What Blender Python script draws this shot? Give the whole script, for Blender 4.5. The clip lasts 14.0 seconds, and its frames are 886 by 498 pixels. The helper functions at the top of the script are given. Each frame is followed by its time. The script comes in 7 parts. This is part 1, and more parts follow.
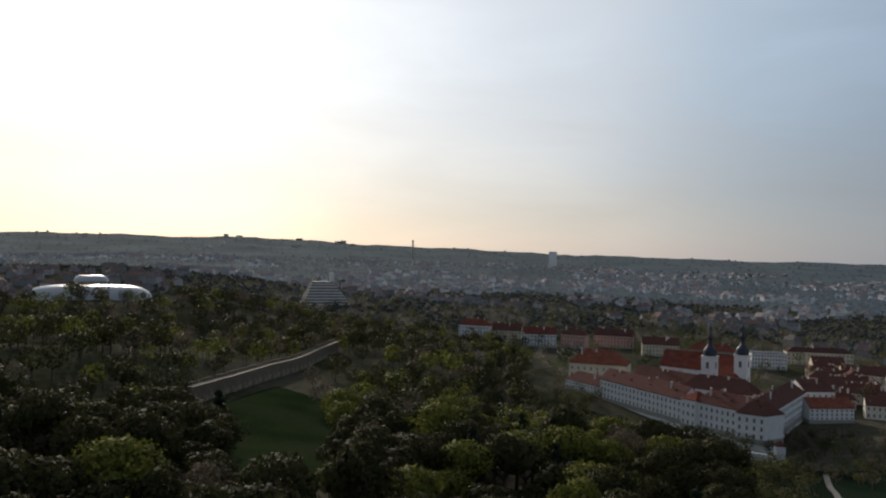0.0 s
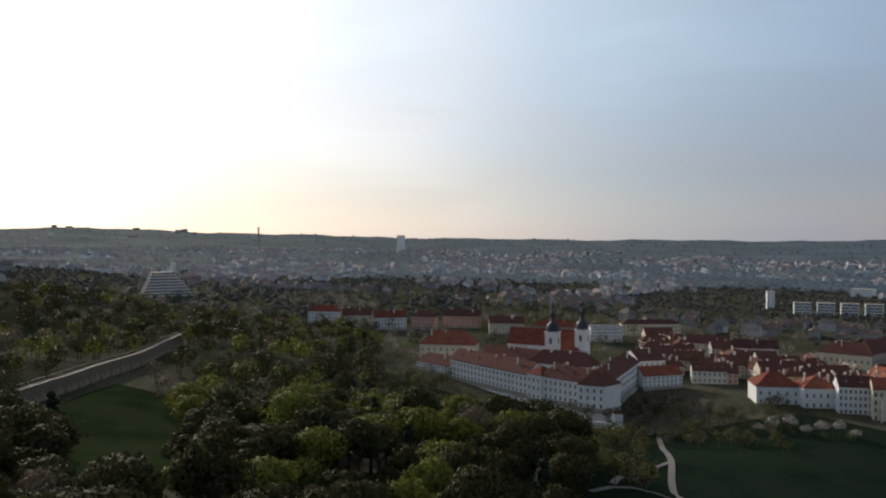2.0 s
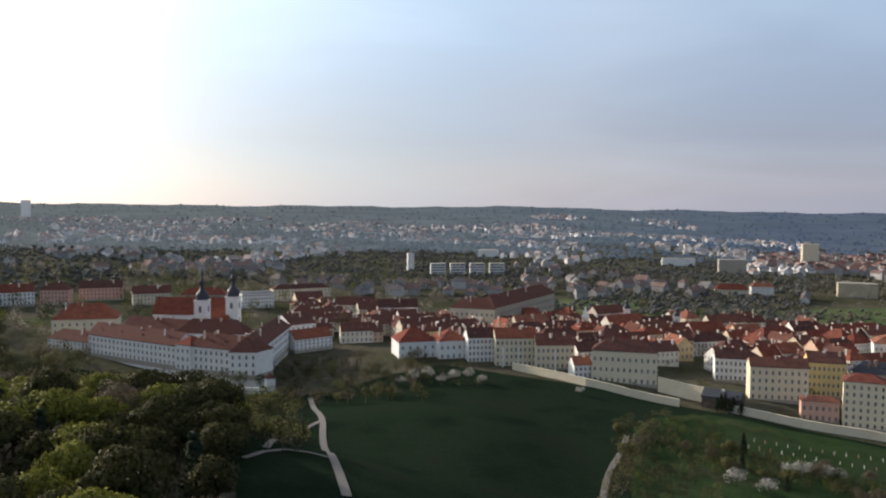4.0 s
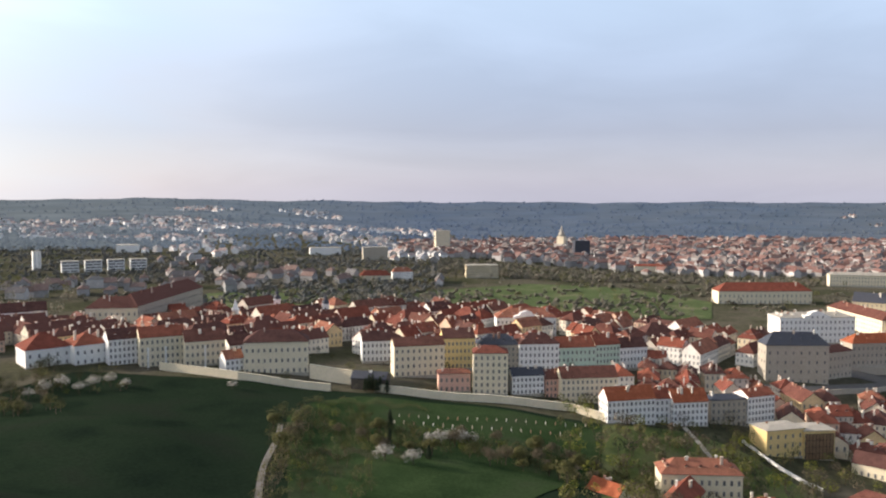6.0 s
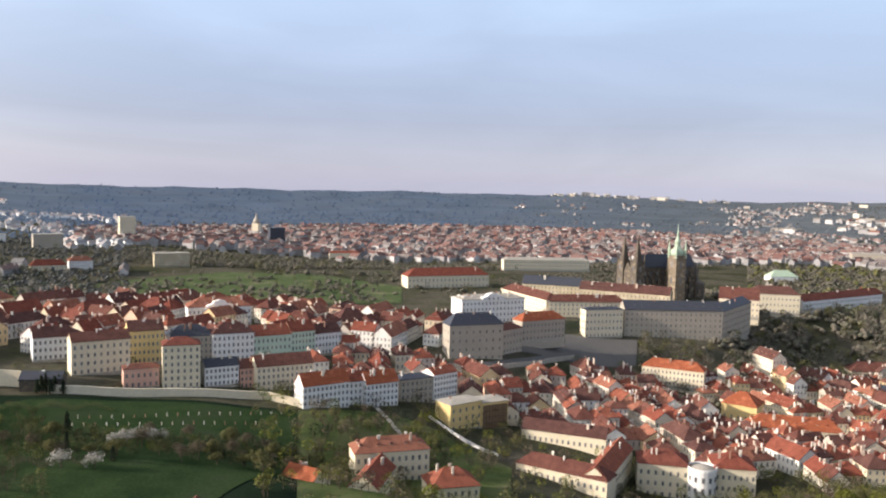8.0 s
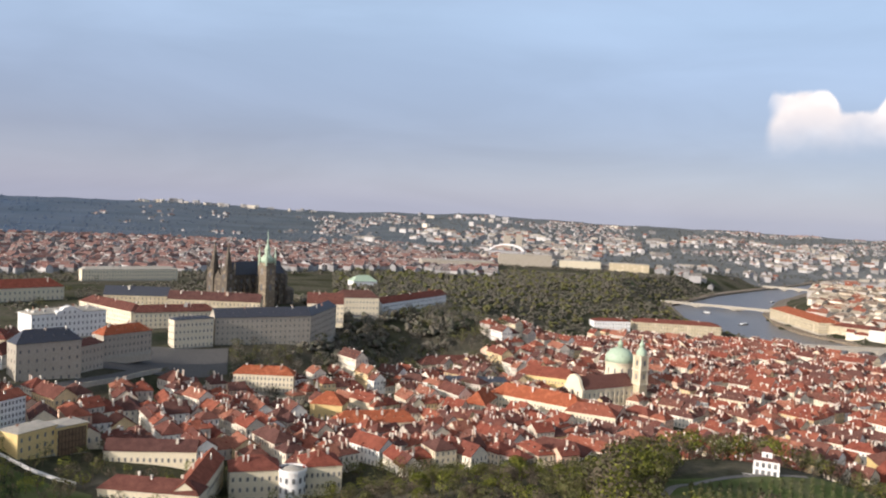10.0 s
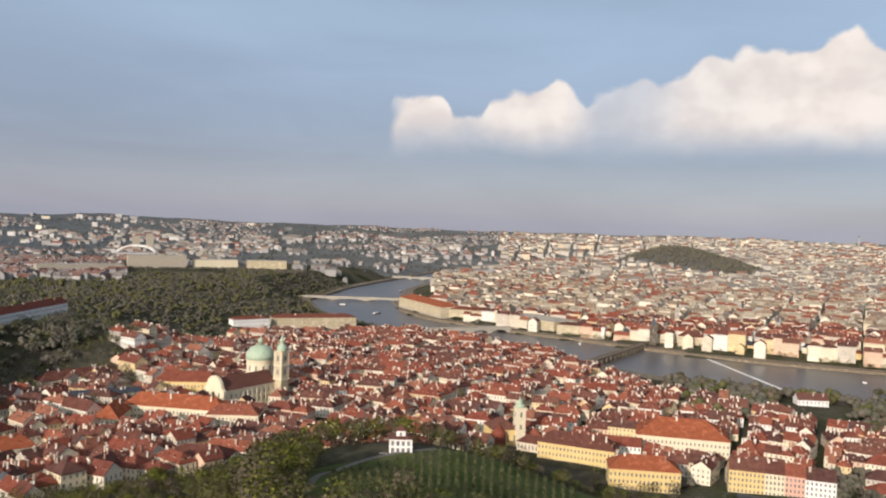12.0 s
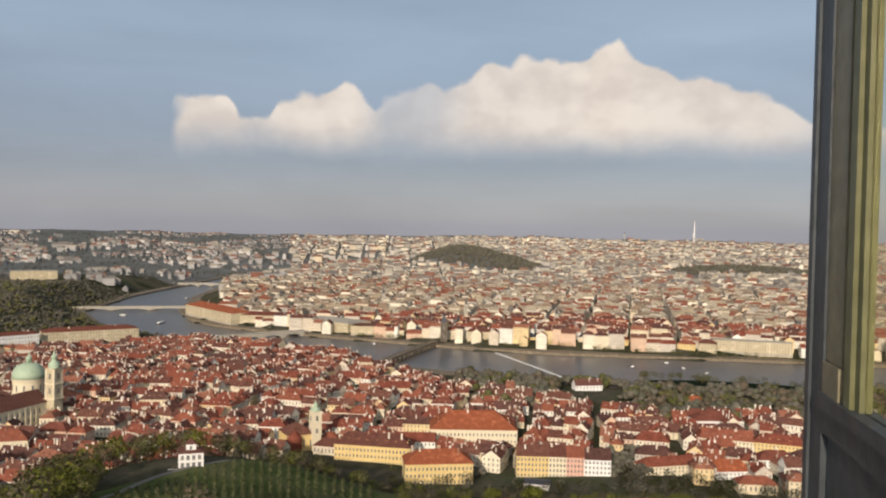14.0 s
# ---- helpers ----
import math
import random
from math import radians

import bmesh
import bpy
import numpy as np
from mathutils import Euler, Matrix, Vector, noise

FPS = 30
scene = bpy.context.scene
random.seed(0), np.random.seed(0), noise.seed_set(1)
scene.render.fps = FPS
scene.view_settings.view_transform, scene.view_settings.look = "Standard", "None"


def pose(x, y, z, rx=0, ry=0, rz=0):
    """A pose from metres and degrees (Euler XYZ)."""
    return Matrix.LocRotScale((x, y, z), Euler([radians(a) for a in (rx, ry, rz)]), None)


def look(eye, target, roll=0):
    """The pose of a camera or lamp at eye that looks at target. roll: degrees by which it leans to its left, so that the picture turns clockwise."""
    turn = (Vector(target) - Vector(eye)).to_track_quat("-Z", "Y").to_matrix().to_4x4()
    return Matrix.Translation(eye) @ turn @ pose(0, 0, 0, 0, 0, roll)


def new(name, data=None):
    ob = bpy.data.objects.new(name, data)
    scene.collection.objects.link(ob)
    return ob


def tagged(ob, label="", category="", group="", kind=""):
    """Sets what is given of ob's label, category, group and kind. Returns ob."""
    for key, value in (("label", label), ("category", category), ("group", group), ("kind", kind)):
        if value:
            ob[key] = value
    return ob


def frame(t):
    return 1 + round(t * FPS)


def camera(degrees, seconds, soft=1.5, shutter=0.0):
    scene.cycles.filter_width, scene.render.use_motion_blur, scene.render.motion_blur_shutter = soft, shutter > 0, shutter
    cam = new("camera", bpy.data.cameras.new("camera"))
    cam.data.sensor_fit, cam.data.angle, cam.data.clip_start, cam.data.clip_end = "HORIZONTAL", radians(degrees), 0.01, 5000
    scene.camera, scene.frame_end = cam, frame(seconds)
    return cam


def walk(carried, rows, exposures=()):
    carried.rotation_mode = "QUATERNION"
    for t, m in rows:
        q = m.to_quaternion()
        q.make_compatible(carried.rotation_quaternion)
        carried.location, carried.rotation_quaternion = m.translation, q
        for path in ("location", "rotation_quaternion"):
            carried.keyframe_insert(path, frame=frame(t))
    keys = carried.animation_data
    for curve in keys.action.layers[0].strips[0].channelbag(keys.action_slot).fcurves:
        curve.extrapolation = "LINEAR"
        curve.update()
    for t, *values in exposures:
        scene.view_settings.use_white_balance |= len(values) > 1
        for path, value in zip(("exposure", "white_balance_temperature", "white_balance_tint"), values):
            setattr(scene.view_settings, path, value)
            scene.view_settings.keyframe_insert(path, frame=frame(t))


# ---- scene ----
EXPO = ((0.0, -0.78, 6350, 12), (1.5, -0.66, 6300, 12), (2.5, -0.22, 6450, 13), (3.5, 0.08, 6500, 13), (6.5, 0.68, 6780, 16), (9.5, 0.47, 6400, 16), (10.5, 0.17, 6450, 15), (11.5, 0.06, 6550, 14), (12.5, -0.14, 6750, 14), (14.0, -0.24, 7000, 13))
SUN_AZ, SUN_EL = -20.0, 19.0
VEIL = ((0.0, (2.05, 2.22, 3.0)), (0.5, (1.85, 3.1, 4.6)), (0.07, (1.58, 1.74, 2.52)), (0.22, (2.35, 3.05, 3.9)))
GLOW = (4.3, 3.7, 2.3)
HALO = (6.4, 6.5, 6.5)
CLEAR_SKY = 0.3
CLOUD_DIM, CLOUD_LIT = (6.8, 6.3, 5.9), (8.2, 7.7, 7.1)


def at(az, d, z=0.0):
    """A place from its bearing (degrees clockwise from +y) and distance."""
    return Vector((d * math.sin(radians(az)), d * math.cos(radians(az)), z))


# heights of the ground: bearing, distance, metres above the river
HILL = [(0, 0, 138), (-40, 200, 138), (-20, 170, 136), (-24, 430, 136), (-16, 345, 125), (-23, 720, 142), (-7, 517, 122), (0, 200, 128),
        (-3, 350, 118), (14, 220, 120), (10, 400, 98), (9, 580, 92), (16, 490, 88), (21.6, 441, 86), (14, 800, 93), (26, 700, 90), (34, 530, 91),
        (42, 485, 88), (52, 450, 82), (60, 440, 77), (69, 435, 72), (34, 330, 98), (47, 370, 86), (52, 280, 88), (70, 260, 84), (78, 350, 58),
        (75, 460, 66), (84, 430, 50), (96, 410, 37), (100, 230, 82), (180, 150, 130), (110, 100, 125)]
TOWN = [(80, 640, 71), (88, 800, 72), (94, 920, 72), (106, 960, 60), (95, 760, 62), (97, 640, 27), (87, 540, 46), (119, 755, 15), (105, 800, 20),
        (128, 300, 84), (128, 440, 66), (131, 580, 24), (137, 660, 10), (147, 620, 10), (150, 340, 54), (147, 540, 15), (168, 620, 12), (168, 350, 54), (112, 460, 40), (114, 370, 64), (121, 335, 80),
        (104, 1250, 58), (113, 1750, 48), (82, 1030, 62), (60, 1000, 62), (45, 900, 76), (36, 740, 82), (50, 690, 80), (64, 600, 78), (140, 1000, 4),
        (160, 950, 4), (118, 1100, 8), (250, 900, 120), (215, 900, 60), (125, 1250, 5),
        (112, 555, 30), (112, 640, 20), (118, 620, 20), (106, 640, 22), (100, 570, 29), (124, 640, 18)]
WIDE = [(5, 1000, 104), (-8, 1020, 118), (10, 1500, 95), (20, 1500, 76), (35, 1300, 68), (0, 2500, 130), (-15, 2500, 140), (-24, 1500, 138),
        (20, 2600, 85), (40, 2600, 62), (62, 2300, 40), (85, 1900, 40), (75, 1550, 44), (90, 3000, 50), (110, 2700, 40), (140, 1500, 7), (150, 2500, 16),
        (132, 3000, 14), (153, 3900, 52), (165, 3500, 50), (168, 1600, 10), (125, 3500, 60), (60, 3400, 45), (40, 3600, 85), (190, 2500, 60), (230, 2500, 120),
        (300, 2500, 140), (275, 4000, 150)]
RIM = [(-180, 140), (-60, 190), (-28, 216), (-13, 219), (0, 182), (12, 158), (28, 150), (41, 152), (48, 137), (62, 129), (80, 135), (90, 140),
       (99, 124), (109, 160), (113, 140), (119, 138), (136, 128), (147, 143), (168, 137), (180, 140)]
RIVER = [(192, 1500, 150), (176, 1230, 140), (167, 1185, 125), (160, 1150, 128), (152, 1150, 118), (146, 1190, 106), (141, 1262, 88), (135, 1345, 84),
         (130.6, 1440, 80), (127.6, 1530, 78), (125.7, 1650, 84), (124.8, 1850, 96), (126.7, 2200, 76), (129.1, 2550, 58), (130.9, 2850, 48), (132.8, 3250, 45), (140, 3700, 50)]


def ground(x, y, wet=True):
    """Height of the ground, for numbers or arrays."""
    x, y = np.asarray(x, float), np.asarray(y, float)
    top, low = np.zeros_like(x), np.zeros_like(x)
    for az, d, z in HILL + TOWN + WIDE:
        px, py = d * math.sin(radians(az)), d * math.cos(radians(az))
        w = 1 / ((x - px) ** 2 + (y - py) ** 2 + (20 + 0.05 * d) ** 2) ** 1.9
        top, low = top + w * z, low + w
    z = top / low
    r = np.hypot(x, y)
    rim = np.interp((np.degrees(np.arctan2(x, y)) + 180) % 360 - 180, [a for a, _ in RIM], [v for _, v in RIM])
    way = np.arctan2(x, y)
    rim = rim + 3 * np.sin(way * 29 + 1) + 3 * np.sin(way * 67 + np.sin(way * 11)) + 1.5 * np.sin(way * 171 + 2)
    k = np.clip((r - 3300) / 1500, 0, 1)
    k = k * k * (3 - 2 * k)
    z = z * (1 - k) + rim * k
    for az, d, up, wide in ((145.4, 3400, 40, 105), (147, 3330, 38, 105), (148.8, 3250, 27, 100), (150.6, 3150, 13, 90), (165, 2950, 26, 190)):
        z = z + up * np.exp(-((x - d * math.sin(radians(az))) ** 2 + (y - d * math.cos(radians(az))) ** 2) / (2 * wide * wide))
    if wet:
        bank = river(x, y)
        z = np.minimum(z, 3.2 + 0.5 * np.maximum(0, bank - 27))
        z = np.where(bank < 0, -4.0, np.maximum(z, 2.5))
    return z


def river(x, y):
    """Metres from the river's bank, negative in the water."""
    x, y = np.asarray(x, float), np.asarray(y, float)
    best = np.full_like(x, 1e9)
    pts = [(d * math.sin(radians(a)), d * math.cos(radians(a)), w) for a, d, w in RIVER]
    for (ax, ay, aw), (bx, by, bw) in zip(pts, pts[1:]):
        dx, dy = bx - ax, by - ay
        k = np.clip(((x - ax) * dx + (y - ay) * dy) / (dx * dx + dy * dy), 0, 1)
        best = np.minimum(best, np.hypot(x - ax - k * dx, y - ay - k * dy) - aw - k * (bw - aw))
    return best
cam = camera(56.01, 14.0, soft=2.15)
walk(cam, [(t, pose(0, 0, 190, 90 + pitch, roll, yaw)) for t, yaw, pitch, roll in (
    (0, -0.00, -0.13, -1.37),
    (0.5, -1.30, 0.06, -1.11),
    (1, -3.63, 0.25, -0.72),
    (1.5, -6.92, 0.16, -0.50),
    (2, -10.41, -1.07, -0.03),
    (2.5, -14.67, -1.90, 0.45),
    (3, -19.96, -2.43, 0.64),
    (3.5, -26.50, -2.96, 0.41),
    (4, -34.10, -3.36, -0.28),
    (4.2, -37.10, -3.49, -0.38),
    (6.3, -60.32, -3.95, -0.23),
    (6.5, -61.74, -3.98, -0.45),
    (7, -66.15, -4.11, -1.03),
    (7.2, -68.49, -4.20, -0.92),
    (9.3, -96.16, -3.71, -2.80),
    (9.5, -98.90, -3.46, -2.66),
    (10, -106.27, -2.91, -2.94),
    (10.5, -112.85, -2.59, -2.83),
    (11, -119.31, -2.28, -2.70),
    (11.5, -125.30, -2.17, -2.44),
    (12, -130.93, -2.03, -2.02),
    (12.5, -136.30, -1.63, -1.69),
    (13, -140.29, -1.59, -1.22),
    (13.5, -143.37, -1.59, -1.01),
    (14, -145.20, -1.51, -1.12))],
     exposures=EXPO)

# ---- world and sun ----
world = bpy.data.worlds.new("sky")
scene.world = world
world.use_nodes = True
wn, wl = world.node_tree.nodes, world.node_tree.links
sky = wn.new("ShaderNodeTexSky")
sky.sky_type, sky.sun_disc = "NISHITA", False
sky.sun_elevation, sky.sun_rotation = radians(SUN_EL), radians(SUN_AZ)
sky.altitude, sky.air_density, sky.dust_density, sky.ozone_density = 300, 1.0, 1.0, 2.0
back = wn["Background"]
back.inputs["Strength"].default_value = 0.12
# thin high cloud: a pale veil over the clear sky, paler towards the horizon, with soft streaks
way = wn.new("ShaderNodeTexCoord")
split = wn.new("ShaderNodeSeparateXYZ")
wl.new(way.outputs["Generated"], split.inputs[0])
veil = wn.new("ShaderNodeValToRGB")
for e, (h, c) in zip((veil.color_ramp.elements[0], veil.color_ramp.elements[1], veil.color_ramp.elements.new(0.07), veil.color_ramp.elements.new(0.22)), VEIL):
    e.position, e.color = h, (*c, 1)
wl.new(split.outputs["Z"], veil.inputs[0])
stretch = wn.new("ShaderNodeMapping")
stretch.inputs["Rotation"].default_value, stretch.inputs["Scale"].default_value = (0.06, -0.13, 0), (2.3, 2.3, 10.0)
wl.new(way.outputs["Generated"], stretch.inputs[0])
streak = wn.new("ShaderNodeTexNoise")
streak.inputs["Scale"].default_value, streak.inputs["Detail"].default_value, streak.inputs["Roughness"].default_value, streak.inputs["Distortion"].default_value = 1.25, 6, 0.52, 0.5
wl.new(stretch.outputs[0], streak.inputs["Vector"])
amount = wn.new("ShaderNodeMapRange")
amount.inputs["From Min"].default_value, amount.inputs["From Max"].default_value = 0.35, 0.68
amount.inputs["To Min"].default_value, amount.inputs["To Max"].default_value = 0.94, 1.06
wl.new(streak.outputs["Fac"], amount.inputs["Value"])


def wmath(op, a, b=None, c=None):
    """One step of arithmetic in the sky's nodes."""
    n = wn.new("ShaderNodeMath")
    n.operation = op
    for i, v in enumerate((a, b, c)):
        if isinstance(v, (int, float)):
            n.inputs[i].default_value = v
        elif v is not None:
            wl.new(v, n.inputs[i])
    return n.outputs[0]


def soft(value, low, high):
    n = wn.new("ShaderNodeMapRange")
    n.interpolation_type = "SMOOTHSTEP"
    n.inputs["From Min"].default_value, n.inputs["From Max"].default_value = low, high
    wl.new(value, n.inputs["Value"])
    return n.outputs[0]


def billow(scale, shift=(0, 0, 0), detail=7, rough=0.55):
    m, n = wn.new("ShaderNodeMapping"), wn.new("ShaderNodeTexNoise")
    m.inputs["Location"].default_value, m.inputs["Scale"].default_value = shift, (1, 1, 1.25)
    n.inputs["Scale"].default_value, n.inputs["Detail"].default_value, n.inputs["Roughness"].default_value = scale, detail, rough
    wl.new(way.outputs["Generated"], m.inputs[0])
    wl.new(m.outputs[0], n.inputs["Vector"])
    return n.outputs["Fac"]


# a bank of cumulus low in the east, part of the sky
CREST = ((120, 6.5), (126.8, 6.9), (127.3, 8.6), (128.4, 8.9), (130.5, 8.6), (131.4, 7.3), (132.6, 6.9), (133.3, 7.2), (133.9, 8.5), (136.4, 8.9), (138.3, 9.8), (139.6, 8.9), (140.4, 8.3),
         (142.6, 9.6), (145.6, 9.7), (146.8, 10.5), (148.2, 11.2), (151, 11.5), (154.6, 11.4), (155.7, 12.4), (156.8, 12.8), (158.1, 11.7), (160.8, 10.3), (162.2, 10.5), (164, 9.6), (166.4, 8.7), (169, 7.2), (180, 5.6))
bearing = wmath("ARCTAN2", split.outputs["X"], split.outputs["Y"])
along = wmath("DIVIDE", wmath("SUBTRACT", bearing, radians(120)), radians(60))
crest = wn.new("ShaderNodeValToRGB")
while len(crest.color_ramp.elements) < len(CREST):
    crest.color_ramp.elements.new(0.5)
for e, (az, el) in zip(crest.color_ramp.elements, CREST):
    e.position, e.color = (az - 120) / 60, (el / 20, el / 20, el / 20, 1)
wl.new(along, crest.inputs[0])
height = wmath("MULTIPLY", wmath("ARCSINE", split.outputs["Z"]), 180 / math.pi / 20)
lumps = wn.new("ShaderNodeTexVoronoi")
lumps.feature = "SMOOTH_F1"
lumps.inputs["Scale"].default_value, lumps.inputs["Detail"].default_value, lumps.inputs["Smoothness"].default_value = 30.0, 0.0, 0.6
wl.new(way.outputs["Generated"], lumps.inputs["Vector"])
puff = wmath("SUBTRACT", 0.75, lumps.outputs["Distance"])
edge = wmath("ADD", wmath("SUBTRACT", crest.outputs["Color"], height), wmath("MULTIPLY", wmath("ADD", wmath("SUBTRACT", puff, 0.42), wmath("MULTIPLY", wmath("SUBTRACT", billow(40, detail=3), 0.5), 0.7)), 0.06))
body = soft(edge, -0.008, 0.018)
under = soft(wmath("ADD", height, wmath("MULTIPLY", wmath("SUBTRACT", billow(14, (3, 1, 2)), 0.5), 0.08)), 0.21, 0.36)
west_end = soft(wmath("ADD", bearing, wmath("MULTIPLY", wmath("SUBTRACT", puff, 0.42), 0.03)), radians(126.6), radians(127.6))
thick = wn.new("ShaderNodeValToRGB")
THICK = ((120, 0.95), (131, 0.92), (132.5, 0.72), (134, 0.9), (139, 0.92), (141.2, 0.42), (144.5, 0.5), (147, 0.86), (156, 0.97), (166, 0.85), (172, 0.6))
while len(thick.color_ramp.elements) < len(THICK):
    thick.color_ramp.elements.new(0.5)
for e, (az, k) in zip(thick.color_ramp.elements, THICK):
    e.position, e.color = (az - 120) / 60, (k, k, k, 1)
wl.new(along, thick.inputs[0])
cover = wmath("MULTIPLY", wmath("MULTIPLY", wmath("MULTIPLY", body, under), west_end), thick.outputs["Color"])
relief = soft(wmath("ADD", wmath("MULTIPLY", puff, 0.12), wmath("SUBTRACT", billow(13, detail=3), billow(13, (-0.008, -0.006, 0.03), detail=3))), -0.16, 0.2)
cloud_colour = wn.new("ShaderNodeMix")
cloud_colour.data_type = "RGBA"
cloud_colour.inputs[6].default_value, cloud_colour.inputs[7].default_value = (*CLOUD_DIM, 1), (*CLOUD_LIT, 1)
wl.new(relief, cloud_colour.inputs[0])

clear = wn.new("ShaderNodeVectorMath")
clear.operation = "SCALE"
clear.inputs["Scale"].default_value = CLEAR_SKY
wl.new(sky.outputs["Color"], clear.inputs[0])
# the bright veil round the sun
to_sun = wn.new("ShaderNodeVectorMath")
to_sun.operation = "DOT_PRODUCT"
to_sun.inputs[1].default_value = at(SUN_AZ, math.cos(radians(SUN_EL)), math.sin(radians(SUN_EL)))
wl.new(way.outputs["Generated"], to_sun.inputs[0])
near_sun = wmath("MULTIPLY", wmath("POWER", wmath("MAXIMUM", to_sun.outputs["Value"], 0.0), 3.2), wmath("ADD", 0.35, wmath("MULTIPLY", soft(split.outputs["Z"], -0.05, 0.3), 0.65)))
halo = wn.new("ShaderNodeVectorMath")
halo.operation = "SCALE"
halo.inputs[0].default_value = HALO
wl.new(near_sun, halo.inputs["Scale"])
wide_sun = wmath("MULTIPLY", wmath("POWER", wmath("MAXIMUM", to_sun.outputs["Value"], 0.0), 3.0), wmath("SUBTRACT", 1.0, wmath("MULTIPLY", soft(split.outputs["Z"], 0.06, 0.26), 0.36)))
wash = wn.new("ShaderNodeVectorMath")
wash.operation = "SCALE"
wash.inputs[0].default_value = GLOW
wl.new(wide_sun, wash.inputs["Scale"])
washed = wn.new("ShaderNodeVectorMath")
wl.new(veil.outputs["Color"], washed.inputs[0])
wl.new(wash.outputs[0], washed.inputs[1])
veiled = wn.new("ShaderNodeVectorMath")
wl.new(washed.outputs[0], veiled.inputs[0])
wl.new(halo.outputs[0], veiled.inputs[1])
both_skies = wn.new("ShaderNodeVectorMath")
wl.new(clear.outputs[0], both_skies.inputs[0])
wl.new(veiled.outputs[0], both_skies.inputs[1])
mixed = wn.new("ShaderNodeMix")
mixed.data_type = "RGBA"
wl.new(cover, mixed.inputs[0])
wisps = wn.new("ShaderNodeVectorMath")
wisps.operation = "SCALE"
wl.new(both_skies.outputs[0], wisps.inputs[0])
wl.new(amount.outputs[0], wisps.inputs["Scale"])
# a break in the high cloud, where the sky shows bluer
to_gap = wn.new("ShaderNodeVectorMath")
to_gap.operation = "DOT_PRODUCT"
to_gap.inputs[1].default_value = at(27, math.cos(radians(12)), math.sin(radians(12)))
wl.new(way.outputs["Generated"], to_gap.inputs[0])
gap_side = wmath("ADD", to_gap.outputs["Value"], wmath("MULTIPLY", wmath("SUBTRACT", streak.outputs["Fac"], 0.5), 0.09))
torn = wn.new("ShaderNodeMix")
torn.data_type, torn.blend_type = "RGBA", "MULTIPLY"
torn.inputs[7].default_value = (0.82, 0.89, 0.94, 1)
wl.new(soft(gap_side, 0.945, 1.0), torn.inputs[0])
wl.new(wisps.outputs[0], torn.inputs[6])
wl.new(torn.outputs[2], mixed.inputs[6])
wl.new(cloud_colour.outputs[2], mixed.inputs[7])
wl.new(mixed.outputs[2], back.inputs["Color"])

sun = new("sun", bpy.data.lights.new("sun", "SUN"))
sun.data.energy, sun.data.angle, sun.data.color = 4.2, radians(1.5), (1.0, 0.9, 0.77)
sun.matrix_world = look((0, 0, 0), -at(SUN_AZ, math.cos(radians(SUN_EL)), math.sin(radians(SUN_EL))))

# ---- materials ----


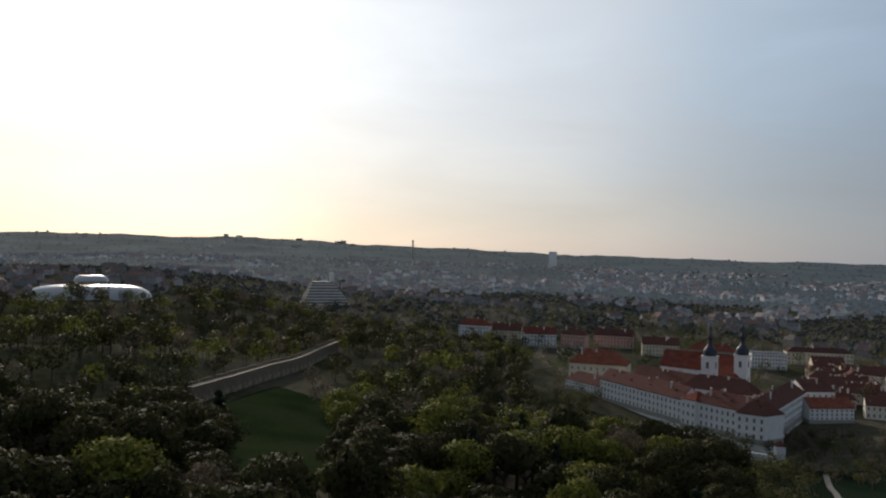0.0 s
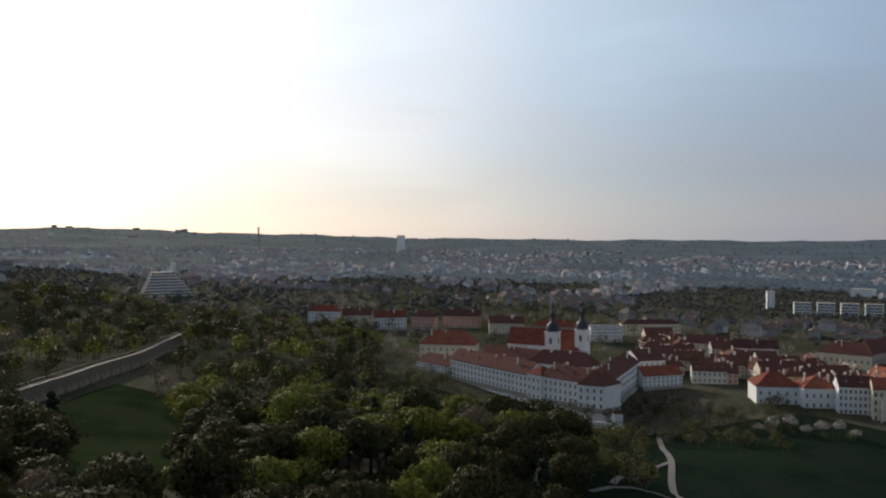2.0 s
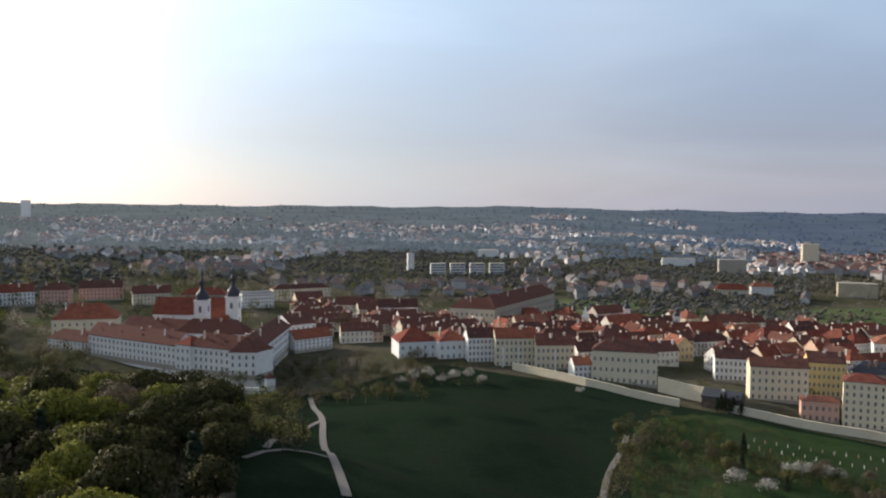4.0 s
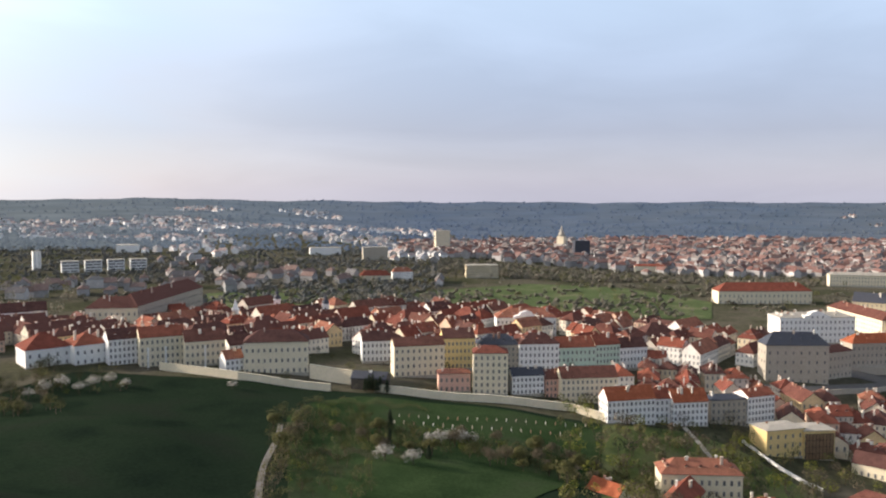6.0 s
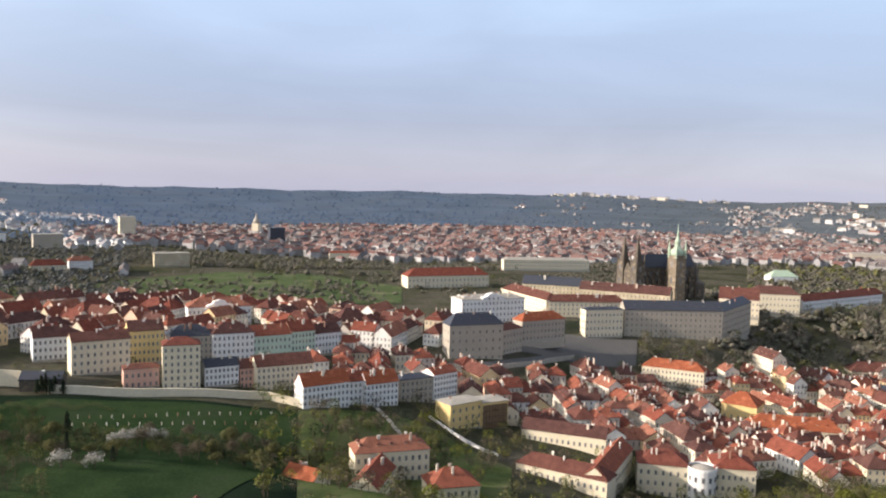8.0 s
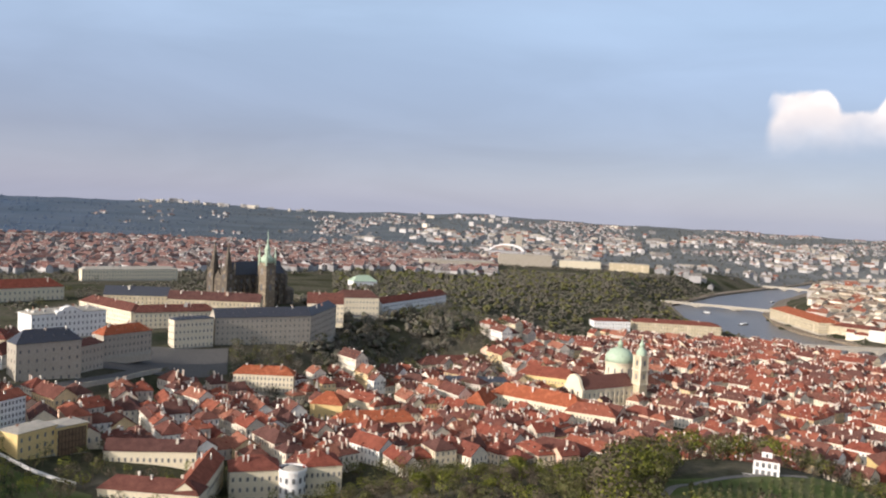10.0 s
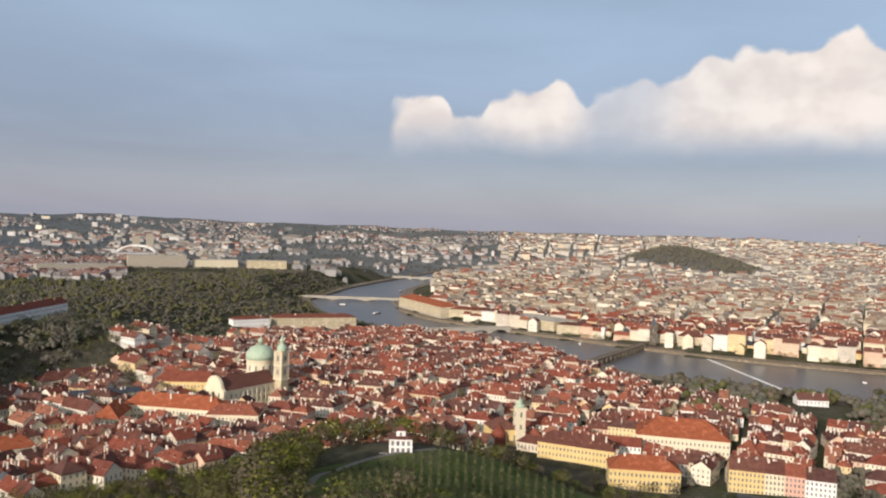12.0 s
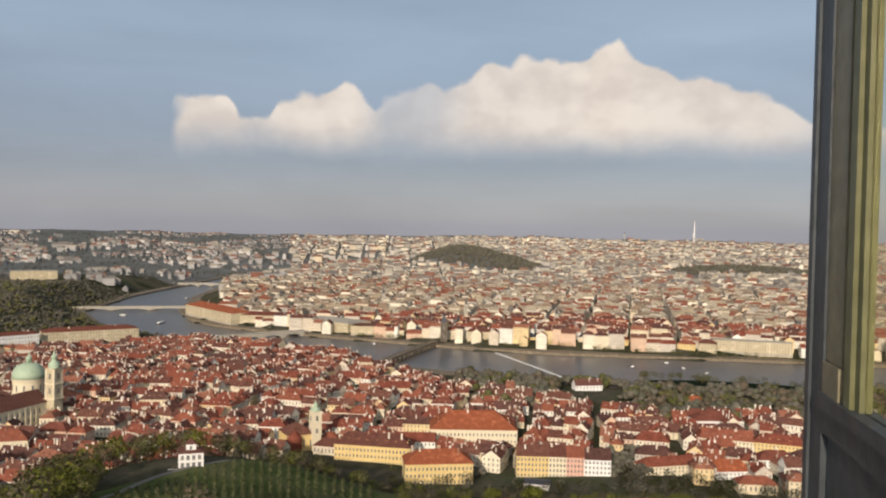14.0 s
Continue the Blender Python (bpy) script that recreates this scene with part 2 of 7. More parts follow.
def material(name, colors, rough=0.85, metal=0.0, scale=1.0, grain=0.25, bump=0.3, pick="island", spread=0.0, fine=8.0, spec=0.3):
    """Colours picked piece by piece, with stains at two sizes and a fine relief. scale: size of the large stains, per metre."""
    m = bpy.data.materials.new(name)
    m.use_nodes = True
    n, l = m.node_tree.nodes, m.node_tree.links
    b = n["Principled BSDF"]
    b.inputs["Roughness"].default_value, b.inputs["Metallic"].default_value = rough, metal
    b.inputs["Specular IOR Level"].default_value = spec
    where = n.new("ShaderNodeTexCoord")
    ramp = n.new("ShaderNodeValToRGB")
    ramp.color_ramp.interpolation = "CONSTANT" if pick == "island" else "LINEAR"
    while len(ramp.color_ramp.elements) < len(colors):
        ramp.color_ramp.elements.new(0.5)
    for i, (e, c) in enumerate(zip(ramp.color_ramp.elements, colors)):
        e.position, e.color = i / (len(colors) if pick == "island" else max(1, len(colors) - 1)), (*c, 1)
    big = n.new("ShaderNodeTexNoise")
    big.inputs["Scale"].default_value, big.inputs["Detail"].default_value = scale, 5
    l.new(where.outputs["Object"], big.inputs["Vector"])
    if pick == "island":
        geo, info, add, wrap = n.new("ShaderNodeNewGeometry"), n.new("ShaderNodeObjectInfo"), n.new("ShaderNodeMath"), n.new("ShaderNodeMath")
        wrap.operation = "FRACT"
        l.new(geo.outputs["Random Per Island"], add.inputs[0])
        l.new(info.outputs["Random"], add.inputs[1])
        l.new(add.outputs[0], wrap.inputs[0])
        l.new(wrap.outputs[0], ramp.inputs[0])
    else:
        wide = n.new("ShaderNodeMapRange")
        wide.inputs["From Min"].default_value, wide.inputs["From Max"].default_value = 0.3, 0.7
        l.new(big.outputs["Fac"], wide.inputs["Value"])
        l.new(wide.outputs[0], ramp.inputs[0])
    small = n.new("ShaderNodeTexNoise")
    small.inputs["Scale"].default_value, small.inputs["Detail"].default_value = scale * fine, 4
    l.new(where.outputs["Object"], small.inputs["Vector"])
    both = n.new("ShaderNodeMath")
    l.new(big.outputs["Fac"], both.inputs[0])
    l.new(small.outputs["Fac"], both.inputs[1])
    shade = n.new("ShaderNodeMapRange")
    shade.inputs["From Min"].default_value, shade.inputs["From Max"].default_value = 0.7, 1.3
    shade.inputs["To Min"].default_value, shade.inputs["To Max"].default_value = 1 - grain, 1 + grain
    l.new(both.outputs[0], shade.inputs["Value"])
    mul = n.new("ShaderNodeVectorMath")
    mul.operation = "SCALE"
    l.new(ramp.outputs["Color"], mul.inputs[0])
    l.new(shade.outputs[0], mul.inputs["Scale"])
    l.new(mul.outputs[0], b.inputs["Base Color"])
    if bump:
        bn = n.new("ShaderNodeBump")
        bn.inputs["Strength"].default_value, bn.inputs["Distance"].default_value = bump, 0.3 / scale / fine
        l.new(small.outputs["Fac"], bn.inputs["Height"])
        l.new(bn.outputs[0], b.inputs["Normal"])
    return m


def leaves(name, colors, through_light=0.28):
    """Thin leaves that let a part of the light through."""
    m = material(name, colors, rough=0.7, scale=0.15, grain=0.35, bump=0.0, pick="island", spec=0.05)
    n, l = m.node_tree.nodes, m.node_tree.links
    b, out = n["Principled BSDF"], n["Material Output"]
    thin, mix = n.new("ShaderNodeBsdfTranslucent"), n.new("ShaderNodeMixShader")
    mix.inputs[0].default_value = through_light
    l.new(b.inputs["Base Color"].links[0].from_socket, thin.inputs["Color"])
    l.new(b.outputs[0], mix.inputs[1])
    l.new(thin.outputs[0], mix.inputs[2])
    l.new(mix.outputs[0], out.inputs["Surface"])
    return m


PLASTER = material("plaster", [(0.76, 0.7, 0.58), (0.7, 0.6, 0.42), (0.78, 0.75, 0.68), (0.7, 0.54, 0.3), (0.64, 0.56, 0.44), (0.74, 0.64, 0.48), (0.66, 0.46, 0.33), (0.56, 0.5, 0.42), (0.77, 0.7, 0.55)], scale=0.12, grain=0.16, bump=0.1)
WHITE = material("white_plaster", [(0.8, 0.79, 0.76), (0.76, 0.75, 0.72)], scale=0.12, grain=0.12, bump=0.1, pick="noise")
CREAM = material("cream_plaster", [(0.74, 0.66, 0.48), (0.68, 0.6, 0.45)], scale=0.12, grain=0.12, bump=0.1, pick="noise")
YELLOW = material("yellow_plaster", [(0.72, 0.54, 0.24), (0.66, 0.5, 0.24)], scale=0.12, grain=0.14, bump=0.1, pick="noise")
PINK = material("pink_plaster", [(0.7, 0.42, 0.32), (0.62, 0.38, 0.3)], scale=0.12, grain=0.14, bump=0.1, pick="noise")
MINT = material("mint_plaster", [(0.5, 0.62, 0.5), (0.46, 0.58, 0.48)], scale=0.12, grain=0.12, bump=0.1, pick="noise")
SAND = material("sandstone_plaster", [(0.56, 0.47, 0.31), (0.48, 0.41, 0.28), (0.6, 0.52, 0.37)], scale=0.1, grain=0.2, bump=0.1, pick="noise")
BROWN_GLASS = material("brown_window_front", [(0.16, 0.095, 0.055), (0.22, 0.14, 0.08), (0.12, 0.075, 0.045)], rough=0.5, scale=0.4, grain=0.3, bump=0.1, pick="noise")
GREY = material("grey_plaster", [(0.42, 0.375, 0.3), (0.36, 0.32, 0.265)], scale=0.12, grain=0.2, bump=0.1, pick="noise")
SOOT = material("sooty_sandstone", [(0.16, 0.13, 0.1), (0.09, 0.075, 0.06), (0.2, 0.16, 0.11)], scale=0.2, grain=0.35, bump=0.4, pick="noise")
STONE = material("pale_stone", [(0.42, 0.39, 0.33), (0.34, 0.31, 0.26)], scale=0.25, grain=0.3, bump=0.4, pick="noise")
TILE = material("red_roof_tile", [(0.2, 0.062, 0.042), (0.13, 0.055, 0.043), (0.175, 0.062, 0.045), (0.25, 0.086, 0.055), (0.1, 0.05, 0.043), (0.21, 0.068, 0.045), (0.155, 0.07, 0.053), (0.115, 0.057, 0.047), (0.27, 0.115, 0.076)], scale=0.25, grain=0.35, bump=0.4, rough=0.95, spec=0.08)
MIXED = material("mixed_old_roof", [(0.24, 0.085, 0.055), (0.26, 0.19, 0.135), (0.34, 0.28, 0.2), (0.21, 0.095, 0.065), (0.38, 0.33, 0.25), (0.24, 0.195, 0.15), (0.3, 0.26, 0.2), (0.2, 0.155, 0.12)], scale=0.2, grain=0.3, bump=0.2, rough=0.95, spec=0.08)
# red roofs dulled and greyed: distance haze is put into the colour
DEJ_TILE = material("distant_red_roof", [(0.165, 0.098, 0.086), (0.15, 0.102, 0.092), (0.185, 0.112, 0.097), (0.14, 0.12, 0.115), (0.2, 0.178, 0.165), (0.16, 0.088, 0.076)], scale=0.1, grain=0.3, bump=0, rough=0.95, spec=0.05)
SLATE = material("dark_slate", [(0.06, 0.065, 0.08), (0.04, 0.045, 0.06)], rough=0.55, scale=0.3, grain=0.3, bump=0.3, pick="noise")
COPPER = material("green_copper", [(0.36, 0.47, 0.34), (0.41, 0.51, 0.38), (0.3, 0.4, 0.29)], rough=0.6, scale=0.4, grain=0.25, pick="noise")
CHIMNEY = material("chimney_plaster", [(0.7, 0.65, 0.55), (0.5, 0.4, 0.32), (0.36, 0.2, 0.14), (0.76, 0.72, 0.64), (0.66, 0.58, 0.47)], scale=0.6, grain=0.2)
PANE = material("window_glass", [(0.18, 0.18, 0.18), (0.23, 0.22, 0.21), (0.13, 0.135, 0.14)], rough=0.15, scale=0.3, grain=0.2, bump=0, spec=0.6)
# distant walls and roofs down to FAR_TILE carry haze in their base colours
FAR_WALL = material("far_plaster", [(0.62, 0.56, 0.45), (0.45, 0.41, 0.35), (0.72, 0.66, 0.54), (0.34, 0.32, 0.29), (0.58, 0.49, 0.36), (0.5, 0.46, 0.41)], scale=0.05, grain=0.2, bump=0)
WEST_WALL = material("hazed_plaster", [(0.35, 0.34, 0.335), (0.3, 0.295, 0.29), (0.48, 0.465, 0.45), (0.27, 0.265, 0.26)], scale=0.05, grain=0.2, bump=0, spec=0.1)
# villa colours are lightened to stand in for haze over backlit walls
VILLA_WALL = material("hazed_villa_wall", [(0.74, 0.73, 0.71), (0.55, 0.54, 0.53), (0.8, 0.79, 0.77), (0.48, 0.47, 0.46)], scale=0.05, grain=0.15, bump=0, spec=0.1)
VILLA_TILE = material("hazed_villa_roof", [(0.38, 0.32, 0.3), (0.33, 0.32, 0.32), (0.4, 0.31, 0.28), (0.3, 0.3, 0.3)], scale=0.05, grain=0.2, bump=0, rough=0.95, spec=0.05)
WEST_TILE = material("hazed_house_roof", [(0.22, 0.155, 0.135), (0.19, 0.17, 0.16), (0.24, 0.17, 0.145), (0.18, 0.175, 0.17)], scale=0.05, grain=0.25, bump=0, rough=0.95, spec=0.05)
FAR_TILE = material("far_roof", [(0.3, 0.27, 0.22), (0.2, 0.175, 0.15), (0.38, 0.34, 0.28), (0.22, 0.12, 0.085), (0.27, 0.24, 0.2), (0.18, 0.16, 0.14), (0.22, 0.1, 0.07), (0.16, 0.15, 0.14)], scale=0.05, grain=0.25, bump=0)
BARK = material("bark", [(0.07, 0.05, 0.035), (0.1, 0.075, 0.05)], scale=1.5, grain=0.3, pick="noise")
FRESH = leaves("fresh_leaves", [(0.17, 0.185, 0.036), (0.145, 0.155, 0.032), (0.205, 0.21, 0.046), (0.12, 0.13, 0.03)])
OLIVE = leaves("olive_leaves", [(0.125, 0.13, 0.05), (0.145, 0.14, 0.06), (0.105, 0.11, 0.043), (0.155, 0.14, 0.068)])
TWIGS = leaves("bare_twigs", [(0.15, 0.12, 0.085), (0.12, 0.1, 0.07), (0.17, 0.135, 0.095), (0.11, 0.1, 0.065)])
FIR = leaves("fir_needles", [(0.03, 0.045, 0.025), (0.04, 0.055, 0.03), (0.035, 0.045, 0.03)])
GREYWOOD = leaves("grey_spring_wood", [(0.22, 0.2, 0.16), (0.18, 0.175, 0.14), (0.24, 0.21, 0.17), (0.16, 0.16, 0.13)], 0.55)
BLOOM = leaves("white_blossom", [(0.5, 0.48, 0.45), (0.34, 0.33, 0.29), (0.56, 0.54, 0.51), (0.2, 0.2, 0.14)])
PATH = material("gravel_path", [(0.2, 0.185, 0.165), (0.15, 0.14, 0.125)], scale=0.3, grain=0.2, pick="noise")
ASPHALT = material("road_paving", [(0.13, 0.125, 0.12), (0.09, 0.088, 0.085)], scale=0.1, grain=0.2, pick="noise")


def ground_material():
    m = material("ground_soil", [(0.05, 0.055, 0.032), (0.066, 0.068, 0.042), (0.09, 0.082, 0.062), (0.055, 0.066, 0.036)], scale=0.012, grain=0.35, pick="noise", fine=20, spec=0.0)
    return m


GROUND = ground_material()
# near-black greens: the slope's shade is put into the grass colour
LAWN = material("shaded_lawn", [(0.012, 0.021, 0.014), (0.016, 0.027, 0.016), (0.016, 0.022, 0.015)], scale=0.03, grain=0.25, pick="noise", fine=25, spec=0.0)
WATER = material("river_water", [(0.1, 0.093, 0.09), (0.115, 0.105, 0.1)], rough=0.3, scale=0.02, grain=0.12, bump=0.5, pick="noise", fine=30, spec=0.22)
DISTANCE = material("hazed_far_hills", [(0.035, 0.045, 0.04), (0.045, 0.052, 0.046), (0.05, 0.055, 0.045)], scale=0.004, grain=0.1, bump=0, pick="noise", fine=6, spec=0.0)


def haze_glow_by_bearing(m, rows):
    """Haze painted on the far backdrop as emission, its colour set by bearing."""
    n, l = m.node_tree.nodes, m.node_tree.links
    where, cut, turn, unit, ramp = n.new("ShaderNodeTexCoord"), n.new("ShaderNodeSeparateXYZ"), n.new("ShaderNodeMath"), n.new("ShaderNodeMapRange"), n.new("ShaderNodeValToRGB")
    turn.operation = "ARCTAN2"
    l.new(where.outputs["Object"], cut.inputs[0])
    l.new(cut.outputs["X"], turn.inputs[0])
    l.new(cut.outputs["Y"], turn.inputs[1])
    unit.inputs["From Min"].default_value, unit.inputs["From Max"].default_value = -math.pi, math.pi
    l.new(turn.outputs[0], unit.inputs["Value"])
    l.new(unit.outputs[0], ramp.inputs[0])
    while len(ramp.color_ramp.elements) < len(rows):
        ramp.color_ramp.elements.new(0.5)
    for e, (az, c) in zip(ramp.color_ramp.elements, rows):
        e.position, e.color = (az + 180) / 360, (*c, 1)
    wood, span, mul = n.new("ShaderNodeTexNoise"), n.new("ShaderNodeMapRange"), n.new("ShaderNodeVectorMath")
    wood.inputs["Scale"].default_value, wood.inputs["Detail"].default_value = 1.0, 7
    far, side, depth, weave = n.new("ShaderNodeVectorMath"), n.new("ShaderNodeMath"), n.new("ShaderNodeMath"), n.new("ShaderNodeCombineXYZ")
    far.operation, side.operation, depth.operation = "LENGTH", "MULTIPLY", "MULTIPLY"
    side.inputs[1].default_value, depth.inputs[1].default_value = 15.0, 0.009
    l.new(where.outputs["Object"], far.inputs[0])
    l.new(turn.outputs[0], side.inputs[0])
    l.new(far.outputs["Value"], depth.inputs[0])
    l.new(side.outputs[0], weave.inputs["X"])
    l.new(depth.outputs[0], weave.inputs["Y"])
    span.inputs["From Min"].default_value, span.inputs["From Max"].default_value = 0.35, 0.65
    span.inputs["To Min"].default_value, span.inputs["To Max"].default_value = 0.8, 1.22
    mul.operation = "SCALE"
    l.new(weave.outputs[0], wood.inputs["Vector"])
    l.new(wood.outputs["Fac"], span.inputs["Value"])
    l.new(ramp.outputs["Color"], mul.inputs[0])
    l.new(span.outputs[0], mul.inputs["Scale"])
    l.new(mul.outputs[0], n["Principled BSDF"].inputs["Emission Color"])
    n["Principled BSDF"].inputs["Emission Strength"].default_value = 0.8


haze_glow_by_bearing(DISTANCE, [(-180, (0.15, 0.16, 0.165)), (-12, (0.135, 0.148, 0.152)), (5, (0.105, 0.122, 0.132)), (30, (0.085, 0.106, 0.128)), (47, (0.068, 0.092, 0.13)), (57, (0.05, 0.075, 0.13)), (80, (0.055, 0.08, 0.13)), (94, (0.066, 0.08, 0.105)), (104, (0.085, 0.095, 0.112)), (125, (0.12, 0.12, 0.122)), (180, (0.17, 0.165, 0.17))])
METAL = material("grey_painted_metal", [(0.07, 0.082, 0.092), (0.048, 0.055, 0.062)], rough=0.5, scale=3, grain=0.25, pick="noise")
CREAMPAINT = material("cream_window_paint", [(0.238, 0.21, 0.14), (0.182, 0.161, 0.105)], rough=0.5, scale=4, grain=0.25, pick="noise")
GREENPAINT = material("pale_green_paint", [(0.167, 0.167, 0.0806), (0.124, 0.124, 0.062)], rough=0.5, scale=4, grain=0.25, pick="noise")
RUBBER = material("dark_gasket", [(0.03, 0.03, 0.028), (0.05, 0.045, 0.04)], rough=0.7, scale=5, grain=0.2, pick="noise")
FABRIC = material("white_membrane", [(0.6, 0.6, 0.61), (0.52, 0.52, 0.54)], rough=0.35, scale=0.1, grain=0.08, bump=0.05, pick="noise", spec=0.5)
VINE = leaves("vine_leaves", [(0.13, 0.145, 0.06), (0.16, 0.155, 0.085), (0.105, 0.12, 0.05)])
# the hill lawn's shade is also in its colour, a little lighter
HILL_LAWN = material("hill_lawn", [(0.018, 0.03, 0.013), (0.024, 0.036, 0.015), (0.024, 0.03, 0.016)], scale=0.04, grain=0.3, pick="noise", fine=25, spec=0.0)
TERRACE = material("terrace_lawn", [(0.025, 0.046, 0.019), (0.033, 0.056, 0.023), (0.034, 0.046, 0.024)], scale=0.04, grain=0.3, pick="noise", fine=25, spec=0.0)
SLOPE_GRASS = material("slope_grass", [(0.075, 0.105, 0.035), (0.095, 0.12, 0.048), (0.11, 0.105, 0.06)], scale=0.05, grain=0.3, pick="noise", fine=25, spec=0.0)
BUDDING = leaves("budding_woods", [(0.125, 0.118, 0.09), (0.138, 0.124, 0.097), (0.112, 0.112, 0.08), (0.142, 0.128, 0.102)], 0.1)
# greyer copy of the budding woods, with distance haze put into the colour
PALE_WOODS = leaves("hazed_budding_woods", [(0.112, 0.116, 0.108), (0.124, 0.126, 0.118), (0.1, 0.106, 0.097), (0.118, 0.12, 0.114)], 0.1)
PARK_GRASS = material("park_grass", [(0.1, 0.13, 0.06), (0.08, 0.11, 0.05), (0.13, 0.13, 0.075)], scale=0.03, grain=0.3, pick="noise", fine=12, spec=0.0)
WOODLAND = leaves("hill_woodland", [(0.046, 0.052, 0.018), (0.058, 0.058, 0.024), (0.038, 0.044, 0.017), (0.066, 0.06, 0.03)])

# ---- mesh helpers ----


class Pile:
    """Faces gathered for one mesh."""

    def __init__(self):
        self.v, self.f, self.n = [], [], []

    def add(self, verts, faces, m=None):
        k = len(self.v)
        self.v.extend([tuple(m @ Vector(p)) for p in verts] if m is not None else verts)
        self.f.extend([tuple(i + k for i in f) for f in faces])
        return self

    def box(self, x0, x1, y0, y1, z0, z1, m=None):
        return self.add([(x0, y0, z0), (x1, y0, z0), (x1, y1, z0), (x0, y1, z0), (x0, y0, z1), (x1, y0, z1), (x1, y1, z1), (x0, y1, z1)], BOX, m)

    def lathe(self, rings, sides, m=None, turn=0.0):
        """A turned form from (radius, height) rings, from the bottom up."""
        v, f = [], []
        for r, z in rings:
            v += [(r * math.cos(turn + math.tau * i / sides), r * math.sin(turn + math.tau * i / sides), z) for i in range(sides)]
        for j in range(len(rings) - 1):
            f += [(j * sides + i, j * sides + (i + 1) % sides, (j + 1) * sides + (i + 1) % sides, (j + 1) * sides + i) for i in range(sides)]
        f += [tuple(reversed(range(sides))), tuple(range((len(rings) - 1) * sides, len(rings) * sides))]
        return self.add(v, f, m)

    def mesh(self, name, mat, smooth=False):
        me = bpy.data.meshes.new(name)
        me.from_pydata(self.v, [], self.f)
        me.materials.append(mat)
        if smooth or self.n:
            me.polygons.foreach_set("use_smooth", [True] * len(me.polygons))
        me.update()
        if self.n:
            me.normals_split_custom_set_from_vertices(self.n)
        return me


BOX = [(0, 3, 2, 1), (4, 5, 6, 7), (0, 1, 5, 4), (1, 2, 6, 5), (2, 3, 7, 6), (3, 0, 4, 7)]


def part(name, pile, mat, parent, label="", smooth=False, m=None, kind=""):
    """One mesh under a thing, in the thing's own coordinates."""
    ob = new(name, pile if isinstance(pile, bpy.types.Mesh) else pile.mesh(name, mat, smooth))
    ob.parent = parent
    if m is not None:
        ob.matrix_local = m
    return tagged(ob, label, kind=kind)


def thing(name, label, category, m, group=""):
    ob = new(name)
    ob.matrix_world = m
    return tagged(ob, label, category, group)


def solo(name, pile, mat, label="", category="", kind="", smooth=False, group=""):
    return tagged(new(name, pile.mesh(name, mat, smooth)), label, category, group, kind)


def facing(p, q):
    """The pose at p with its x axis towards q and its y axis level."""
    return Matrix.Translation(p) @ Matrix.Rotation(math.atan2(q.y - p.y, q.x - p.x), 4, "Z")


# ---- ground, water ----


def sheet(name, first, last, keep, mat, label, category):
    rings = [first] + [12 * 1.035 ** i for i in range(176)]
    rings = [r for r in rings if first <= r < last] + ([last] if last > 4000 else [])
    n = 480
    az = np.arange(n) * math.tau / n
    v, f = [], []
    for r in rings:
        r = max(r, 0.01)
        x, y = r * np.sin(az), r * np.cos(az)
        v += list(zip(x.tolist(), y.tolist(), ground(x, y).tolist()))
    for j in range(len(rings) - 1):
        a, b = j * n, (j + 1) * n
        f += [(a + i, a + (i + 1) % n, b + (i + 1) % n, b + i) for i in range(n) if keep((i * 360 / n + 180) % 360 - 180, rings[j])]
    p = Pile()
    p.v, p.f = v, f
    return solo(name, p, mat, label, category, "structure", smooth=True)


NEARER = lambda az, r: r < (1800 if -60 < az < 42 else 2500)
sheet("ground", 0.0, 2600.0, NEARER, GROUND, "rolling city ground with grass and bare soil", "ground")
sheet("backdrop", 1600.0, 4950.0, lambda az, r: not NEARER(az, r), DISTANCE, "wooded hills far round the city, glowing with painted blue-grey haze", "hills")


def ribbon(points, wide, lift, name, mat, label, category, kind="structure", step=8.0):
    """A strip that follows the ground through (bearing, distance) points."""
    pts = [at(a, d) for a, d in points]
    line = []
    for p, q in zip(pts, pts[1:]):
        n = max(1, int((q - p).length / step))
        line += [p.lerp(q, i / n) for i in range(n)]
    line.append(pts[-1])
    for _ in range(3):
        line = [line[0]] + [(a + 2 * b + c) / 4 for a, b, c in zip(line, line[1:], line[2:])] + [line[-1]]
    p, v = Pile(), []
    for i, q in enumerate(line):
        a, b = line[max(0, i - 1)], line[min(len(line) - 1, i + 1)]
        side = Vector((b.y - a.y, a.x - b.x, 0)).normalized() * wide / 2
        for s in (q - side, q + side):
            v.append((s.x, s.y, float(ground(s.x, s.y)) + lift))
    p.add(v, [(2 * i, 2 * i + 1, 2 * i + 3, 2 * i + 2) for i in range(len(line) - 1)])
    return solo(name, p, mat, label, category, kind)


def water():
    p = Pile()
    pts = [at(a, d) for a, d, _ in RIVER]
    v = []
    for i, q in enumerate(pts):
        a, b = pts[max(0, i - 1)], pts[min(len(pts) - 1, i + 1)]
        side = Vector((b.y - a.y, a.x - b.x, 0)).normalized() * (RIVER[i][2] + 25)
        v += [(q.x - side.x, q.y - side.y, 0.0), (q.x + side.x, q.y + side.y, 0.0)]
    p.add(v, [(2 * i, 2 * i + 1, 2 * i + 3, 2 * i + 2) for i in range(len(pts) - 1)])
    return solo("water", p, WATER, "broad grey river with small ripples", "river", "structure")


water()

# ---- houses ----
TAKEN = []  # (x, y, radius) kept free of houses


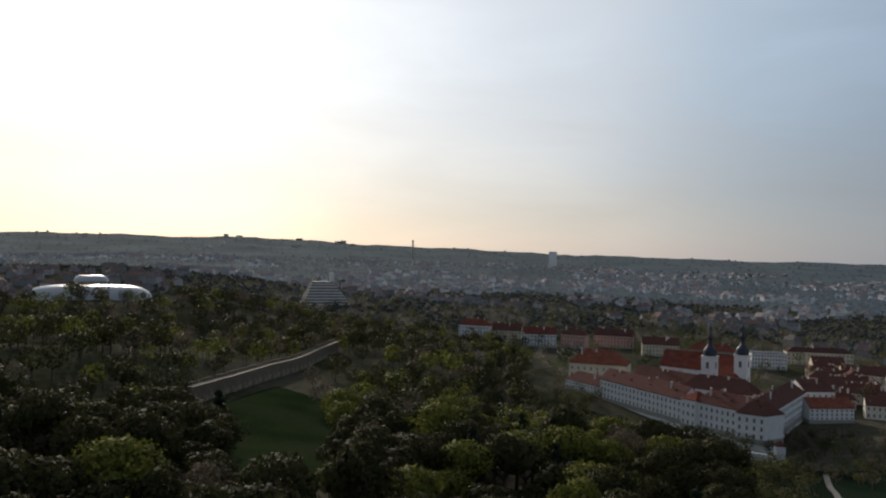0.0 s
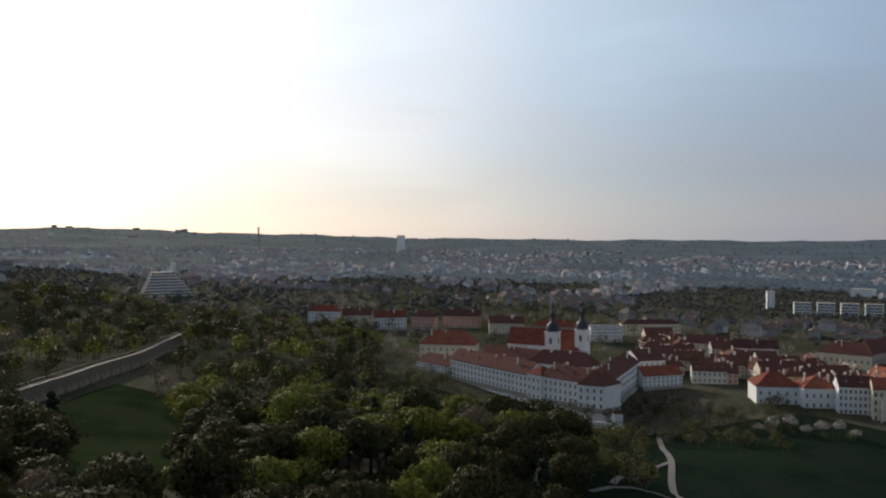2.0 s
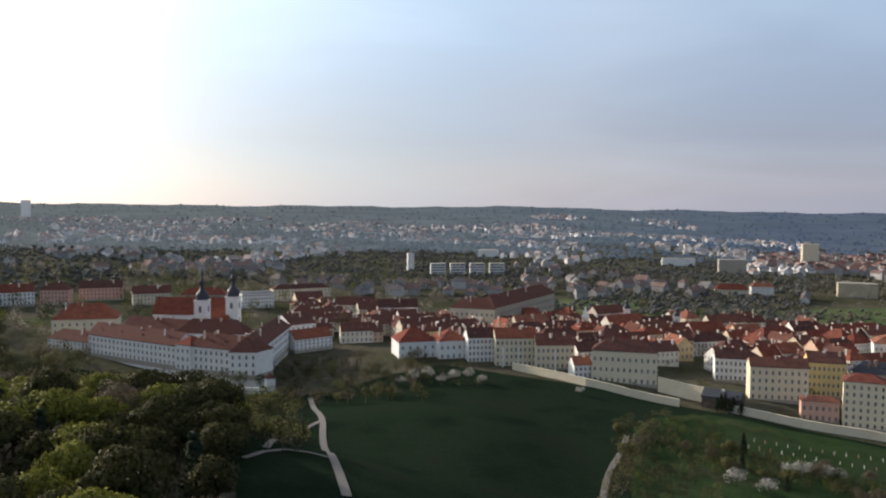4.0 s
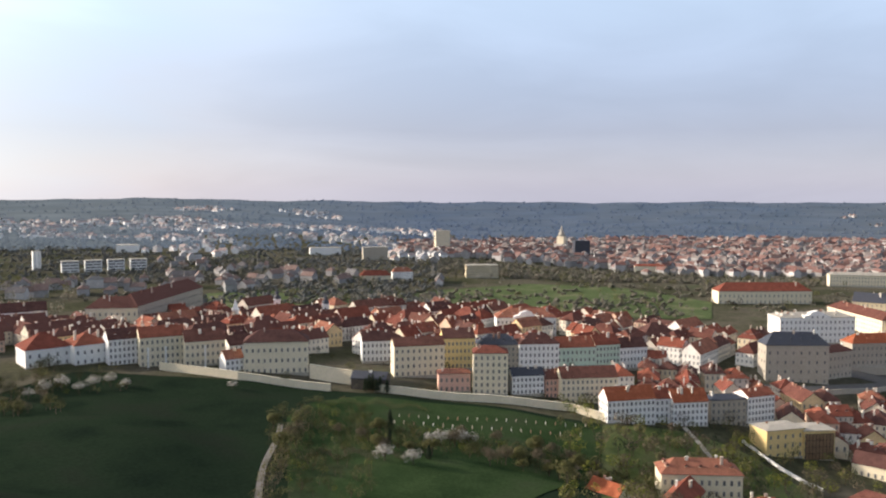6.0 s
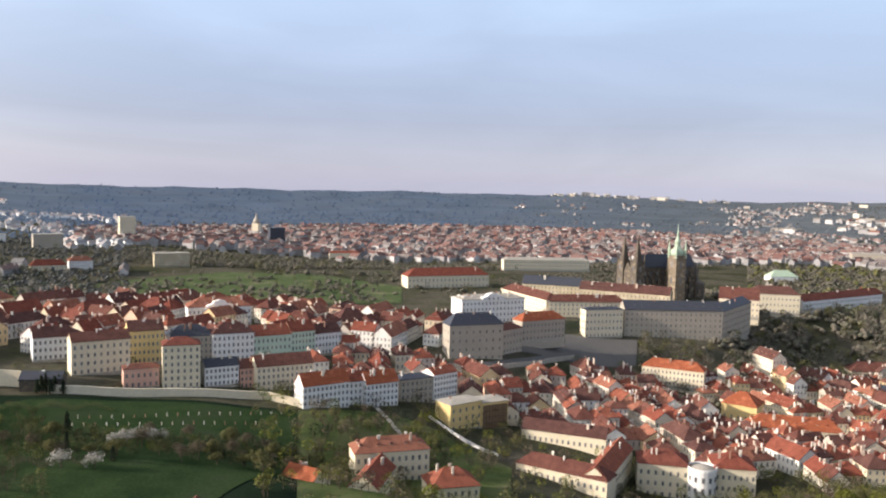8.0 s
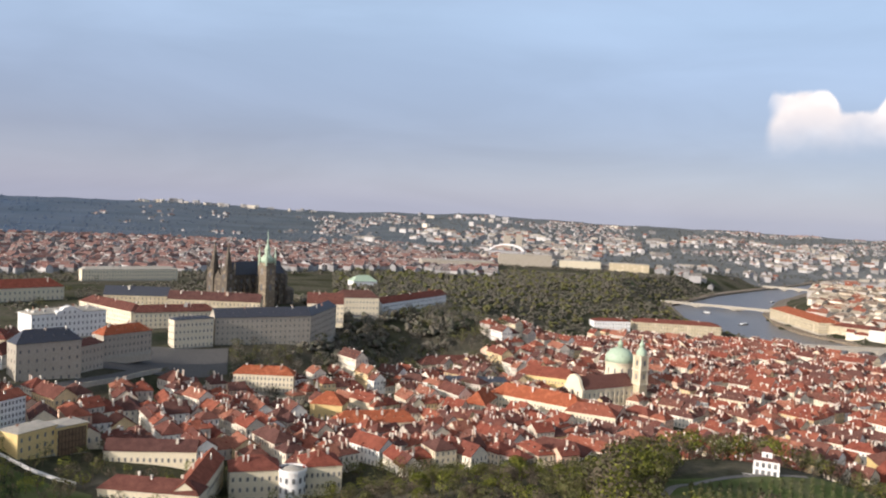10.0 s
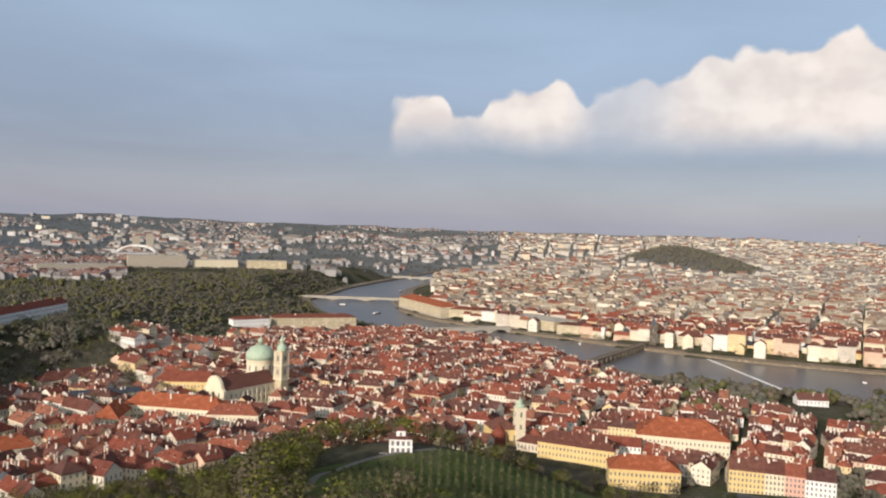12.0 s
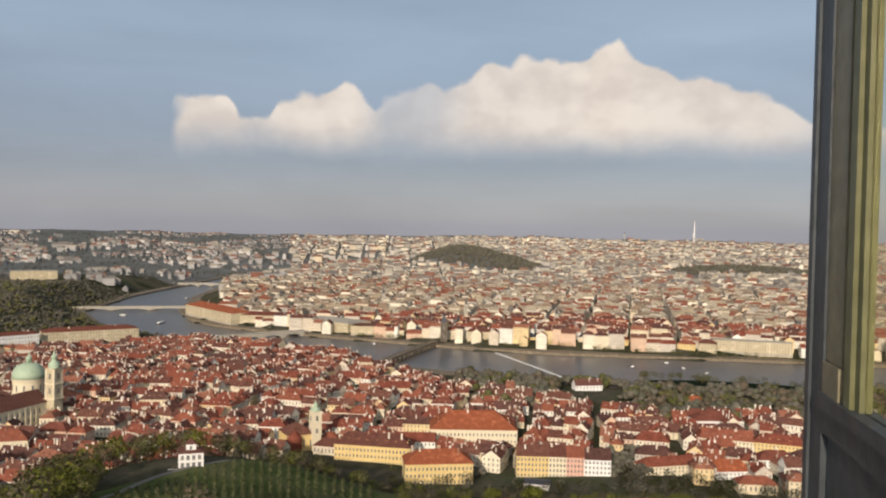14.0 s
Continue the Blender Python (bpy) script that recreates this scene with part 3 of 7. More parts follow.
def house_forms(w, dep, h, rise, hip, rng, down=5.0, windows=True, chimneys=2, dormers=0, storey=3.4):
    """Wall, roof, chimney and window piles of a house with its front along x at y=0 and its depth along +y."""
    wall, roof, stack, pane = Pile(), Pile(), [], Pile()
    o, th = 0.5, 0.4
    if hip:
        wall.box(0, w, 0, dep, -down, h)
        run = min(dep, w) / 2 * 0.95
        a, b = (run, w - run) if w >= dep else (w / 2 - 0.1, w / 2 + 0.1)
        y0, y1 = (dep / 2, dep / 2) if w >= dep else (dep / 2, dep / 2)
        roof.add([(-o, -o, h - 0.2), (w + o, -o, h - 0.2), (w + o, dep + o, h - 0.2), (-o, dep + o, h - 0.2), (a, y0, h + rise), (b, y1, h + rise), (-o, -o, h + 0.1), (w + o, -o, h + 0.1), (w + o, dep + o, h + 0.1), (-o, dep + o, h + 0.1)],
                 [(3, 2, 1, 0), (0, 1, 7, 6), (1, 2, 8, 7), (2, 3, 9, 8), (3, 0, 6, 9), (6, 7, 5, 4), (7, 8, 5), (8, 9, 4, 5), (9, 6, 4)])
    else:
        wall.add([(0, 0, -down), (w, 0, -down), (w, dep, -down), (0, dep, -down), (0, 0, h), (w, 0, h), (w, dep, h), (0, dep, h), (0, dep / 2, h + rise - 0.2), (w, dep / 2, h + rise - 0.2)],
                 [(0, 3, 2, 1), (0, 1, 5, 4), (2, 3, 7, 6), (1, 2, 6, 9, 5), (3, 0, 4, 8, 7)])
        k = rise / (dep / 2)
        e = h - o * k
        s = 0.25
        roof.add([(-s, -o, e), (-s, dep / 2, h + rise), (-s, dep + o, e), (w + s, -o, e), (w + s, dep / 2, h + rise), (w + s, dep + o, e),
                  (-s, -o, e + th), (-s, dep / 2, h + rise + th), (-s, dep + o, e + th), (w + s, -o, e + th), (w + s, dep / 2, h + rise + th), (w + s, dep + o, e + th)],
                 [(0, 1, 4, 3), (1, 2, 5, 4), (6, 9, 10, 7), (7, 10, 11, 8), (0, 3, 9, 6), (2, 8, 11, 5), (0, 6, 7, 1), (1, 7, 8, 2), (3, 4, 10, 9), (4, 5, 11, 10)])
    for _ in range(chimneys):
        x, y = rng.uniform(0.12, 0.88) * w, dep * rng.choice((0.3, 0.42, 0.58, 0.7))
        top = h + rise + rng.uniform(0.3, 1.3)
        a, b = rng.uniform(0.3, 0.8), rng.uniform(0.28, 0.42)
        stack.append(Pile().box(x - a, x + a, y - b, y + b, h + 0.2 * rise, top).box(x - a - 0.12, x + a + 0.12, y - b - 0.12, y + b + 0.12, top, top + 0.25))
    dorm = []
    for i in range(dormers):
        x = (i + 0.5 + rng.uniform(-0.1, 0.1)) * w / dormers
        for side in (0, 1):
            y, s = (dep * 0.2, 1) if side == 0 else (dep * 0.8, -1)
            z = h + rise * 0.36
            yy = sorted((y, y + s * dep * 0.22))
            front = yy[0] - 0.05 if s > 0 else yy[1] + 0.05
            body = Pile().box(x - 0.7, x + 0.7, yy[0], yy[1], z - 0.6, z + 0.85)
            cap = Pile().add([(x - 0.9, yy[0] - 0.15, z + 0.8), (x + 0.9, yy[0] - 0.15, z + 0.8), (x + 0.9, yy[1] + 0.15, z + 0.8), (x - 0.9, yy[1] + 0.15, z + 0.8), (x, yy[0] - 0.15, z + 1.5), (x, yy[1] + 0.15, z + 1.5)], [(0, 3, 2, 1), (0, 1, 4), (2, 3, 5), (1, 2, 5, 4), (3, 0, 4, 5)])
            pane.add([(x - 0.38, front, z - 0.35), (x + 0.38, front, z - 0.35), (x + 0.38, front, z + 0.6), (x - 0.38, front, z + 0.6)], [(0, 1, 2, 3) if s > 0 else (3, 2, 1, 0)])
            dorm.append((body, cap))
    if windows:
        n = max(1, int((h - 0.8) / storey))
        gap = (h - 0.4) / n
        for length, m in ((w, Matrix.Identity(4)), (w, pose(w, dep, 0, 0, 0, 180)), (dep, pose(w, 0, 0, 0, 0, 90)), (dep, pose(0, dep, 0, 0, 0, -90))):
            c = max(1, int(length / 2.9))
            for i in range(c):
                x = (i + 0.5) * length / c
                for j in range(n):
                    z = j * gap + 0.32 * gap
                    pane.add([(x - 0.5, -0.04, z), (x + 0.5, -0.04, z), (x + 0.5, -0.04, z + 0.48 * gap), (x - 0.5, -0.04, z + 0.48 * gap)], [(0, 1, 2, 3)], m)
    return wall, roof, stack, pane, dorm


def rows_of(region, bx, by, turn, rng, high, deep, front, jitter=0.0, origin=(0, 0), span=5000, keep=1.0):
    """House plots round the blocks of a street grid: (place, turn, width, depth, height)."""
    out = []
    c, s = math.cos(radians(turn)), math.sin(radians(turn))
    for i in range(int(-span / bx), int(span / bx)):
        for j in range(int(-span / by), int(span / by)):
            mx, my = origin[0] + c * (i + .5) * bx - s * (j + .5) * by, origin[1] + s * (i + .5) * bx + c * (j + .5) * by
            if not region(mx, my, 70):
                continue
            t = turn + rng.uniform(-1, 1) * jitter
            ca, sa = math.cos(radians(t)), math.sin(radians(t))
            wx, wy = bx * rng.uniform(0.8, 0.9), by * rng.uniform(0.78, 0.88)
            for side in range(4):
                length = wx if side % 2 == 0 else wy - 2 * deep
                x = 0.0
                while x < length - 5:
                    w = min(rng.uniform(*front), length - x)
                    if length - x - w < 5:
                        w = length - x
                    lx, ly = ((-wx / 2 + x, -wy / 2), (wx / 2, -wy / 2 + deep + x), (wx / 2 - x, wy / 2), (-wx / 2, wy / 2 - deep - x))[side]
                    px, py = mx + ca * lx - sa * ly, my + sa * lx + ca * ly
                    tt = t + 90 * side
                    ct, st = math.cos(radians(tt)), math.sin(radians(tt))
                    qx, qy = px + ct * w / 2 - st * deep / 2, py + st * w / 2 + ct * deep / 2
                    if rng.random() < keep and region(qx, qy, 0) and all((qx - a) ** 2 + (qy - b) ** 2 > (r + 2.5) ** 2 for a, b, r in TAKEN):
                        out.append((px, py, tt, w, deep * rng.uniform(0.9, 1.15), rng.uniform(*high)))
                    x += w
    return out


def polar(x, y):
    return math.degrees(math.atan2(x, y)), math.hypot(x, y)


def town_mesh(name, plots, rng, wall_mat, roof_mat, label, windows=True, chimneys=(1, 3), dormer=0.4, gable=0.75, steep=0.42):
    """Many houses joined into stuff: walls, roofs, chimneys and windows."""
    walls, roofs, stacks, panes = Pile(), Pile(), Pile(), Pile()
    for x, y, t, w, dep, h in plots:
        m = pose(x, y, float(ground(x, y)), 0, 0, t)
        wall, roof, stack, pane, dorm = house_forms(w, dep, h, dep * steep * rng.uniform(0.85, 1.15), rng.random() > gable, rng, 6.0, windows, rng.randint(*chimneys), int(w / 5) if rng.random() < dormer else 0)
        walls.add(wall.v, wall.f, m)
        roofs.add(roof.v, roof.f, m)
        for s in stack:
            stacks.add(s.v, s.f, m)
        for body, cap in dorm:
            stacks.add(body.v, body.f, m)
            roofs.add(cap.v, cap.f, m)
        if windows:
            panes.add(pane.v, pane.f, m)
    base = tagged(new(name), label, "houses", kind="stuff")
    part("walls", walls, wall_mat, base, kind="stuff")
    part("roofs", roofs, roof_mat, base, kind="stuff")
    if stacks.v:
        part("chimneys", stacks, CHIMNEY, base, kind="stuff")
    if windows:
        part("windows", panes, PANE, base, kind="stuff")


def house(x, y, t, w, dep, h, rng, label, mat=PLASTER, roof_mat=TILE, rise=None, hip=None, z=None, group="old town houses", dormers=None, chimneys=None, name="house", category="house"):
    """One house with its wall, roof, chimneys, dormers and windows."""
    z = float(ground(x, y)) if z is None else z
    base = thing(name, label, category, pose(x, y, z, 0, 0, t), group)
    hip = rng.random() < 0.5 if hip is None else hip
    dormers = (int(w / 5) if rng.random() < 0.42 else 0) if dormers is None else dormers
    wall, roof, stack, pane, dorm = house_forms(w, dep, h, rise or dep * rng.uniform(0.34, 0.44), hip, rng, 6.0, True, rng.randint(2, 4) if chimneys is None else chimneys, dormers)
    part("wall", wall, mat, base)
    part("roof", roof, roof_mat, base)
    for s in stack:
        part("chimney", s, CHIMNEY, base)
    for body, cap in dorm:
        part("dormer_roof", cap, roof_mat, part("dormer", body, CHIMNEY, base))
    part("glazing", pane, PANE, base, kind="stuff")
    return base

# ---- trees ----


def clumps(p, centre, radius, count, size, rng, flat=1.0):
    """Small leaf clumps spread through an uneven crown."""
    bumps = [(Vector((rng.gauss(0, 1), rng.gauss(0, 1), rng.gauss(0, 0.7))).normalized(), rng.uniform(-0.3, 0.35)) for _ in range(7)]
    for _ in range(count):
        u = Vector((rng.gauss(0, 1), rng.gauss(0, 1), rng.gauss(0, 1))).normalized()
        r = 1 + sum(a * max(0.0, u.dot(b)) ** 3 for b, a in bumps)
        q = centre + Vector((u.x, u.y, u.z * flat)) * radius * r * rng.uniform(0.55, 1.0) ** 0.6
        n = (u + Vector((rng.gauss(0, 0.6), rng.gauss(0, 0.6), rng.gauss(0, 0.6)))).normalized()
        if n.dot(u) < 0:
            n = -n
        a = n.orthogonal().normalized()
        b = n.cross(a)
        round_ = (u * 0.7 + n * 0.3 + Vector((0, 0, 0.25))).normalized()
        p.n += [tuple(round_)] * 4
        s = size * rng.uniform(0.6, 1.3)
        k = len(p.v)
        for c, d in ((1, 0.2), (0.1, 1), (-1, -0.1), (-0.2, -1)):
            w = q + a * c * s + b * d * s * rng.uniform(0.7, 1.1) + n * rng.uniform(-0.25, 0.25) * s
            p.v.append((w.x, w.y, w.z))
        p.f.append((k, k + 1, k + 2, k + 3))


def limb(p, a, b, r0, r1, sides=5):
    d = (b - a).normalized()
    u = d.orthogonal().normalized()
    w = d.cross(u)
    v = [tuple(c + (u * math.cos(math.tau * i / sides) + w * math.sin(math.tau * i / sides)) * r) for c, r in ((a, r0), (b, r1)) for i in range(sides)]
    p.add(v, [(i, (i + 1) % sides, sides + (i + 1) % sides, sides + i) for i in range(sides)])


def tree_meshes(seed, high, wide, count, size, mat, slim=False):
    rng = random.Random(seed)
    wood, crown = Pile(), Pile()
    fork = Vector((rng.uniform(-.3, .3), rng.uniform(-.3, .3), high * 0.35))
    limb(wood, Vector((0, 0, -2)), fork, 0.035 * high, 0.022 * high, 7)
    if slim:
        limb(wood, fork, Vector((0, 0, high * 0.95)), 0.02 * high, 0.005 * high)
        for i in range(7):
            z = high * (0.2 + 0.11 * i)
            clumps(crown, Vector((0, 0, z)), wide * 0.5 * (1.05 - 0.13 * i), count // 7, size, rng, 0.8)
    else:
        for i in range(6):
            a = i * 1.05 + rng.uniform(-.3, .3)
            r = wide * rng.uniform(0.2, 0.36)
            tip = Vector((r * math.cos(a), r * math.sin(a), high * rng.uniform(0.55, 0.78)))
            limb(wood, fork, tip, 0.014 * high, 0.005 * high)
            clumps(crown, tip, wide * rng.uniform(0.2, 0.3), count // 8, size, rng, 0.8)
        clumps(crown, Vector((0, 0, high * 0.78)), wide * 0.32, count // 4, size, rng, 0.75)
    return wood.mesh("trunk", BARK), crown.mesh("crown", mat)


def tree_kind(name, label, seed, high, wide, count, size, mat, slim=False):
    return name, label, high, tree_meshes(seed, high, wide, count, size, mat, slim)


KINDS = {
    "fresh": [tree_kind("tree", "tall broadleaf tree in fresh yellow-green spring leaf", 10 + i, 14, 13, 2300, 0.34, FRESH) for i in range(3)],
    "olive": [tree_kind("tree", "broadleaf tree with dull olive buds on a wooded slope", 20 + i, 13, 11, 1900, 0.33, OLIVE) for i in range(3)],
    "bare": [tree_kind("tree", "leafless brown tree with fine twigs", 30 + i, 12, 10, 1400, 0.24, TWIGS) for i in range(3)],
    "wood": [tree_kind("tree", "broadleaf tree with dark olive foliage on the wooded hill", 60 + i, 14, 12, 2300, 0.34, WOODLAND) for i in range(3)],
    "fir": [tree_kind("fir_tree", "dark slim evergreen tree", 40 + i, 15, 6, 900, 0.4, FIR, True) for i in range(2)],
    "bloom": [tree_kind("blossom_tree", "small round tree covered in white spring blossom", 50 + i, 6, 7, 650, 0.2, BLOOM) for i in range(2)],
}


def plant(kind, x, y, scale, rng):
    name, label, high, (wood, crown) = rng.choice(KINDS[kind])
    base = thing(name, label, "tree", pose(x, y, float(ground(x, y)), 0, 0, rng.uniform(0, 360)) @ Matrix.Diagonal((scale, scale, scale * rng.uniform(0.85, 1.15), 1)), kind + " trees")
    part("trunk", wood, BARK, base)
    part("crown", crown, None, base)
    return base


def grove(name, spots, mat, rng, label, count=34, size=0.9):
    """A wood whose trees cannot be counted: trunks and leaf clumps in one mesh."""
    p, q = Pile(), Pile()
    count, size = int(count * 1.8), size * 0.64
    for x, y, s in spots:
        z = max(1.0, float(ground(x, y)))
        limb(q, Vector((x, y, z - 1)), Vector((x, y, z + 7 * s)), 0.3 * s, 0.15 * s, 4)
        clumps(p, Vector((x, y, z + 7.5 * s)), 4.6 * s, count, size * s, rng, 0.85)
    base = tagged(new(name), label, "trees", kind="stuff")
    part("crowns", p, mat, base, kind="stuff")
    part("trunks", q, BARK, base, kind="stuff")


def scatter(rng, count, az0, az1, d0, d1, free=None, gap=0.0, even=True):
    """Random places between two bearings and distances, even by area."""
    out = []
    tries = 0
    while len(out) < count and tries < count * 30:
        tries += 1
        a, d = rng.uniform(az0, az1), math.sqrt(rng.uniform(d0 * d0, d1 * d1)) if even else rng.uniform(d0, d1)
        q = at(a, d)
        if river(q.x, q.y) < 4 or any((q.x - x) ** 2 + (q.y - y) ** 2 < r * r for x, y, r in TAKEN):
            continue
        if free and not free(a, d):
            continue
        if gap and any((q.x - x) ** 2 + (q.y - y) ** 2 < gap * gap for x, y in out):
            continue
        out.append((q.x, q.y))
    return out


def round_clump(seed, masses=4):
    """Uneven crown of a few leaf masses, 12 m tall, as corner and face arrays."""
    r = random.Random(seed)
    verts, faces = [], []
    g = (1 + 5 ** 0.5) / 2
    ico = [Vector(p).normalized() for p in ((-1, g, 0), (1, g, 0), (-1, -g, 0), (1, -g, 0), (0, -1, g), (0, 1, g), (0, -1, -g), (0, 1, -g), (g, 0, -1), (g, 0, 1), (-g, 0, -1), (-g, 0, 1))]
    tri = [(0, 11, 5), (0, 5, 1), (0, 1, 7), (0, 7, 10), (0, 10, 11), (1, 5, 9), (5, 11, 4), (11, 10, 2), (10, 7, 6), (7, 1, 8), (3, 9, 4), (3, 4, 2), (3, 2, 6), (3, 6, 8), (3, 8, 9), (4, 9, 5), (2, 4, 11), (6, 2, 10), (8, 6, 7), (9, 8, 1)]
    for k in range(masses):
        a = k * 1.35 + r.uniform(-.4, .4)
        c = Vector((3.6 * math.cos(a), 3.6 * math.sin(a), r.uniform(4, 7.5))) if k else Vector((0, 0, 8.0))
        rad = r.uniform(2.1, 3.2)
        n = len(verts)
        verts += [tuple(c + u * rad * r.uniform(0.8, 1.25)) for u in ico]
        faces += [tuple(i + n for i in f) for f in tri]
    return np.array(verts), np.array(faces)


CLUMPS = [round_clump(900 + i) for i in range(7)]
COARSE = [round_clump(950 + i, 3) for i in range(7)]


def far_wood(name, spots, mat, rng, label, forms=CLUMPS, kind="stuff"):
    """Trees too far off to count, as crowns of rounded leaf masses on short trunks, in one mesh a part."""
    vs, fs, k, q = [], [], 0, Pile()
    xs, ys = np.array([p[0] for p in spots]), np.array([p[1] for p in spots])
    zs = np.maximum(ground(xs, ys), 1.0)
    for (x, y, s), z in zip(spots, zs):
        v, f = rng.choice(forms)
        a = rng.uniform(0, math.tau)
        c, d = math.cos(a) * s, math.sin(a) * s
        w = np.empty_like(v)
        w[:, 0], w[:, 1], w[:, 2] = c * v[:, 0] - d * v[:, 1] + x, d * v[:, 0] + c * v[:, 1] + y, v[:, 2] * s * rng.uniform(0.6, 1.05) + z - 1.5 * s
        vs.append(w)
        fs.append(f + k)
        k += len(v)
        limb(q, Vector((x, y, z - 1)), Vector((x, y, z + 5 * s)), 0.3 * s, 0.2 * s, 3)
    v, f = np.concatenate(vs), np.concatenate(fs)
    me = bpy.data.meshes.new("crowns")
    me.vertices.add(len(v))
    me.vertices.foreach_set("co", v.astype(np.float32).ravel())
    me.loops.add(f.size)
    me.loops.foreach_set("vertex_index", f.astype(np.int32).ravel())
    me.polygons.add(len(f))
    me.polygons.foreach_set("loop_start", np.arange(0, f.size, 3, dtype=np.int32))
    me.materials.append(mat)
    me.update(calc_edges=True)
    me.polygons.foreach_set("use_smooth", [True] * len(f))
    base = tagged(new(name), label, "trees", kind=kind)
    part("crowns", me, mat, base, kind="stuff")
    part("trunks", q, BARK, base, kind="stuff")

# ---- lawns and paths ----


def patch(name, az, near, far, mat, label, lift=0.35, n=60, rows=26, category="lawn"):
    """A sheet on the ground between two lines of (bearing, distance)."""
    p, v = Pile(), []
    for i in range(n + 1):
        a = az[0] + (az[1] - az[0]) * i / n
        d0, d1 = np.interp(a, *zip(*near)), np.interp(a, *zip(*far))
        for j in range(rows + 1):
            q = at(a, float(d0 + (d1 - d0) * j / rows))
            v.append((q.x, q.y))
    z = ground([q[0] for q in v], [q[1] for q in v]) + lift
    p.add([(x, y, float(k)) for (x, y), k in zip(v, z)], [(i * (rows + 1) + j, (i + 1) * (rows + 1) + j, (i + 1) * (rows + 1) + j + 1, i * (rows + 1) + j + 1) for i in range(n) for j in range(rows)])
    return solo(name, p, mat, label, category, "structure", smooth=True)


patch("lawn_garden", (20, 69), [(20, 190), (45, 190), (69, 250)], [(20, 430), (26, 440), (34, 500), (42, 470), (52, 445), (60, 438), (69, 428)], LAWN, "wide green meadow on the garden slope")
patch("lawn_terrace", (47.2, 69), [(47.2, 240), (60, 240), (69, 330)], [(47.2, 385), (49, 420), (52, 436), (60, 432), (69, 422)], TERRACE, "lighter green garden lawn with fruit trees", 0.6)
patch("lawn_hill", (-14.5, -5.5), [(-14.5, 200), (-10, 170), (-7.5, 225), (-5.5, 300)], [(-14.5, 345), (-11, 400), (-8, 380), (-5.5, 305)], HILL_LAWN, "green lawn below the old wall, coloured dark for shade")
patch("lawn_castle", (42, 76), [(42, 800), (60, 780), (76, 860)], [(42, 960), (48, 1010), (56, 1050), (64, 1150), (70, 1130), (76, 1010)], PARK_GRASS, "green gardens behind the upper town", rows=14)
patch("lawn_lower", (69, 84), [(69, 262), (84, 300)], [(69, 425), (74, 440), (79, 432), (84, 395)], SLOPE_GRASS, "steep green garden lawn above the old houses", 0.4, 30, 20)
patch("lawn_slope", (2.5, 20.5), [(2.5, 330), (10, 300), (20.5, 215)], [(2.5, 555), (8, 540), (14, 488), (17, 468), (20.5, 440)], LAWN, "grass below the monastery, coloured dark for shade", 0.45, 30, 20)
ribbon([(27.5, 200), (26.5, 240), (25.8, 316), (25.9, 350), (25.3, 388), (25, 430)], 2.6, 0.6, "path", PATH, "pale gravel garden path", "path")
ribbon([(20.5, 228), (23, 246), (24.8, 242), (26.6, 238)], 2.2, 0.62, "path", PATH, "pale gravel garden path", "path")
ribbon([(22, 240), (23.5, 300), (24.6, 335), (25.9, 350)], 2.2, 0.64, "path", PATH, "pale gravel garden path", "path")
ribbon([(46.8, 372), (46.6, 350), (45.4, 300), (45.2, 270), (44.6, 240)], 2.4, 0.6, "path", PATH, "pale gravel garden path", "path")
ribbon([(74.4, 448), (75.3, 428), (76.2, 408), (77.6, 392)], 2.8, 0.7, "path", STONE, "pale garden stair between lawns", "path")
ribbon([(78.5, 575), (82, 588), (85.5, 622), (88.5, 690)], 9, 0.6, "ramp_road", ASPHALT, "grey ramp road up to the castle square", "road")
patch("square_paving", (83, 92.2), [(83, 622), (86, 640), (88, 655), (92.2, 690)], [(83, 668), (87, 722), (90, 726), (92.2, 735)], ASPHALT, "grey paved square in front of the castle", 0.5, 14, 8, "square")

ORANGE = material("orange_roof_tile", [(0.34, 0.105, 0.05), (0.29, 0.088, 0.045), (0.37, 0.125, 0.065)], scale=0.25, grain=0.3, bump=0.4, pick="noise", rough=0.95, spec=0.08)
TILE_DARK = material("brown_roof_tile", [(0.155, 0.07, 0.055), (0.12, 0.058, 0.048)], scale=0.25, grain=0.3, bump=0.4, pick="noise", rough=0.95, spec=0.08)

# ---- buildings that stand out ----
WINDOW = Pile().box(-0.55, 0.55, -0.07, 0.05, 0, 1.75).mesh("window", PANE)


def windows_on(base, length, m, z0, storeys, gap, pitch, tall=1.0):
    n = max(1, round(length / pitch))
    if base.matrix_world.translation.xy.length > 600 and n * storeys > 10:
        p = Pile()
        for i in range(n):
            for j in range(storeys):
                p.box(-0.55, 0.55, -0.07, 0.05, 0, 1.75 * tall, m @ pose((i + 0.5) * length / n, 0, z0 + j * gap))
        part("glazing", p, PANE, base, kind="stuff")
        return
    for i in range(n):
        for j in range(storeys):
            part("window", WINDOW, None, base, m=m @ pose((i + 0.5) * length / n, 0, z0 + j * gap) @ Matrix.Diagonal((1.0, 1.0, tall, 1)))


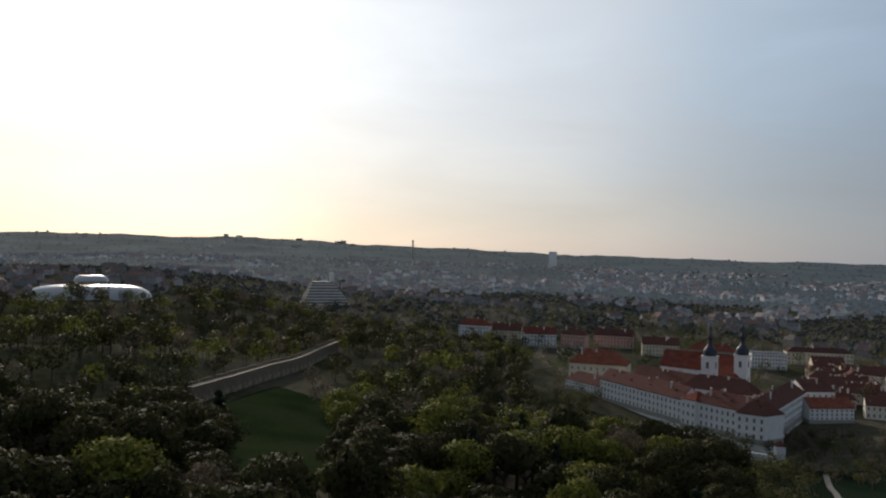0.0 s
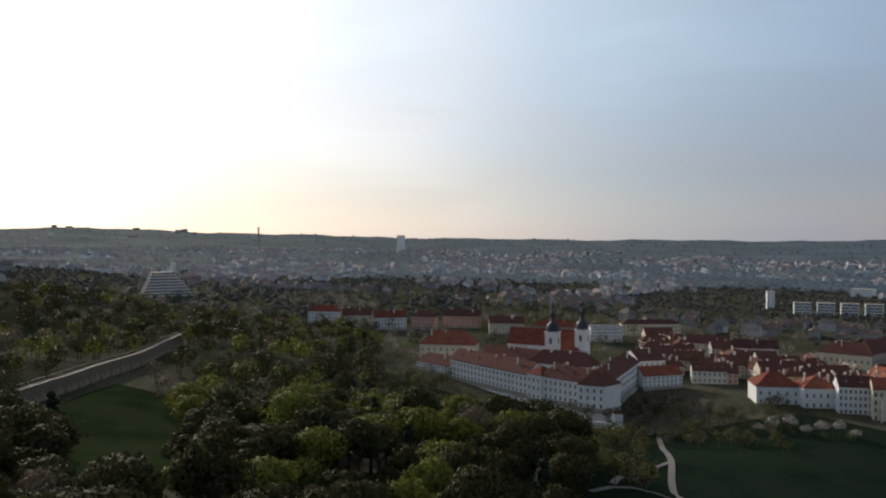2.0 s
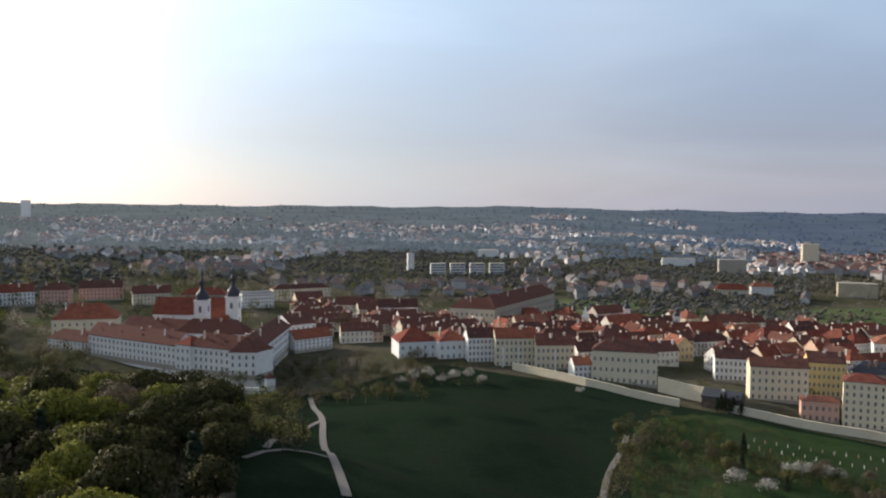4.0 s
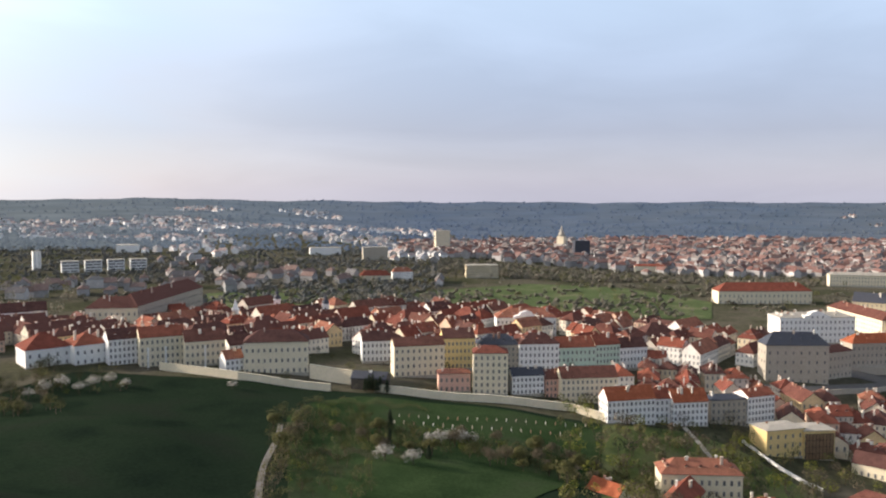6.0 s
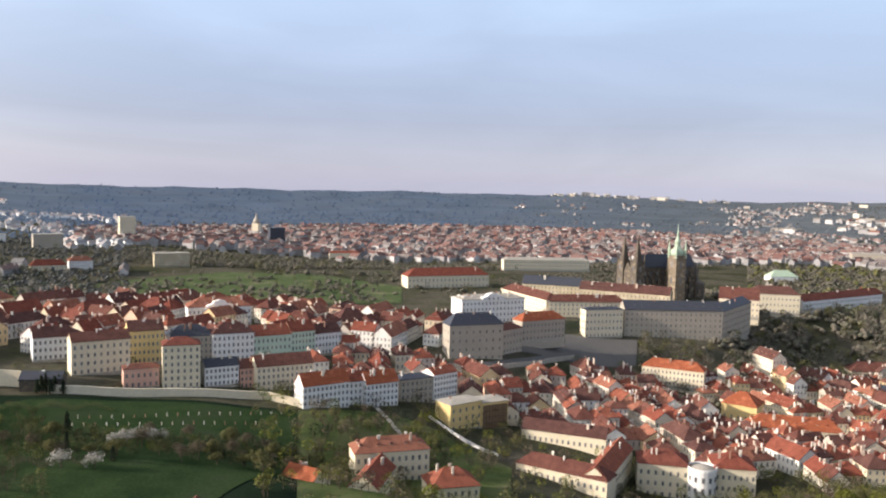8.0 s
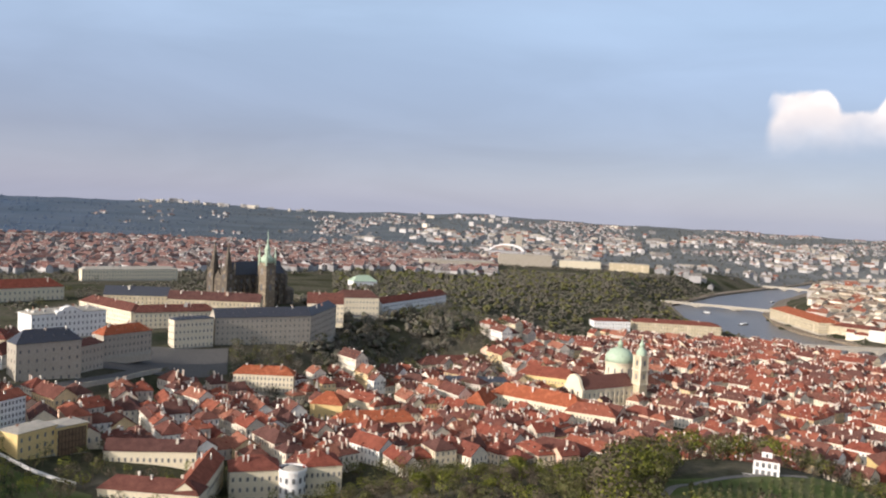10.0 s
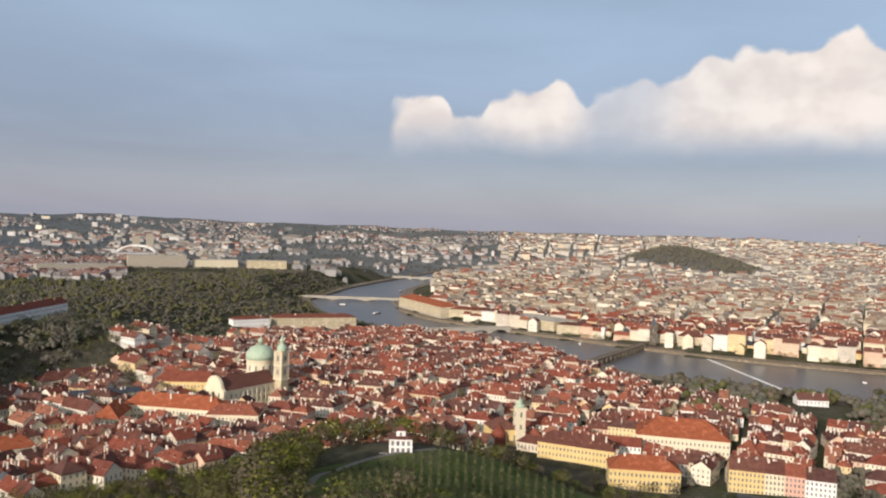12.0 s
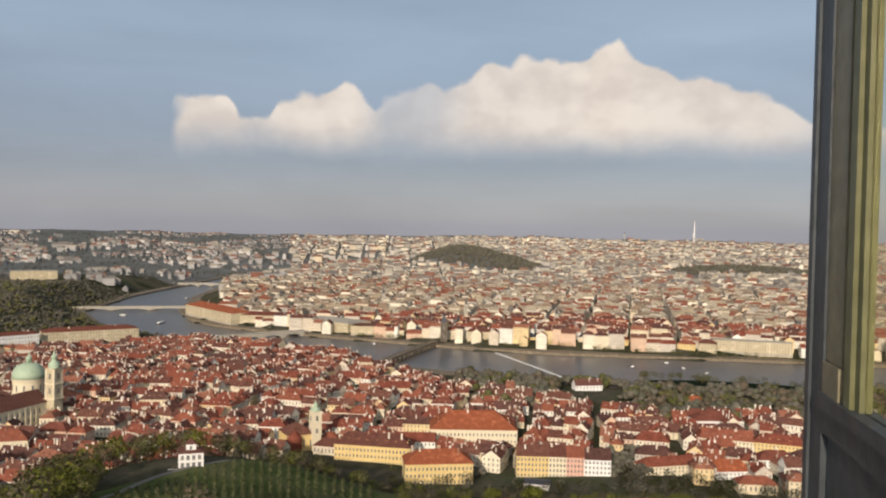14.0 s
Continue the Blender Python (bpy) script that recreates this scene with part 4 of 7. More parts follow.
def palace(name, label, a1, d1, a2, d2, dep, z0, eave, rise, mat, roof_mat=TILE, hip=True, storeys=3, pitch=3.2, sides="f", category="building", chimneys=3, dormers=0, seed=1, free=True, tall=1.0, group=""):
    """A building whose front runs between two (bearing, distance) places, with its depth away behind it."""
    p, q = at(a1, d1), at(a2, d2)
    rng, w = random.Random(seed), (q - p).length
    base = thing(name, label, category, Matrix.Translation((0, 0, z0)) @ facing(p, q), group)
    h = eave - z0
    wall, roof, stack, pane, dorm = house_forms(w, dep, h, rise, hip, rng, 7.0, False, chimneys, dormers)
    part("wall", wall, mat, base)
    part("roof", roof, roof_mat, base)
    for s in stack:
        part("chimney", s, CHIMNEY, base)
    for body, cap in dorm:
        part("dormer_roof", cap, roof_mat, part("dormer", body, mat, base))
    if pane.v:
        part("dormer_glazing", pane, PANE, base, kind="stuff")
    part("plinth", Pile().box(-0.15, w + 0.15, -0.15, dep + 0.15, -2.0, 0.9), STONE, base)
    if storeys > 2 and w > 14:
        z = 1.2 + (h - 1.2) / storeys - 0.45
        part("string_course", Pile().box(-0.12, w + 0.12, -0.12, dep + 0.12, z, z + 0.3), mat, base)
    part("cornice", Pile().box(-0.3, w + 0.3, -0.3, dep + 0.3, h - 0.75, h - 0.28), mat, base)
    gap = (h - 1.2) / storeys
    k = min(1.2, gap / 3.4) * tall
    if "f" in sides:
        windows_on(base, w, Matrix.Identity(4), 1.2, storeys, gap, pitch, k)
    if "r" in sides:
        windows_on(base, dep, pose(w, 0, 0, 0, 0, 90), 1.2, storeys, gap, pitch, k)
    if "l" in sides:
        windows_on(base, dep, pose(0, dep, 0, 0, 0, -90), 1.2, storeys, gap, pitch, k)
    if free:
        c = base.matrix_world @ Vector((w / 2, dep / 2, 0))
        n = max(1, round(w / dep))
        for i in range(n):
            c = base.matrix_world @ Vector(((i + .5) * w / n, dep / 2, 0))
            TAKEN.append((c.x, c.y, max(dep, w / n) * 0.62))
    return base


MON = "white monastery wing with red tiled roof"
palace("monastery_wing", MON, 17.0, 492, 21.4, 462, 15, 93, 106.5, 7, WHITE, TILE_DARK, hip=True, storeys=3, pitch=3.6, sides="f", chimneys=6, dormers=5, seed=3)
palace("monastery_wing", MON + " and hipped end", 21.42, 462.3, 23.7, 556, 15, 93, 106.5, 7.05, WHITE, TILE_DARK, hip=True, storeys=3, pitch=3.8, sides="fl", chimneys=5, seed=4)
palace("monastery_wing", MON, 10.9, 562, 16.2, 500, 15, 93, 105.5, 6.5, WHITE, TILE_DARK, hip=False, storeys=3, pitch=3.8, sides="f", chimneys=5, dormers=4, seed=5)
palace("monastery_pavilion", "white projecting pavilion of the monastery front", 16.2, 497, 17.1, 489, 14, 92, 107, 4.5, WHITE, storeys=3, pitch=3.2, chimneys=0)
palace("monastery_wing", "low white monastery wing with dark red roof", 8.6, 594, 10.9, 564, 13, 93, 99.5, 6, WHITE, TILE_DARK, hip=True, storeys=2, pitch=3.6, chimneys=2, seed=6)
palace("monastery_library", "cream monastery library with steep red roof", 8.8, 640, 12.6, 632, 22, 94, 105, 10, CREAM, hip=True, storeys=2, pitch=5, seed=7)
palace("school_building", "white modern block with long window bands", 20.5, 770, 22.6, 776, 16, 91, 105, 0.6, WHITE, SLATE, storeys=4, pitch=2.4, chimneys=0)
palace("long_house", "long cream house with low red roof", 22.6, 826, 26.4, 842, 14, 90, 102, 4, CREAM, storeys=3, pitch=3.4, seed=8)
palace("chapel_house", "white gabled chapel house with red roof", 23.7, 596, 25.4, 606, 26, 92, 101, 6, WHITE, hip=False, storeys=2, pitch=4, sides="f", seed=9)
palace("monastery_wing", "inner monastery wing with red roof", 13.0, 585, 17.5, 545, 14, 93, 105, 7, WHITE, TILE_DARK, hip=False, chimneys=4, sides="", seed=10)
palace("monastery_wing", "monastery wing with dark red roof below the church towers", 16.2, 540, 20.6, 522, 16, 93, 107, 8, WHITE, TILE_DARK, hip=True, chimneys=3, sides="", seed=13)
palace("corner_house", "dark-roofed house of the monastery court", 24.0, 545, 26.5, 560, 13, 91, 99, 5, WHITE, hip=False, chimneys=3, sides="f", seed=12)
palace("garden_pavilion", "small white garden building with pale roof", 14.8, 452, 16.6, 447, 7, 93, 96, 0.8, WHITE, STONE, storeys=1, chimneys=0)

# row of houses over the meadow
ROW = "houses over the meadow"
palace("house", "white house with hipped dark red roof and arched windows", 31.1, 518, 33.7, 524, 22, 90, 101, 8, WHITE, storeys=2, pitch=5, sides="fr", seed=21, category="house", group=ROW)
palace("house", "white house with balcony and dark red roof", 33.9, 516, 35.9, 522, 20, 90, 102, 6, WHITE, storeys=2, pitch=4, sides="f", seed=22, category="house", group=ROW)
palace("house", "grey-white row house with many windows", 35.9, 512, 37.8, 516, 14, 89, 105, 5, WHITE, hip=False, storeys=4, pitch=2.6, seed=23, category="house", group=ROW, dormers=2)
palace("house", "cream row house with low red roof", 37.8, 506, 40.6, 510, 15, 88, 106, 5, CREAM, hip=False, storeys=4, pitch=2.8, seed=24, category="house", group=ROW)
palace("house", "cream row house with red roof", 40.6, 502, 43.2, 506, 15, 88, 103, 5.5, CREAM, hip=False, storeys=3, pitch=3, seed=25, category="house", group=ROW)
palace("house", "small pale blue house with red roof", 43.2, 484, 44.4, 488, 10, 87, 95, 4, WHITE, hip=False, storeys=2, pitch=3, seed=26, category="house", group=ROW)
palace("house", "large cream-yellow house with long red roof", 44.4, 485, 48.7, 483, 17, 85, 104, 6, CREAM, hip=True, storeys=3, pitch=3.4, sides="fr", seed=27, category="house", group=ROW)
palace("house", "white house with small dormers", 52.4, 524, 54.4, 526, 14, 82, 96, 5, WHITE, hip=False, storeys=3, pitch=2.6, seed=28, category="house", group=ROW)
palace("house", "stepped cream house with terrace", 54.6, 488, 58.1, 494, 13, 80, 99, 4, CREAM, hip=False, storeys=4, pitch=3.4, seed=29, category="house", group=ROW)
palace("house", "yellow house with red roof", 58.0, 520, 60.2, 523, 16, 78, 98, 5, YELLOW, hip=False, storeys=4, pitch=2.6, seed=30, category="house", group=ROW)
palace("house", "low brick-red annex house", 57.7, 463, 59.9, 465, 10, 77, 88, 2, PINK, storeys=2, pitch=3, seed=31, category="house", group=ROW, chimneys=1)
palace("house", "tall cream house with red tiled roof", 60.1, 462, 62.5, 463, 14, 76, 100, 3.4, CREAM, storeys=6, pitch=3, sides="fr", seed=32, category="house", group=ROW, chimneys=1)
palace("house", "white twin house with dark roof", 62.8, 466, 65.0, 471, 10, 75, 86.5, 3.4, WHITE, SLATE, hip=False, storeys=3, pitch=2.3, seed=33, category="house", group=ROW)
palace("house", "house with dark slate mansard roof", 60.4, 530, 63.3, 533, 16, 76, 92, 6, GREY, SLATE, storeys=4, pitch=2.6, seed=34, category="house", group=ROW, dormers=4)
palace("house", "white house with red hipped roof", 63.3, 530, 66.0, 535, 16, 75, 93, 6, WHITE, storeys=4, pitch=2.8, seed=35, category="house", group=ROW, dormers=3)
palace("house", "pale green house with red roof", 65.9, 540, 68.5, 548, 15, 74, 89.5, 5.5, MINT, hip=False, storeys=3, pitch=3, seed=36, category="house", group=ROW)
palace("house", "mint green house with red roof", 68.5, 548, 70.1, 556, 15, 73, 90.5, 5.5, MINT, hip=False, storeys=4, pitch=2.6, seed=37, category="house", group=ROW)
palace("house", "pale blue-white house with red roof", 70.1, 560, 71.9, 570, 14, 72, 87, 5, WHITE, hip=False, storeys=3, pitch=2.6, seed=38, category="house", group=ROW)
palace("house", "pinkish grey house with brown roof", 65.1, 472, 66.2, 475, 11, 72, 84, 4, PINK, TILE_DARK, hip=False, storeys=3, pitch=2.6, seed=162, category="house", group=ROW)
palace("house", "cream street house with red roof", 66.2, 468, 70.0, 478, 13, 70, 85.5, 5, CREAM, hip=False, storeys=4, pitch=2.7, sides="f", seed=39, category="house", group=ROW)
palace("house", "tall white house with orange-red roof and rows of windows", 69.35, 431, 72.5, 443, 11, 68, 83, 5.5, WHITE, ORANGE, hip=False, storeys=4, pitch=2.5, sides="fl", seed=40, category="house", group=ROW)
palace("house", "narrow white link house", 72.5, 449, 73.7, 454, 11, 66, 81, 4, WHITE, hip=False, storeys=4, pitch=2.5, seed=41, category="house", group=ROW, chimneys=1)
palace("house", "tall white house with orange-red roof and rows of windows", 73.7, 450, 75.9, 459, 11, 65, 79.5, 5.5, WHITE, ORANGE, hip=False, storeys=4, pitch=2.4, sides="fl", seed=42, category="house", group=ROW)
palace("house", "grey arcaded house with terrace", 76.1, 466, 78.3, 476, 12, 62, 78, 2, GREY, SLATE, storeys=4, pitch=3, seed=43, category="house", group=ROW)
palace("house", "tall narrow white house", 78.4, 476, 80.0, 488, 12, 61, 79, 3, WHITE, hip=False, storeys=5, pitch=2.4, seed=44, category="house", group=ROW)
palace("house", "ochre yellow house with flat roof", 79.6, 442, 81.8, 456, 14, 55, 70.5, 1, YELLOW, STONE, storeys=3, pitch=4.4, seed=45, category="house", group=ROW, chimneys=1)
palace("house", "ochre house with tall dark brown window front", 81.8, 455, 83.6, 464, 14, 53, 69, 1, YELLOW, STONE, storeys=4, pitch=2.2, seed=46, category="house", group=ROW, chimneys=1)

# palaces of the upper town and the castle
palace("large_palace", "cream front wing of a very long palace with dark red roof", 34.6, 688, 37.7, 678, 20, 82, 101, 8, CREAM, TILE_DARK, hip=True, storeys=3, pitch=4.2, sides="f", seed=51, chimneys=4)
# grey plaster puts the side's shade into its colour; the lit front is cream
palace("large_palace_wing", "very long palace wing with dark red roof, walls greyed for shade", 37.72, 679, 41.8, 800, 20, 81, 102, 9, GREY, TILE_DARK, hip=True, storeys=3, pitch=4.2, sides="f", seed=50, chimneys=6)
palace("town_palace", "white baroque palace with gabled centre and red roof", 61.7, 642, 65.8, 648, 20, 77, 93, 6, WHITE, storeys=3, pitch=3.2, seed=52, dormers=5)
palace("town_palace", "small cream palace with pyramid roof", 71.7, 655, 74.0, 668, 24, 71, 79, 9, CREAM, storeys=2, pitch=3, seed=53, chimneys=1)
palace("slate_palace", "large grey palace with steep dark roof", 79.4, 590, 83.1, 606, 15, 62, 88.5, 8, GREY, SLATE, storeys=4, pitch=5, sides="fl", seed=54, dormers=6)
palace("slate_palace_link", "low grey link with brown roof beside the large palace", 83.1, 615, 84.4, 632, 12, 64, 82, 4, GREY, TILE_DARK, storeys=3, pitch=4, sides="f", seed=54, chimneys=1)
palace("slate_palace_wing", "grey-cream palace wing with red roof", 84.4, 648, 87.3, 672, 14, 68, 84, 6, GREY, ORANGE, storeys=3, pitch=3.4, sides="f", seed=55, dormers=5, chimneys=6)
palace("riding_school", "long cream riding school with red hipped roof", 76.4, 1000, 82.0, 1040, 24, 62, 77, 9, CREAM, storeys=2, pitch=5, seed=56, tall=1.4)
palace("archbishop_palace", "white palace with many chimneys and statues on the roof", 80.2, 700, 84.5, 728, 22, 71, 92, 3, WHITE, STONE, storeys=4, pitch=3.6, seed=57, chimneys=12, dormers=7)
palace("castle_wing", "long cream castle wing with red roof", 82.9, 850, 86.0, 772, 18, 68, 84.5, 6, CREAM, storeys=4, pitch=4, seed=58, chimneys=5)
palace("castle_wing", "cream castle wing with red roof towards the gate", 86.2, 772, 91.4, 790, 17, 66, 83.5, 6, CREAM, hip=True, storeys=4, pitch=4, seed=68, chimneys=6)
palace("castle_wing", "long castle wing with red roof and a row of chimneys", 88.2, 860, 94.2, 842, 16, 66, 86, 7, SAND, hip=False, storeys=4, pitch=4, seed=59, chimneys=14)
palace("castle_wing", "castle wing with dark slate roof", 84.3, 905, 88.3, 895, 18, 66, 84, 8, SAND, SLATE, hip=False, storeys=4, pitch=4, seed=60)
palace("castle_gatehouse", "sunlit cream castle corner block with dark roof", 88.7, 722, 91.2, 738, 11, 60, 84.5, 2.0, CREAM, SLATE, storeys=4, pitch=3.6, sides="fl", seed=61, chimneys=1)
palace("castle_south_wing", "long grey-cream castle wing on its terrace with slate roof", 91.3, 742, 97.6, 770, 18, 58, 84, 7, GREY, SLATE, hip=False, storeys=5, pitch=4.4, seed=62, chimneys=6, dormers=14)
palace("castle_south_wing", "castle wing turning back along the terrace", 97.6, 770, 99.3, 850, 18, 54, 83.5, 5, GREY, SLATE, hip=False, storeys=5, pitch=4.4, seed=63, chimneys=4)
palace("castle_house", "old red-roofed castle palace", 97.3, 880, 99.8, 880, 24, 64, 82, 10, CREAM, hip=False, storeys=3, pitch=4, seed=64)
palace("castle_house", "castle convent with red roof", 99.2, 940, 102.2, 950, 20, 62, 82, 8, CREAM, hip=True, storeys=3, pitch=4, seed=65)
palace("castle_east_wing", "long white castle palace with red roof along the slope", 102.4, 964, 106.8, 1100, 16, 52, 74, 6, WHITE, hip=False, storeys=4, pitch=4, seed=66, chimneys=8)
palace("summer_palace", "summer palace with curved green copper roof", 100.4, 1318, 102.0, 1336, 22, 57, 65, 9, WHITE, COPPER, storeys=1, pitch=4, seed=67, chimneys=0)

for p, q, z, mat in ((at(62.9, 641), at(64.6, 644), 92, WHITE), (at(81.6, 707), at(83.1, 717), 91, WHITE)):
    w = (q - p).length
    gable = thing("roof_gable", "white curved baroque gable over a palace front", "gable", Matrix.Translation((0, 0, z)) @ facing(p, q), "baroque gables")
    arc = ((0, 0), (w, 0), (w, 2.2), (w * 0.8, 3.2), (w * 0.72, 5.2), (w * 0.5, 6.4), (w * 0.28, 5.2), (w * 0.2, 3.2), (0, 2.2))
    part("wall", Pile().add([(x, -0.5, k) for x, k in arc] + [(x, 4.5, k) for x, k in arc], [tuple(range(8, -1, -1))[::-1], tuple(range(9, 18))[::-1]] + [(i, 9 + i, 9 + (i + 1) % 9, (i + 1) % 9) for i in range(9)]), mat, gable)
    for i in range(3):
        part("window", WINDOW, None, gable, m=pose(w * (0.3 + 0.2 * i), -0.5, 0.6))

# old town under the castle
palace("garden_palace", "cream baroque palace with rounded garden front", 92.6, 414, 96.0, 416, 18, 38, 55, 5.5, CREAM, storeys=3, pitch=3.4, sides="fl", seed=71)
palace("garden_palace_wing", "cream palace wing with red roof", 97.6, 420, 100.2, 424, 20, 37, 55, 5.5, CREAM, storeys=3, pitch=3, sides="fr", seed=72)
palace("courtyard_house", "long low house with orange roof round a court", 84.3, 394, 90.6, 376, 12, 46, 57, 5, CREAM, hip=True, storeys=2, pitch=3, seed=73)
palace("courtyard_house", "arcaded court wing with orange roof", 84.6, 452, 90.4, 442, 11, 44, 57, 4.5, CREAM, hip=False, storeys=2, pitch=3, seed=74)
palace("courtyard_house", "court wing with red roof", 90.6, 378, 92.2, 430, 12, 42, 57, 5, CREAM, hip=False, storeys=2, pitch=3, sides="f", seed=75)
palace("hospital_house", "white house with orange roof among gardens", 67.8, 322, 69.9, 312, 12, 66, 73.5, 5, CREAM, ORANGE, hip=False, storeys=2, pitch=3, seed=76)
palace("hospital_house", "cream house with orange-red roof and small dormers", 73.0, 352, 78.2, 360, 14, 58, 73, 5, CREAM, hip=True, storeys=3, pitch=3, seed=77, dormers=5)
palace("hospital_house", "house wing with orange roof", 74.6, 318, 75.8, 345, 12, 60, 70, 5, CREAM, hip=False, storeys=3, pitch=3, sides="f", seed=78)
palace("hospital_house", "house with broad orange roof", 78.4, 330, 81.8, 336, 16, 57, 66, 6, CREAM, hip=True, storeys=2, pitch=3, seed=79)
palace("college_building", "yellow college building with orange-red roof", 111.9, 772, 116.1, 758, 22, 17, 39, 8, YELLOW, hip=True, storeys=4, pitch=3, sides="fr", seed=81, chimneys=6)
palace("college_wing", "long college wing with a broad orange-red roof", 110.2, 706, 116.4, 668, 20, 18, 34, 9, CREAM, ORANGE, hip=True, storeys=3, pitch=3, sides="fr", seed=82, chimneys=5)
palace("college_wing", "cross wing with a broad orange-red roof", 109.9, 664, 110.7, 700, 19, 20, 32, 9, CREAM, ORANGE, hip=True, storeys=3, pitch=3, sides="fl", seed=84, chimneys=3)
palace("town_palace", "long palace with red roof and two rows of dormers", 99.6, 560, 105.2, 572, 16, 28, 40, 7, CREAM, ORANGE, hip=True, storeys=3, pitch=3, sides="fl", seed=85, chimneys=6, dormers=9)
palace("town_palace", "grey town palace with flat dark roof", 106.8, 742, 111.4, 752, 22, 20, 34, 2.5, GREY, SLATE, storeys=3, pitch=3.4, seed=86)
palace("town_palace", "long palace with high red roof and dormers", 105.4, 830, 110.2, 862, 18, 18, 30, 8, CREAM, storeys=3, pitch=3.2, seed=87, chimneys=6, dormers=9)
palace("small_church", "yellow church with orange hipped roof", 97.8, 612, 100.0, 606, 20, 28, 41, 8, YELLOW, ORANGE, hip=True, storeys=1, pitch=5, sides="fr", seed=88, chimneys=0, tall=2.0)
palace("terrace_palace", "cream palace below the castle wall with orange roof", 92.6, 672, 96.6, 664, 15, 36, 50, 6, CREAM, ORANGE, hip=True, storeys=3, pitch=3, sides="fr", seed=89, chimneys=5)
palace("college_wing", "cream house with red roof and dormers", 115.4, 660, 118.8, 652, 17, 19, 34, 7, CREAM, hip=True, storeys=3, pitch=2.8, sides="fr", seed=83, dormers=4)
palace("white_house", "plain white house with red hipped roof", 112.8, 518, 116.8, 506, 18, 30, 43, 6, WHITE, hip=True, storeys=2, pitch=5, sides="f", seed=84, chimneys=1)
palace("academy", "very long cream academy with many windows", 119.6, 1330, 125.2, 1356, 30, 6, 26, 5, SAND, hip=True, storeys=4, pitch=4.2, seed=85)
palace("academy", "long low white building by the river gardens", 117.0, 1296, 119.4, 1318, 20, 9, 27, 4, WHITE, hip=True, storeys=3, pitch=4.2, seed=86)
palace("yellow_house", "yellow town house with broad red roof", 142.9, 560, 147.6, 566, 22, 14, 29, 7.5, YELLOW, ORANGE, hip=True, storeys=3, pitch=2.8, sides="fl", seed=87, chimneys=4)
palace("yellow_house", "long yellow house with dormered red roof", 138.0, 626, 143.2, 612, 18, 11, 26, 8, YELLOW, hip=True, storeys=3, pitch=2.8, sides="fr", seed=88, dormers=8)
palace("town_palace", "palace with broad red roof and cream walls", 144.6, 668, 150.6, 672, 36, 10, 27, 12, CREAM, ORANGE, hip=True, storeys=3, pitch=3, sides="fr", seed=89, dormers=6)
palace("street_house", "yellow street house with red roof", 150.6, 590, 152.8, 592, 15, 13, 29, 6, YELLOW, hip=False, storeys=4, pitch=2.6, sides="fl", seed=90)
palace("street_house", "cream street house with red roof", 152.8, 592, 154.0, 593, 15, 13, 29, 6, CREAM, hip=False, storeys=4, pitch=2.6, seed=91)
palace("street_house", "pink street house with red roof", 154.0, 593, 155.2, 594, 15, 13, 29, 6, PINK, hip=False, storeys=4, pitch=2.6, seed=92)
palace("street_house", "pale street house with red roof", 155.2, 594, 157.0, 596, 15, 13, 28, 6, WHITE, hip=False, storeys=4, pitch=2.6, seed=93)
palace("water_mill", "white mill building with gabled ends by the water", 154.5, 960, 156.3, 972, 13, 3, 12, 6, WHITE, TILE_DARK, hip=False, storeys=2, pitch=4, seed=94, sides="f")
palace("riverside_palace", "long pale building with flat roof on the quay", 163.2, 1335, 168.2, 1345, 20, 8, 26, 2, SAND, STONE, storeys=4, pitch=4, seed=95)
TAKEN.append((*at(-7.9, 1012)[:2], 40))
palace("office_tower", "pale high-rise block on the skyline", 7.25, 3800, 7.8, 3800, 26, 110, 181, 0.8, WHITE, SLATE, storeys=12, pitch=6, seed=97, chimneys=0, sides="")
palace("white_tower", "slim white tower block", 31.7, 1416, 32.15, 1418, 10, 69, 99, 0.6, WHITE, STONE, storeys=8, pitch=5, seed=98, chimneys=0)
for i in range(4):
    block = palace("apartment_block", "white modern apartment block with dark window bands", 33.3 + 1.35 * i, 1362 + 4 * i, 34.3 + 1.35 * i, 1364 + 4 * i, 16, 68, 86, 0.6, WHITE, STONE, storeys=5, pitch=2.4, seed=99 + i, chimneys=0, sides="", group="modern apartment blocks")
    for j in range(4):
        for k in range(2 + j % 2):
            x = (0.8 + 0.3 * (j % 2)) + k * 23.0 / (2 + j % 2)
            part("window_band", Pile().box(x, x + 20.0 / (2 + j % 2), -0.12, 0.1, 1.6 + 4.3 * j, 4.1 + 4.3 * j), PANE, block)

# quayside blocks across the river
palace("street_row", "long cream and yellow street row with red roof", 162.8, 694, 166.0, 696, 15, 13, 26, 6.5, CREAM, hip=False, storeys=4, pitch=2.8, seed=151, chimneys=6, dormers=6)
palace("street_row", "yellow end of a street row with red roof", 166.0, 696, 169.2, 698, 15, 13, 26, 6.5, YELLOW, hip=True, storeys=4, pitch=2.8, seed=152, chimneys=5, dormers=5)
palace("street_house", "low pale house with long red roof and garden", 159.1, 606, 163.0, 630, 13, 13, 22, 5.5, CREAM, hip=True, storeys=3, pitch=3, seed=153, chimneys=5)
palace("street_house", "grey-white house with broad red roof", 163.4, 622, 166.0, 636, 14, 12, 19, 7, WHITE, ORANGE, hip=True, storeys=2, pitch=3, seed=154, chimneys=3)
palace("street_house", "white house with red hipped roof", 166.4, 662, 168.6, 672, 14, 12, 21, 6, WHITE, hip=True, storeys=3, pitch=3, seed=155)
palace("modern_house", "small grey modern house with flat slate roof", 151.1, 556, 152.8, 554, 12, 14, 20, 0.8, WHITE, SLATE, storeys=2, pitch=3, seed=156, chimneys=0)
